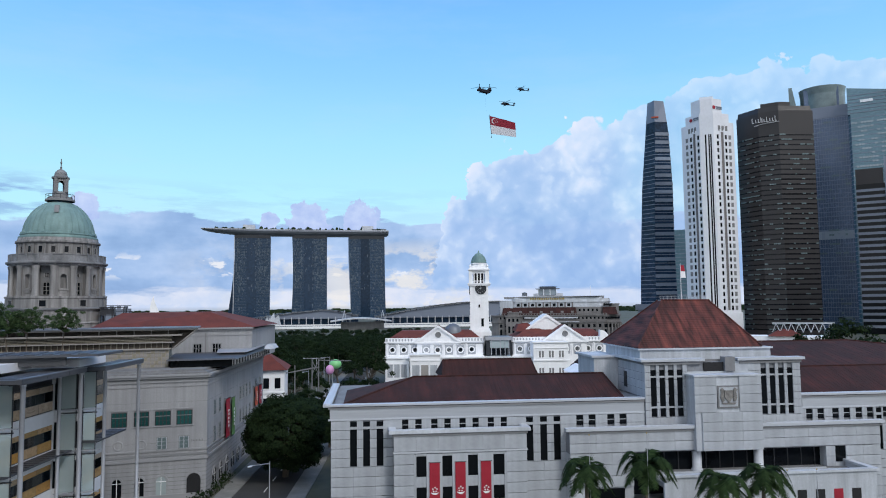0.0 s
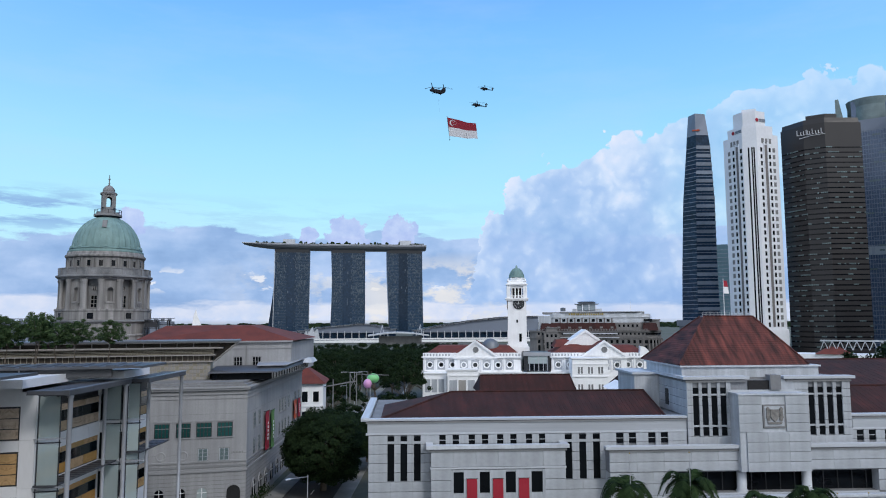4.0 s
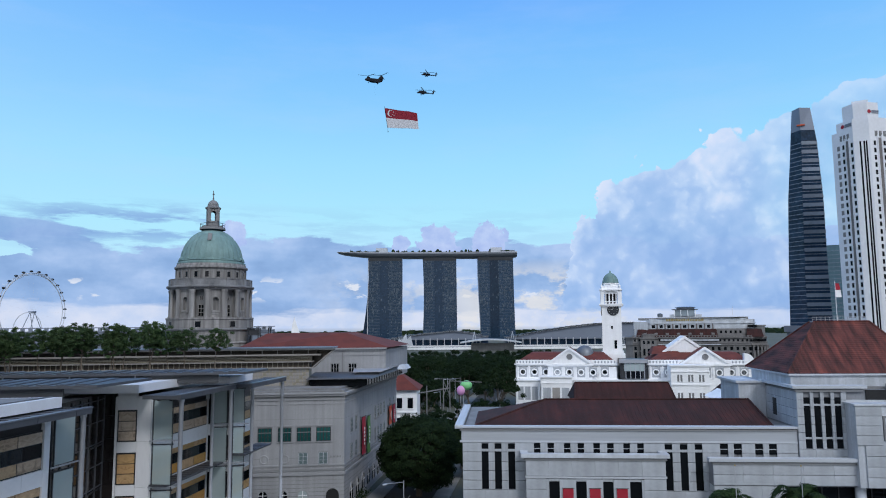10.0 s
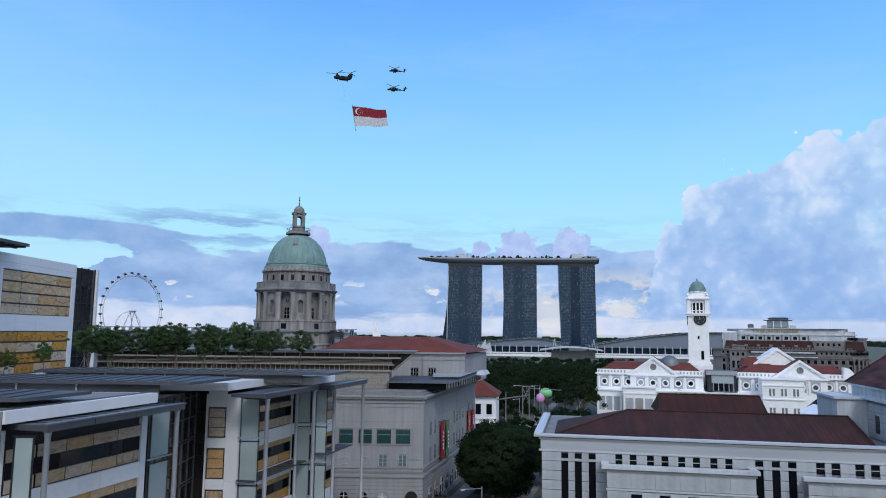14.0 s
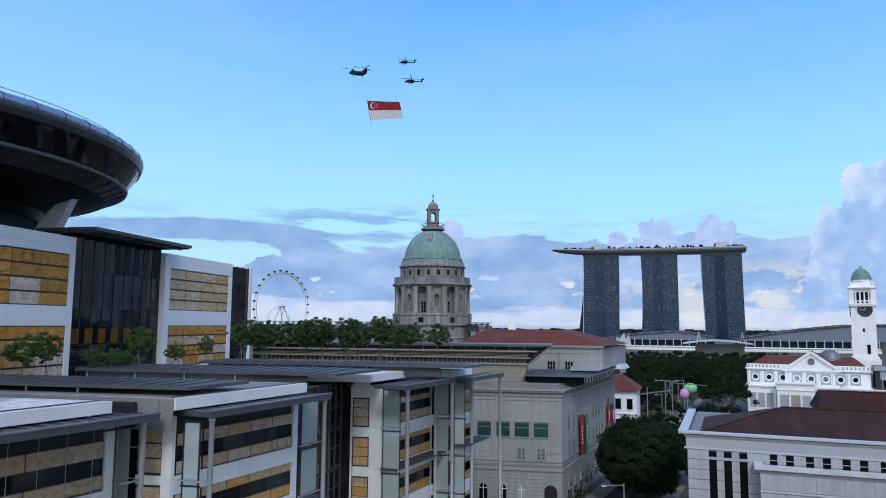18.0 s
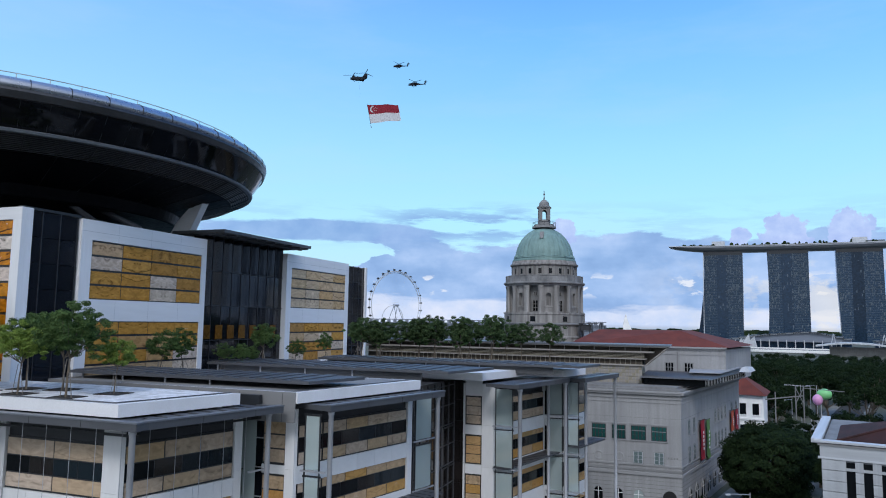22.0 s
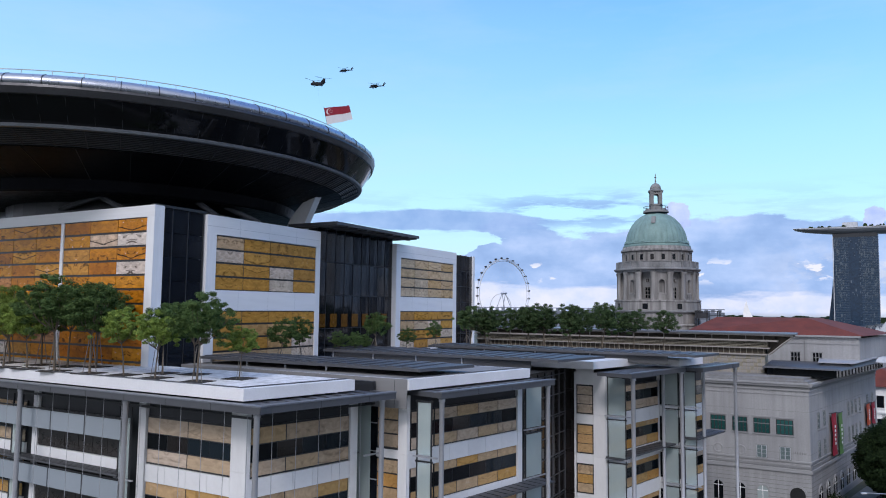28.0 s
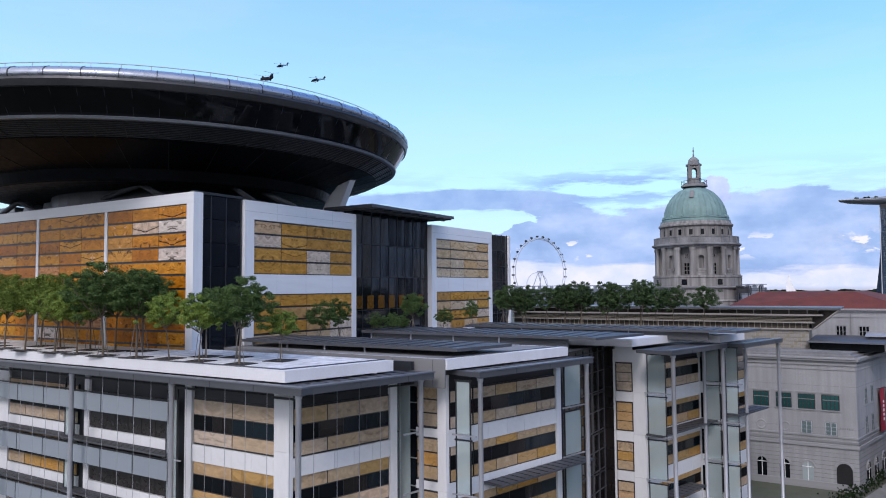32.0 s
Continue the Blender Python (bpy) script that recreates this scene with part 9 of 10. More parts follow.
for i in range(8):
    m.tube((-8 + i * 3, 3, 15.2), (-6.5 + i * 3, 3, 19.0), 0.2, seg=4)
    m.tube((-6.5 + i * 3, 3, 19.0), (-5 + i * 3, 3, 15.2), 0.2, seg=4)
m.box(-8, 16, 2.7, 3.3, 18.8, 19.4)
part("truss", m, "parl_trim", lr, kind="stuff")

# plain office blocks of the city beyond the view, seen only as reflections in the glass
for i, (az, d, w, h) in enumerate(((-57, 520, 46, 150), (-62, 430, 40, 120), (-67, 560, 52, 190), (-73, 470, 44, 140), (-80, 420, 50, 110), (-88, 520, 60, 170), (-98, 460, 48, 120), (-112, 380, 55, 95))):
    bt, _ = tower_thing("office_block", az, d, "plain dark office block mirrored in the courthouse glass")
    part("shaft", Mesh().box(-w / 2, w / 2, 0, w * 0.7, 0, h), "tower_blue" if i % 2 else "tower_black", bt)
    m = Mesh()
    for k in range(int(h / 4)):
        m.box(-w / 2 - 0.2, w / 2 + 0.2, -0.2, w * 0.7 + 0.2, 4 * k + 3, 4 * k + 4)
    part("floor_band", m, "tower_grey", bt, kind="stuff")


# ---- trees ----
def trunk_and_crown(seed, height, fork, spread, crown_low, leaf, clumps, per, limb_r, flat=0.6, low=0.55, loose=1.15, ball=False):
    """A tapered trunk with limbs, and a crown of leaf clumps with an uneven outline."""
    rnd = random.Random(seed)
    t = Mesh()
    lean = Vector((rnd.uniform(-0.05, 0.05), rnd.uniform(-0.05, 0.05), 0)) * height
    top = Vector((0, 0, fork)) + lean
    mid = Vector((0, 0, fork * 0.5)) + lean * 0.3
    t.tube((0, 0, -0.1), mid, limb_r, limb_r * 0.8, 7)
    t.tube(mid, top, limb_r * 0.8, limb_r * 0.65, 7)
    c = Mesh()
    centres = []
    for i in range(clumps):
        a = 2 * math.pi * (i * 0.618 + rnd.uniform(-0.08, 0.08))
        r = spread * math.sqrt((i + 0.5) / clumps) * rnd.uniform(0.82, 1.08)
        dome = 1 - (r / spread) ** 2 * flat
        z = crown_low + (height - crown_low) * max(0.12, dome) * rnd.uniform(low, 1.0)
        if ball:
            # clumps all through a round crown, flatter below
            v = 1 - 2 * (i + 0.5) / clumps
            k = rnd.uniform(0.3, 1.0) ** 0.55 * rnd.uniform(0.74, 1.16) * (1.0 + 0.22 * math.sin(3 * a + seed))
            if v > 0.45:
                k = min(k, 0.92)
            r = spread * math.sqrt(1 - v * v) * k
            half = (height - crown_low) / 2
            z = crown_low + half + v * half * k * (1.0 if v > 0 else 0.8)
            a = i * 2.39996 + rnd.uniform(-0.3, 0.3)
        centres.append((Vector((r * math.cos(a), r * math.sin(a), z)) + lean, r))
    for i in range(min(9, clumps)):
        p, r = centres[(i * 5 + 2) % clumps]
        k = top.lerp(p, 0.5) + Vector((0, 0, -0.06 * height))
        t.tube(top, k, limb_r * 0.5, limb_r * 0.32, 5, False)
        t.tube(k, p, limb_r * 0.32, limb_r * 0.1, 5, False)
    size = spread / math.sqrt(clumps) * loose
    for p, r in centres:
        s = size * rnd.uniform(0.75, 1.3)
        for j in range(per):
            v = Vector((rnd.gauss(0, 1), rnd.gauss(0, 1), rnd.gauss(0, 1))).normalized() * (rnd.random() ** 0.45)
            q = p + Vector((v.x * s, v.y * s, v.z * s * 0.62))
            n = (v + Vector((0, 0, 0.8)) + Vector((rnd.uniform(-1, 1), rnd.uniform(-1, 1), rnd.uniform(-1, 1))) * 0.8).normalized()
            u = n.orthogonal().normalized()
            u.rotate(Matrix.Rotation(rnd.uniform(0, 6.28), 3, n))
            w = n.cross(u)
            l, b = leaf * rnd.uniform(0.7, 1.4), leaf * rnd.uniform(0.3, 0.55)
            c.quad(q - u * l, q - w * b, q + u * l, q + w * b)
    return t, c


def dome_crown(seed, radius, height, middle, clumps, per, leaf):
    """A closed round crown: leaf clumps over a lumpy shell, down to near the ground."""
    rnd = random.Random(seed)
    t, c = Mesh(), Mesh()
    t.tube((0, 0, -0.1), (0.2, 0.1, middle * 0.6), 0.5, 0.36, 8)
    lumps = [(Vector((rnd.gauss(0, 1), rnd.gauss(0, 1), rnd.gauss(0, 0.8))).normalized(), rnd.uniform(-0.34, 0.24)) for k in range(34)]
    for i in range(clumps):
        z = 1 - 1.82 * (i + 0.5) / clumps
        a = i * 2.39996
        r = math.sqrt(max(0.0, 1 - z * z))
        v = Vector((r * math.cos(a), r * math.sin(a), z))
        k = 0.92 + sum(w * max(0.0, v.dot(d) - 0.55) * 2 for d, w in lumps) + rnd.uniform(-0.12, 0.08)
        p = Vector((v.x * radius * k, v.y * radius * k, middle + v.z * height * k))
        if i % 9 == 0:
            q = Vector((0.2, 0.1, middle * 0.6))
            t.tube(q, q.lerp(p, 0.9), 0.2, 0.05, 5, False)
        s = radius * 2.1 / math.sqrt(clumps) * rnd.uniform(0.8, 1.3)
        for j in range(per):
            g = Vector((rnd.gauss(0, 1), rnd.gauss(0, 1), rnd.gauss(0, 1))).normalized() * (rnd.random() ** 0.4) * s
            n = (v + Vector((0, 0, 0.7)) + Vector((rnd.uniform(-1, 1), rnd.uniform(-1, 1), rnd.uniform(-1, 1))) * 0.8).normalized()
            u = n.orthogonal().normalized()
            u.rotate(Matrix.Rotation(rnd.uniform(0, 6.28), 3, n))
            w = n.cross(u)
            l, b = leaf * rnd.uniform(0.7, 1.4), leaf * rnd.uniform(0.35, 0.6)
            q = p + Vector((g.x, g.y, g.z * 0.7))
            c.quad(q - u * l, q - w * b, q + u * l, q + w * b)
    return t.data("trunk", M["bark"]), c.data("crown", M["leaf_dark"])


def tree_kind(name, label, group, leaf_mat, count, seed, **kw):
    made = []
    for i in range(count):
        t, c = trunk_and_crown(seed + i, **{k: (v(i) if callable(v) else v) for k, v in kw.items()})
        made.append((t.data("trunk", M["bark"]), c.data("crown", M[leaf_mat])))
    return made


def plant(made, i, name, label, group, x, y, z, turn, scale, category="tree"):
    ob = new(name)
    ob.matrix_basis = pose(x, y, z, 0, 0, turn) @ Matrix.Scale(scale, 4)
    tagged(ob, label, category, group)
    t, c = made[i % len(made)]
    for nm, me in (("trunk", t), ("crown", c)):
        o = new(nm, me)
        o.parent = ob
    return ob


rnd = random.Random(77)
small = tree_kind("terrace_tree", "", "", "leaf_light", 5, 100, height=lambda i: 6.4 + 0.2 * (i % 3), fork=lambda i: 2.6 + 0.1 * i, spread=lambda i: 2.2 + 0.2 * (i % 3), crown_low=2.7, leaf=0.10, clumps=lambda i: 84 + 5 * (i % 3), per=120, limb_r=0.085, loose=1.5, ball=True)
deep = tree_kind("terrace_tree", "", "", "leaf_mid", 4, 130, height=lambda i: 6.5 + 0.2 * (i % 3), fork=lambda i: 2.5 + 0.1 * i, spread=lambda i: 2.3 + 0.2 * (i % 3), crown_low=2.5, leaf=0.10, clumps=lambda i: 88 + 5 * (i % 3), per=130, limb_r=0.09, loose=1.5, ball=True)
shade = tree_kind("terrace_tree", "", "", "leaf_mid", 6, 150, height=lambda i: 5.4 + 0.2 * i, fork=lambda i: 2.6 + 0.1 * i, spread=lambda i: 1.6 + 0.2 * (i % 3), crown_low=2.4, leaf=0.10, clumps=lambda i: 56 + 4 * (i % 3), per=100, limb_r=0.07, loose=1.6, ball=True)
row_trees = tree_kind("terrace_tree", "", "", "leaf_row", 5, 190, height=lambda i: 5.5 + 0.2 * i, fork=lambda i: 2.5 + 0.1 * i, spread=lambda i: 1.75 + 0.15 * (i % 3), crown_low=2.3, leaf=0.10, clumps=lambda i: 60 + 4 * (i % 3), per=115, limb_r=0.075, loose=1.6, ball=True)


def stakes(tree, legs, reach, height):
    """Thin props round a young trunk."""
    for i in range(legs):
        a = 2 * math.pi * i / legs + 0.4
        st = new("stake", Mesh().tube((reach * math.cos(a), reach * math.sin(a), 0), (0.1 * math.cos(a), 0.1 * math.sin(a), height), 0.03, seg=5).data("stake", M["stake"]))
        st.parent = tree


spots = [(-66.8, 34.9, 1.05, 0), (-62.1, 35.0, 0.9, 0), (-66.3, 37.9, 1.08, 0), (-59.2, 35.3, 0.86, 0), (-61.8, 38.1, 1.02, 1), (-55.3, 35.2, 1.2, 1), (-58.5, 38.4, 1.1, 1), (-51.4, 35.6, 1.1, 1), (-56.3, 39.6, 1.15, 1), (-48.1, 36.2, 0.8, 0), (-44.3, 36.0, 0.8, 0), (-46.9, 38.8, 0.86, 1), (-44.2, 39.6, 0.92, 1), (-39.9, 36.0, 0.98, 1), (-39.0, 39.2, 0.6, 0), (-71.0, 35.2, 1.05, 0), (-70.6, 38.4, 1.1, 0), (-75.0, 36.5, 1.1, 0), (-79.0, 38.2, 1.05, 0), (-83.0, 35.6, 1.0, 0)]
for i, (x, y, s, dark) in enumerate(spots):
    tr = plant(deep if dark else small, i, "terrace_tree", "dark leafy tree in the white roof terrace" if dark else "light green young tree in the white roof terrace", "terrace trees", x, y, 23.6, rnd.uniform(0, 360), s)
    if i % 3:
        stakes(tr, 2, 0.45, 2.6)
    m = Mesh(pose(0, 0, 0, 0, 0, 8))
    m.box(-0.85, 0.85, -0.85, 0.85, 0.0, 0.012)
    m.box(-0.95, -0.85, -0.95, 0.95, 0.0, 0.05).box(0.85, 0.95, -0.95, 0.95, 0.0, 0.05).box(-0.85, 0.85, -0.95, -0.85, 0.0, 0.05).box(-0.85, 0.85, 0.85, 0.95, 0.0, 0.05)
    pit = solid("planting_pit", m, "soil", "square soil pit with a low kerb in the paving", "planting pit", "", "planting pits")
    pit.matrix_basis = pose(x, y, 23.612)
for i, (x, y, s) in enumerate([(-49.4, 55.1, 0.86), (-49.2, 58.3, 0.86), (-49.0, 64.3, 0.58), (-48.2, 66.2, 0.55), (-49.0, 71.5, 1.05), (-48.6, 68.6, 0.55), (-49.0, 78.5, 0.62), (-48.8, 86.2, 0.74), (-48.5, 95.0, 0.98), (-47.0, 99.5, 0.8)]):
    tr = plant(shade, i + 2, "terrace_tree", "slender staked young tree beside the walkway roof", "terrace trees", x, y, 22.86, rnd.uniform(0, 360), s)
    stakes(tr, 3, 1.0, 2.3)
for i in range(20):
    f = i / 19
    x, y = -41.5 + 21.5 * f + rnd.uniform(-0.7, 0.7), 82.3 + 11.7 * f + rnd.uniform(-1.5, 1.5)
    sc = rnd.uniform(0.94, 1.1) if i < 15 else rnd.uniform(0.88, 1.0)
    if i in (3, 12, 16, 18):
        continue
    plant(row_trees, i, "terrace_tree", "leafy tree in the row along the roof edge, its shade in the leaf colour", "terrace trees", x, y, 23.4, rnd.uniform(0, 360), sc)

big = tree_kind("rain_tree", "", "", "leaf_dark", 5, 300, height=lambda i: 14.0 + i * 0.6, fork=lambda i: 3.6, spread=lambda i: 8.6, crown_low=lambda i: 2.6, leaf=0.30, clumps=170, per=170, limb_r=0.42, flat=0.75, low=0.08)
domes = [dome_crown(810, 7.6, 6.0, 6.8, 300, 230, 0.185), dome_crown(811, 6.4, 5.2, 6.2, 240, 210, 0.185)]
plant(domes, 0, "street_tree", "dense dark round rain tree beside the street", "rain trees", 8.7, 125.2, 0, 40, 1.16)
plant(domes, 1, "street_tree", "dense dark rain tree beyond the street corner", "rain trees", 15.5, 138.5, 0, 190, 1.0)
plant(big, 2, "street_tree", "dark rain tree behind the parliament's side", "rain trees", 19.0, 147, 0, 80, 0.85)
far = tree_kind("park_tree", "", "", "leaf_dark", 6, 500, height=lambda i: 15.0 + i, fork=lambda i: 4.0, spread=lambda i: 10.0, crown_low=lambda i: 5.0, leaf=0.42, clumps=60, per=90, limb_r=0.5, flat=0.7)
k = 0
for d, n, a0, a1 in ((178, 5, -3.6, -11.5), (205, 6, -3.4, -11.6), (235, 7, -3.0, -11.8), (270, 9, -2.2, -12.0), (310, 11, -1.0, -12.2), (360, 13, 1.0, -12.5), (410, 15, 2.0, -13.0)):
    for i in range(n):
        az = radians(a0 + (a1 - a0) * (i + rnd.uniform(0.1, 0.9)) / n)
        dd = d + rnd.uniform(-12, 12)
        if d < 250 and (-10.0 < math.degrees(az) < -4.6 or math.degrees(az) < -10.4):
            continue
        tall_to = (28.2 - 0.041 * dd) / (15.0 + k % 6)
        plant(far, k, "park_tree", "dark spreading rain tree in the park", "park trees", -dd * math.sin(az), dd * math.cos(az), 0, rnd.uniform(0, 360), min(0.95, tall_to) * rnd.uniform(0.84, 1.0))
        k += 1
for az, d, sc in ((-4.3, 205, 0.78), (-5.3, 172, 0.5), (-6.6, 168, 0.48), (-8.0, 172, 0.5), (-9.3, 190, 0.6)):
    plant(far, k, "park_tree", "dark spreading tree beside the park road", "park trees", -d * math.sin(radians(az)), d * math.cos(radians(az)), 0, 70 * k, sc)
    k += 1
low_domes = [dome_crown(830 + i, 6.5, 4.4, 4.6, 46, 46, 0.6) for i in range(4)]
for d, n, hgt in ((440, 24, 8.5), (490, 26, 8.2), (560, 28, 6.6), (640, 34, 5.2), (720, 40, 4.6)):
    for i in range(n):
        az = radians(3.0 - 18.0 * (i + rnd.uniform(0.1, 0.9)) / n)
        dd = d + rnd.uniform(-25, 25)
        plant(low_domes, k, "waterfront_tree", "low dark tree along the waterfront", "waterfront trees", -dd * math.sin(az), dd * math.cos(az), 0, rnd.uniform(0, 360), hgt / 9.0 * rnd.uniform(0.75, 1.1))
        k += 1
for az, d, s in ((-45.2, 185, 1.28), (-47.6, 180, 1.42), (-50, 190, 1.4), (-43.6, 200, 1.15), (-31.9, 560, 1.0), (-32.5, 560, 1.1), (-33.2, 540, 1.1)):
    a = radians(az)
    plant(far, k, "park_tree", "dark leafy tree beyond the roofs", "park trees", -d * math.sin(a), d * math.cos(a), 0, 40 * k, s)
    k += 1
# distant woods on the horizon: one low uneven belt
m = Mesh()
rw = random.Random(9)
for i in range(1500):
    az = radians(rw.uniform(-62, 66))
    d = rw.uniform(2300, 3400)
    x, y = -d * math.sin(az), d * math.cos(az)
    r, h = rw.uniform(12, 30), rw.uniform(6, 15)
    m.tube((x, y, -2), (x, y, h), r, r * rw.uniform(0.3, 0.7), 6)
solid("distant_woods", m, "leaf_dark", "belt of dark woods along the horizon", "woods", "stuff")
# shrubs at the foot of the stone corner
sm = Mesh()
for i in range(900):
    u, v = rw.uniform(-12, 14), rw.gauss(0, 0.7)
    p = STREET @ Vector((94 + u, 8.2 + v, rw.uniform(0.1, 1.5)))
    q = Vector((rw.uniform(-1, 1), rw.uniform(-1, 1), rw.uniform(-0.4, 1))).normalized()
    o = q.orthogonal().normalized() * 0.16
    w = q.cross(o)
    sm.quad(p - o, p - w, p + o, p + w)
solid("shrub_bed", sm, "leaf_dark", "low dark hedge beside the footway", "hedge", "stuff")

# ---- palms before the parliament ----
def palm(x, y, h, seed):
    rnd = random.Random(seed)
    p = thing("royal_palm", x, y, 0, rnd.uniform(0, 360), "tall palm with drooping green fronds before the portico", "palm", "forecourt palms")
    t = Mesh()
    t.smooth = True
    t.lathe([(0.34, 0), (0.3, 0.6), (0.24, h * 0.5), (0.2, h - 1.6), (0.17, h - 1.5), (0.12, h)], 12)
    part("trunk", t, "bark", p)
    for i in range(20):
        a = 2 * math.pi * i * 0.618 * 1.0
        rise = rnd.uniform(0.7, 1.9) if i < 14 else rnd.uniform(0.0, 0.6)
        L = rnd.uniform(3.5, 4.4)
        m = Mesh(pose(0, 0, h, 0, 0, math.degrees(a)))
        pts = []
        for k in range(11):
            f = k / 10
            pts.append(Vector((L * f * (0.95 - 0.18 * f), 0, L * (rise * f - (0.55 + rise * 0.75) * f * f * 1.05))))
        for k in range(10):
            m.tube(pts[k], pts[k + 1], 0.035 * (1 - k / 11), 0.03 * (1 - k / 10.5), 4, False)
        for k in range(46):
            f = 0.12 + 0.86 * k / 46
            j = min(9, int(f * 10))
            b = pts[j].lerp(pts[j + 1], f * 10 - j)
            d = (pts[j + 1] - pts[j]).normalized()
            ll = 1.0 * math.sin(math.pi * (0.15 + 0.8 * f)) + 0.1
            for s in (-1, 1):
                tip = b + d * ll * 0.5 + Vector((0, s * ll * 0.85, -ll * rnd.uniform(0.1, 0.5)))
                m.face(tuple(b - d * 0.08), tuple(b + d * 0.08), tuple(tip))
        part("frond", m, "leaf_palm", p)


for i, (u, v, h) in enumerate(((28.4, -17, 10.7), (35.2, -16.5, 11.1), (43.2, -17.5, 9.4), (47.9, -17.5, 9.8))):
    q = PF @ Vector((u, v, 0))
    palm(q.x, q.y, h, 40 + i)

# ---- street furniture ----
def lamp(x, y, h, arm, turn, label):
    p = thing("street_lamp", x, y, 0, turn, label, "street lamp", "street lamps")
    part("pole", Mesh().tube((0, 0, 0), (0, 0, h), 0.1, 0.07), "steel", p)
    part("arm", Mesh().tube((0, 0, h - 0.25), (-arm, 0, h - 0.1), 0.05), "steel", p)
    part("lantern", Mesh().box(-arm - 0.5, -arm + 0.1, -0.14, 0.14, h - 0.22, h - 0.06), "parl_trim", p)


lamp(4.9, 101.5, 7.7, 2.9, 30, "grey street lamp with one long arm beside the footway")
for i, (az, d) in enumerate(((-6.3, 215), (-6.9, 225), (-7.3, 240), (-5.7, 200))):
    a = radians(az)
    lamp(-d * math.sin(a), d * math.cos(a), 13.5 - i * 0.8, 3.5, 20 * i, "tall thin pole lamp among the park trees")
for i, u in enumerate((28.5, 34.8, 50.4, 53.8)):
    q = PF @ Vector((u, -18, 0))
    f = thing("flagpole", q.x, q.y, 0, 0, "bare white flagpole on the forecourt", "flagpole", "forecourt flagpoles")
    part("pole", Mesh().tube((0, 0, 0), (0, 0, 15.0 if i < 2 else 10.6), 0.06, 0.035), "steel", f)
    part("finial", Mesh().ball((0, 0, 15.05 if i < 2 else 10.65), 0.09, 8, 6), "gold", f)
gt = thing("street_gantry", 190 * math.sin(radians(6.2)), 190 * math.cos(radians(6.2)), 0, -6.2, "grey steel gantry over the park road", "gantry")
for x in (-5.2, -0.8, 0.9):
    part("post", Mesh().tube((x, 0, 0), (x, 0, 13.4 if x < -5 else 15.2), 0.17, 0.12, 8), "stone_dark", gt)
part("beam", Mesh().tube((-9.0, 0, 11.2), (0.9, 0, 12.8), 0.16, seg=6).tube((0.9, 0, 14.6), (9.4, 0, 14.2), 0.1, seg=6), "stone_dark", gt)
part("brace", Mesh().tube((-0.8, 0, 11.0), (0.9, 0, 14.6), 0.1, seg=5).tube((0.9, 0, 11.0), (-0.8, 0, 14.6), 0.1, seg=5), "stone_dark", gt)
bl = thing("inflatable_pair", -222 * math.sin(radians(-7.55)), 222 * math.cos(radians(-7.55)), 8.4, 0, "plain green and pink inflatables above the street", "inflatable")
m = Mesh()
m.smooth = True
m.ball((0.9, 0, 2.4), (1.9, 1.6, 1.5), 16, 10)
part("green_balloon", m, "balloon_green", bl)
m = Mesh()
m.smooth = True
m.ball((-0.9, -0.8, 0.9), (1.3, 1.2, 1.5), 16, 10)
part("pink_balloon", m, "balloon_pink", bl)
part("mast", Mesh().tube((0, 0, -8.4), (0, 0, 1.0), 0.12), "steel", bl)


# ---- helicopters and the great flag ----
def rotor(parent, at, blades, radius, name="rotor"):
    m = Mesh()
    for i in range(blades):
        f = pose(0, 0, 0, 0, 0, 360 * i / blades)
        m.m = f
        m.box(0.3, radius, -0.32, 0.32, -0.05, 0.05)
    m.m = Matrix.Identity(4)
    m.tube((0, 0, -0.3), (0, 0, 0.25), 0.4, seg=10)
    ob = part(name, m, "heli", parent)
    ob.matrix_basis = pose(*at)
    return ob


def loft(parent, name, mat, rings, seg=12, smooth=True):
    """Rings of (x, z centre, half width, half height) joined into a body along x."""
    m = Mesh()
    m.smooth = smooth
    pts = []
    for x, z, w, h in rings:
        for i in range(seg):
            a = 2 * math.pi * i / seg
            c, s = math.cos(a), math.sin(a)
            pts.append((x, w * math.copysign(abs(c) ** 0.7, c), z + h * math.copysign(abs(s) ** 0.7, s)))
    n = m.points(pts)
    for k in range(len(rings) - 1):
        for i in range(seg):
            j = (i + 1) % seg
            m.f.append((n + k * seg + i, n + (k + 1) * seg + i, n + (k + 1) * seg + j, n + k * seg + j))
    m.f.append(tuple(n + i for i in range(seg)))
    m.f.append(tuple(n + (len(rings) - 1) * seg + i for i in reversed(range(seg))))
    return part(name, m, mat, parent)


# noses point to -x, the way they fly
tandem = thing("tandem_helicopter", 0, 0, 0, 0, "dark tandem-rotor transport helicopter flying with a hanging flag", "helicopter")
loft(tandem, "fuselage", "heli", [(-8.0, -0.5, 0.3, 0.3), (-7.5, -0.3, 1.0, 0.9), (-6.2, 0.0, 1.4, 1.4), (-4, 0.1, 1.5, 1.55), (4.5, 0.1, 1.5, 1.55), (6.5, 0.6, 1.3, 1.2), (7.6, 1.2, 0.6, 0.7)])
loft(tandem, "forward_pylon", "heli", [(-6.6, 1.6, 0.3, 0.2), (-6.0, 1.9, 0.7, 0.9), (-4.6, 1.9, 0.7, 0.9), (-3.2, 1.5, 0.3, 0.3)])
loft(tandem, "aft_pylon", "heli", [(3.4, 1.7, 0.4, 0.3), (5.2, 2.8, 0.7, 1.7), (7.0, 3.2, 0.6, 1.7), (7.9, 3.0, 0.2, 1.2)])
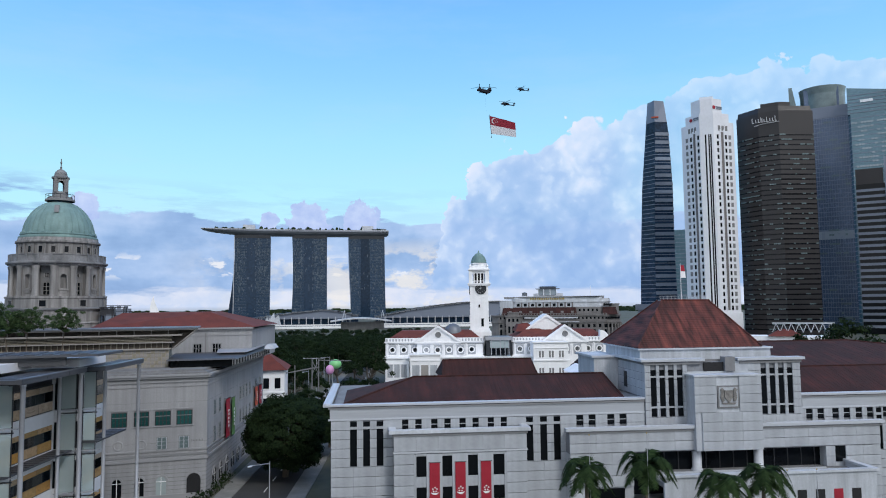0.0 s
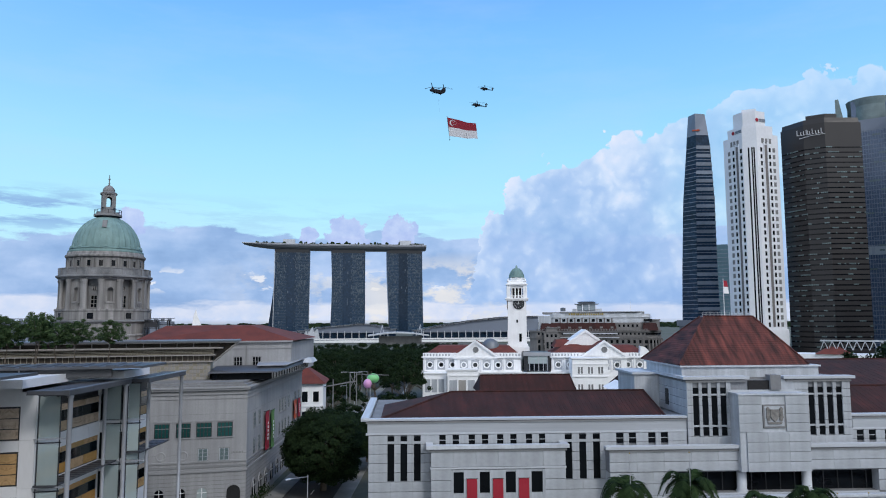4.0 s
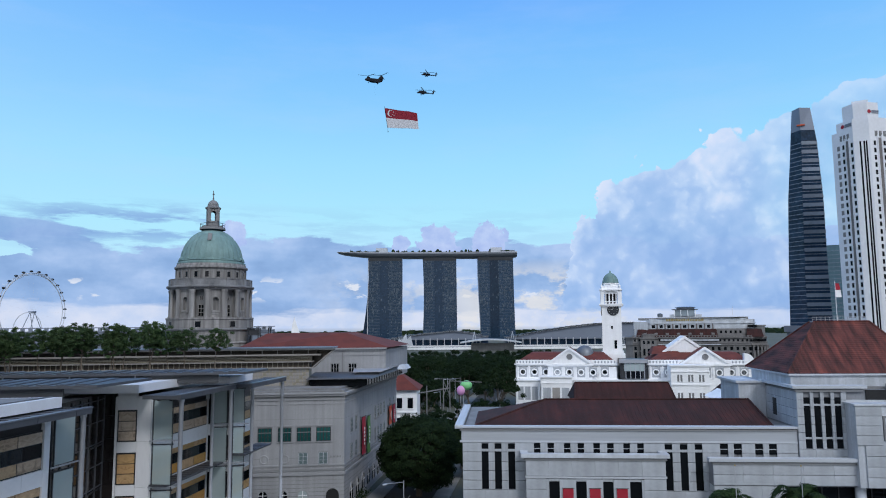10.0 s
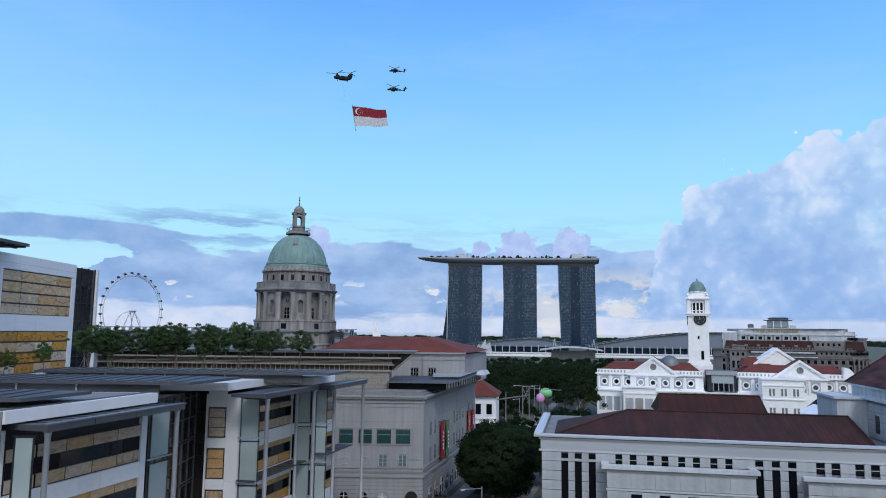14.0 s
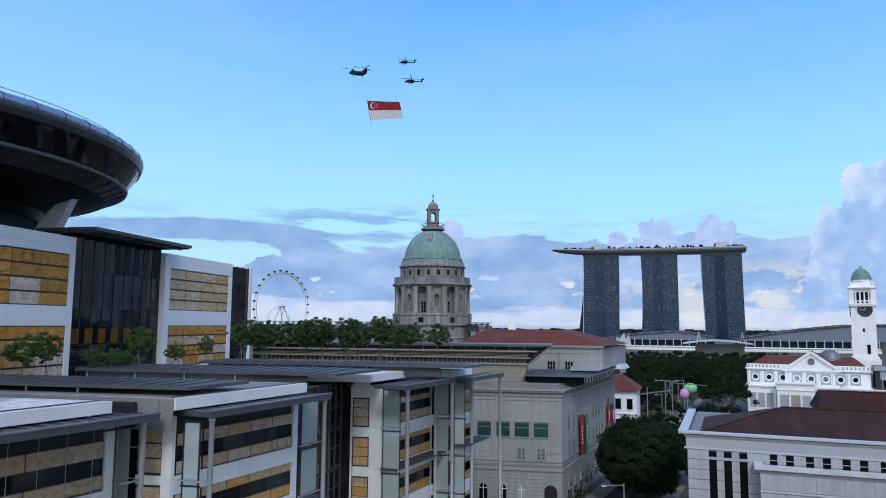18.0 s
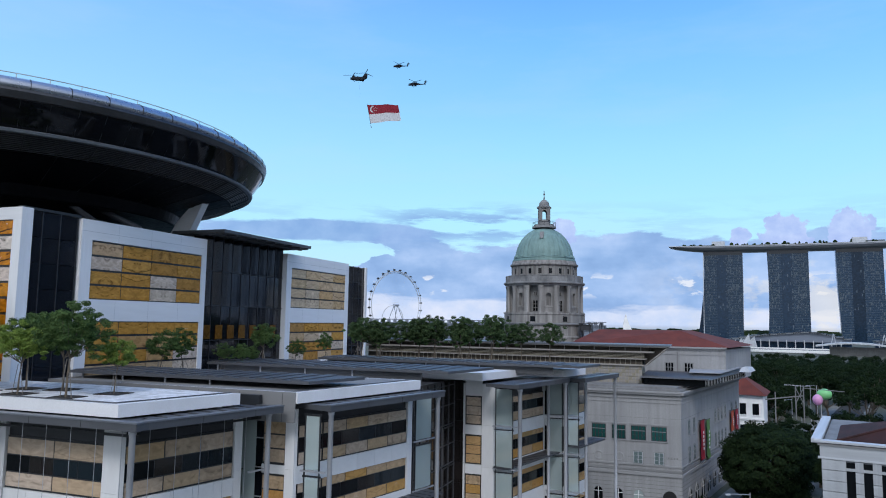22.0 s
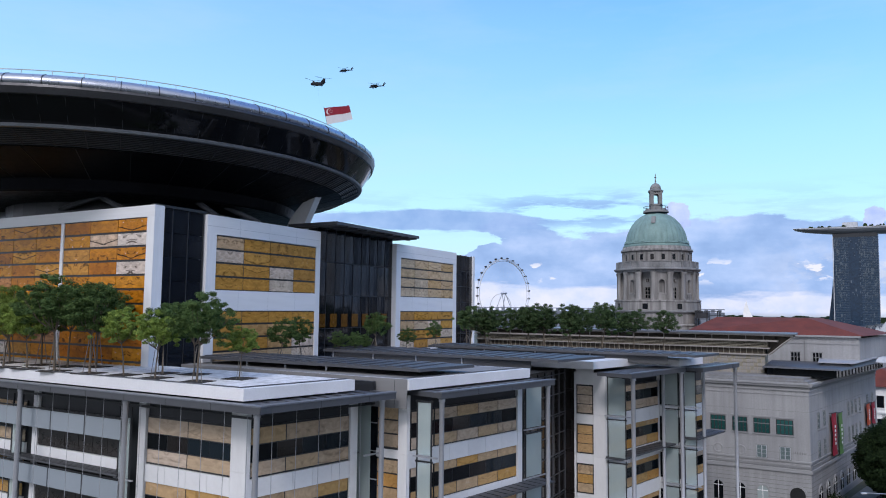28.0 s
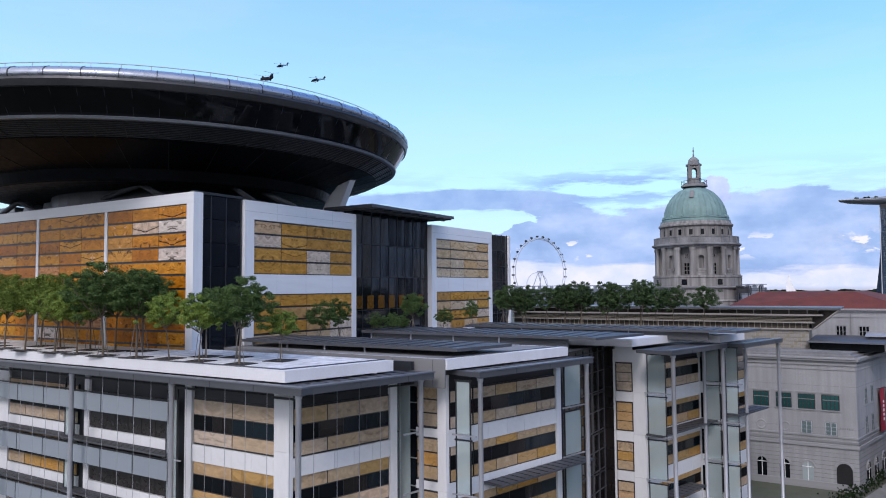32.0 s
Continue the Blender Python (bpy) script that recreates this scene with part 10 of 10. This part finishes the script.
for s in (-1, 1):
    part("sponson", Mesh().box(-3.5, 4.5, s * 1.5 - 0.35, s * 1.5 + 0.35, -1.6, -0.6), "heli", tandem)
    part("engine", Mesh().tube((4.4, s * 1.5, 1.6), (7.4, s * 1.5, 1.7), 0.5, 0.42, 10), "heli", tandem)
for x in (-4.6, 3.6):
    for s in (-1, 1):
        part("wheel", Mesh().tube((x, s * 1.4, -2.0), (x, s * 1.75, -2.0), 0.45, seg=10), "heli", tandem)
part("windscreen", Mesh().box(-7.7, -6.6, -0.9, 0.9, 0.0, 0.8), "heli_glass", tandem)
part("sling_cable", Mesh().tube((0, 0, -1.5), (3.0, 0, -19.0), 0.025, seg=4), "frame", tandem)
rot_f = rotor(tandem, (-5.6, 0, 3.2), 3, 9.1, "forward_rotor")
rot_a = rotor(tandem, (6.0, 0, 5.2), 3, 9.1, "aft_rotor")


def gunship(label):
    g = thing("attack_helicopter", 0, 0, 0, 0, label, "helicopter", "escort helicopters")
    loft(g, "fuselage", "heli", [(-5.6, -0.5, 0.25, 0.25), (-4.8, -0.4, 0.5, 0.6), (-3.0, 0.1, 0.7, 1.0), (-0.5, 0.3, 0.85, 1.15), (1.8, 0.3, 0.8, 0.95), (3.4, 0.2, 0.4, 0.5), (8.6, 0.5, 0.2, 0.28)])
    loft(g, "canopy", "heli_glass", [(-4.4, 0.3, 0.2, 0.2), (-3.6, 0.7, 0.45, 0.6), (-1.8, 1.1, 0.5, 0.7), (-0.8, 1.2, 0.3, 0.5)])
    part("tail_fin", Mesh().extrude([(7.6, 0.4), (8.9, 0.4), (9.8, 3.2), (8.9, 3.2)], -0.1, 0.1), "heli", g)
    part("tailplane", Mesh().box(8.3, 9.1, -1.6, 1.6, 0.3, 0.42), "heli", g)
    part("stub_wing", Mesh().box(-0.4, 0.9, -2.5, 2.5, -0.2, 0.0), "heli", g)
    for s in (-1, 1):
        part("engine", Mesh().tube((-0.6, s * 1.0, 0.9), (2.4, s * 1.0, 0.9), 0.42, 0.36, 10), "heli", g)
        part("pod", Mesh().tube((-0.9, s * 1.9, -0.6), (1.1, s * 1.9, -0.6), 0.28, seg=8), "heli", g)
        part("wheel", Mesh().tube((-1.6, s * 1.0, -1.6), (-1.6, s * 1.3, -1.6), 0.35, seg=8).tube((-1.4, s * 0.8, -0.6), (-1.6, s * 1.1, -1.6), 0.12, seg=5), "heli", g)
    part("mast", Mesh().tube((0, 0, 1.2), (0, 0, 2.3), 0.25), "heli", g)
    r = rotor(g, (0, 0, 2.35), 4, 7.3, "main_rotor")
    t = rotor(g, (9.2, 0.35, 2.6), 4, 1.4, "tail_rotor")
    t.matrix_basis = pose(9.2, 0.35, 2.6, 90, 0, 0)
    return g, r


ga, ra = gunship("dark attack helicopter escorting on the near side")
gb, rb = gunship("dark attack helicopter escorting on the far side")

flag_thing = thing("great_flag", 0, 0, 0, 0, "huge red and white flag with a crescent and five stars", "flag")
FW, FH, NS = 28.6, 17.4, 10
strips = []
EDGE = [0.0, 10.4] + [10.4 + (FW - 10.4) * k / 7 for k in range(1, 8)]
for i, (e0, e1) in enumerate(zip(EDGE, EDGE[1:])):
    w = e1 - e0 + (0.3 if e1 < FW else 0.0)
    h0, h1 = FH / 2 * (1 - 0.17 * e0 / FW), FH / 2 * (1 - 0.17 * (e0 + w) / FW)
    lean = -0.19
    s = Mesh().extrude([(0, 0), (w, 0), (w + lean * h1, h1), (lean * h0, h0)], -0.04, 0.04)
    red = part("red_strip", s, "flag_red", flag_thing)
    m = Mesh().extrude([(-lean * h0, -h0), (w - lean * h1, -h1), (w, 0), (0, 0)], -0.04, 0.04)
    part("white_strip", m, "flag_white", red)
    if i == 0:
        cx, cz, ro, n = 4.0, FH * 0.25, FH * 0.17, 24
        cm = Mesh()
        for j in range(n):
            a0, a1 = radians(60 + 240 * j / n), radians(60 + 240 * (j + 1) / n)
            w0, w1 = ro * 0.45 * math.sin(math.pi * j / n), ro * 0.45 * math.sin(math.pi * (j + 1) / n)
            cm.quad((cx + ro * math.cos(a0), -0.15, cz + ro * math.sin(a0)), (cx + ro * math.cos(a1), -0.15, cz + ro * math.sin(a1)), (cx + (ro - w1) * math.cos(a1), -0.15, cz + (ro - w1) * math.sin(a1)), (cx + (ro - w0) * math.cos(a0), -0.15, cz + (ro - w0) * math.sin(a0)))
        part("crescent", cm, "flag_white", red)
        for k in range(5):
            a = radians(90 + 72 * k)
            sx, sz = cx + ro * 0.75 + ro * 0.5 * math.cos(a), cz + ro * 0.5 * math.sin(a)
            sm = Mesh()
            sm.face(*[(sx + (0.5 if q % 2 == 0 else 0.22) * math.sin(math.pi * q / 5), -0.15, sz + (0.5 if q % 2 == 0 else 0.22) * math.cos(math.pi * q / 5)) for q in range(10)])
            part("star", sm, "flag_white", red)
    strips.append(red)
part("hoist_cable", Mesh().tube((2.2, 0, -FH / 2 - 3.5), (1.65, 0, -FH / 2), 0.1, seg=5).tube((1.65, 0, -FH / 2), (-1.9, 0, FH / 2 + 1.2), 0.2, seg=6), "frame", flag_thing)
part("sling_weight", Mesh().ball((2.2, 0, -FH / 2 - 3.5), (0.4, 0.4, 0.7), 8, 6), "frame", flag_thing)


def motions():
    turn = 8.0
    a = radians(turn)
    along_x, along_y = math.cos(a), math.sin(a)

    def place(s, d, z, yaw=0.0, pitch=0.0, roll=0.0):
        return pose(s * along_x - d * along_y, s * along_y + d * along_x, z, roll, pitch, turn + yaw)

    def track(cs, cz, t):
        s = z = 0.0
        for c in cs:
            s = s * t + c
        for c in cz:
            z = z * t + c
        return s, z

    times = [i * 0.5 for i in range(65)]
    flights = ((tandem, 595, (-2.6544e-05, 0.00414559, -0.207013, -21.1707, 316.381), (0.000351515, -0.0320894, 1.17085, 234.742)),
               (ga, 560, (-0.000480341, 0.034872, -0.873563, -13.8904, 320.291), (0.000706441, -0.0558444, 1.56115, 212.675)),
               (gb, 640, (-0.000233223, 0.0178972, -0.556495, -19.9552, 385.395), (0.000963906, -0.0642124, 1.7697, 256.977)))
    for ob, d, cs, cz in flights:
        rows = []
        for t in times:
            s, z = track(cs, cz, t)
            rows.append((t, place(s, d, z, 3.0 - 0.25 * t * 0.2, 3.0, 1.0 * math.sin(t * 0.5 + d))))
        walk(ob, rows)
    rows = []
    for t in times:
        s, z = track((-0.000194128, 0.0145869, -0.426738, -19.4034, 336.843), (0.000681515, -0.045578, 1.24934, 202.053), t)
        rows.append((t, place(s - FW / 2, 595, z, 0.0, 5.0 - 0.27 * t, 0.0)))
    walk(flag_thing, rows)
    for i, ob in enumerate(strips):
        e0, w = EDGE[i], EDGE[i + 1] - EDGE[i]
        rows = []
        for k in range(97):
            t = 32.0 * k / 96

            def wave(x):
                return 0.045 * x * math.sin(0.33 * x - 2.6 * t) * 0.9, 0.012 * x * math.sin(0.3 * x - 1.9 * t + 1.0)
            (y0, z0), (y1, z1) = wave(e0), wave(e0 + w)
            rows.append((t, pose(e0, y0, z0, 0, -math.degrees(math.atan2(z1 - z0, w)) * 0.6, math.degrees(math.atan2(y1 - y0, w)))))
        walk(ob, rows)
    for ob, at, step in ((rot_f, (-5.6, 0, 3.2), 82.0), (rot_a, (6.0, 0, 5.2), -82.0), (ra, (0, 0, 2.35), 85.0), (rb, (0, 0, 2.35), 85.0)):
        walk(ob, [(k / 15, pose(*at, 0, -4, step * k)) for k in range(481)])


motions()
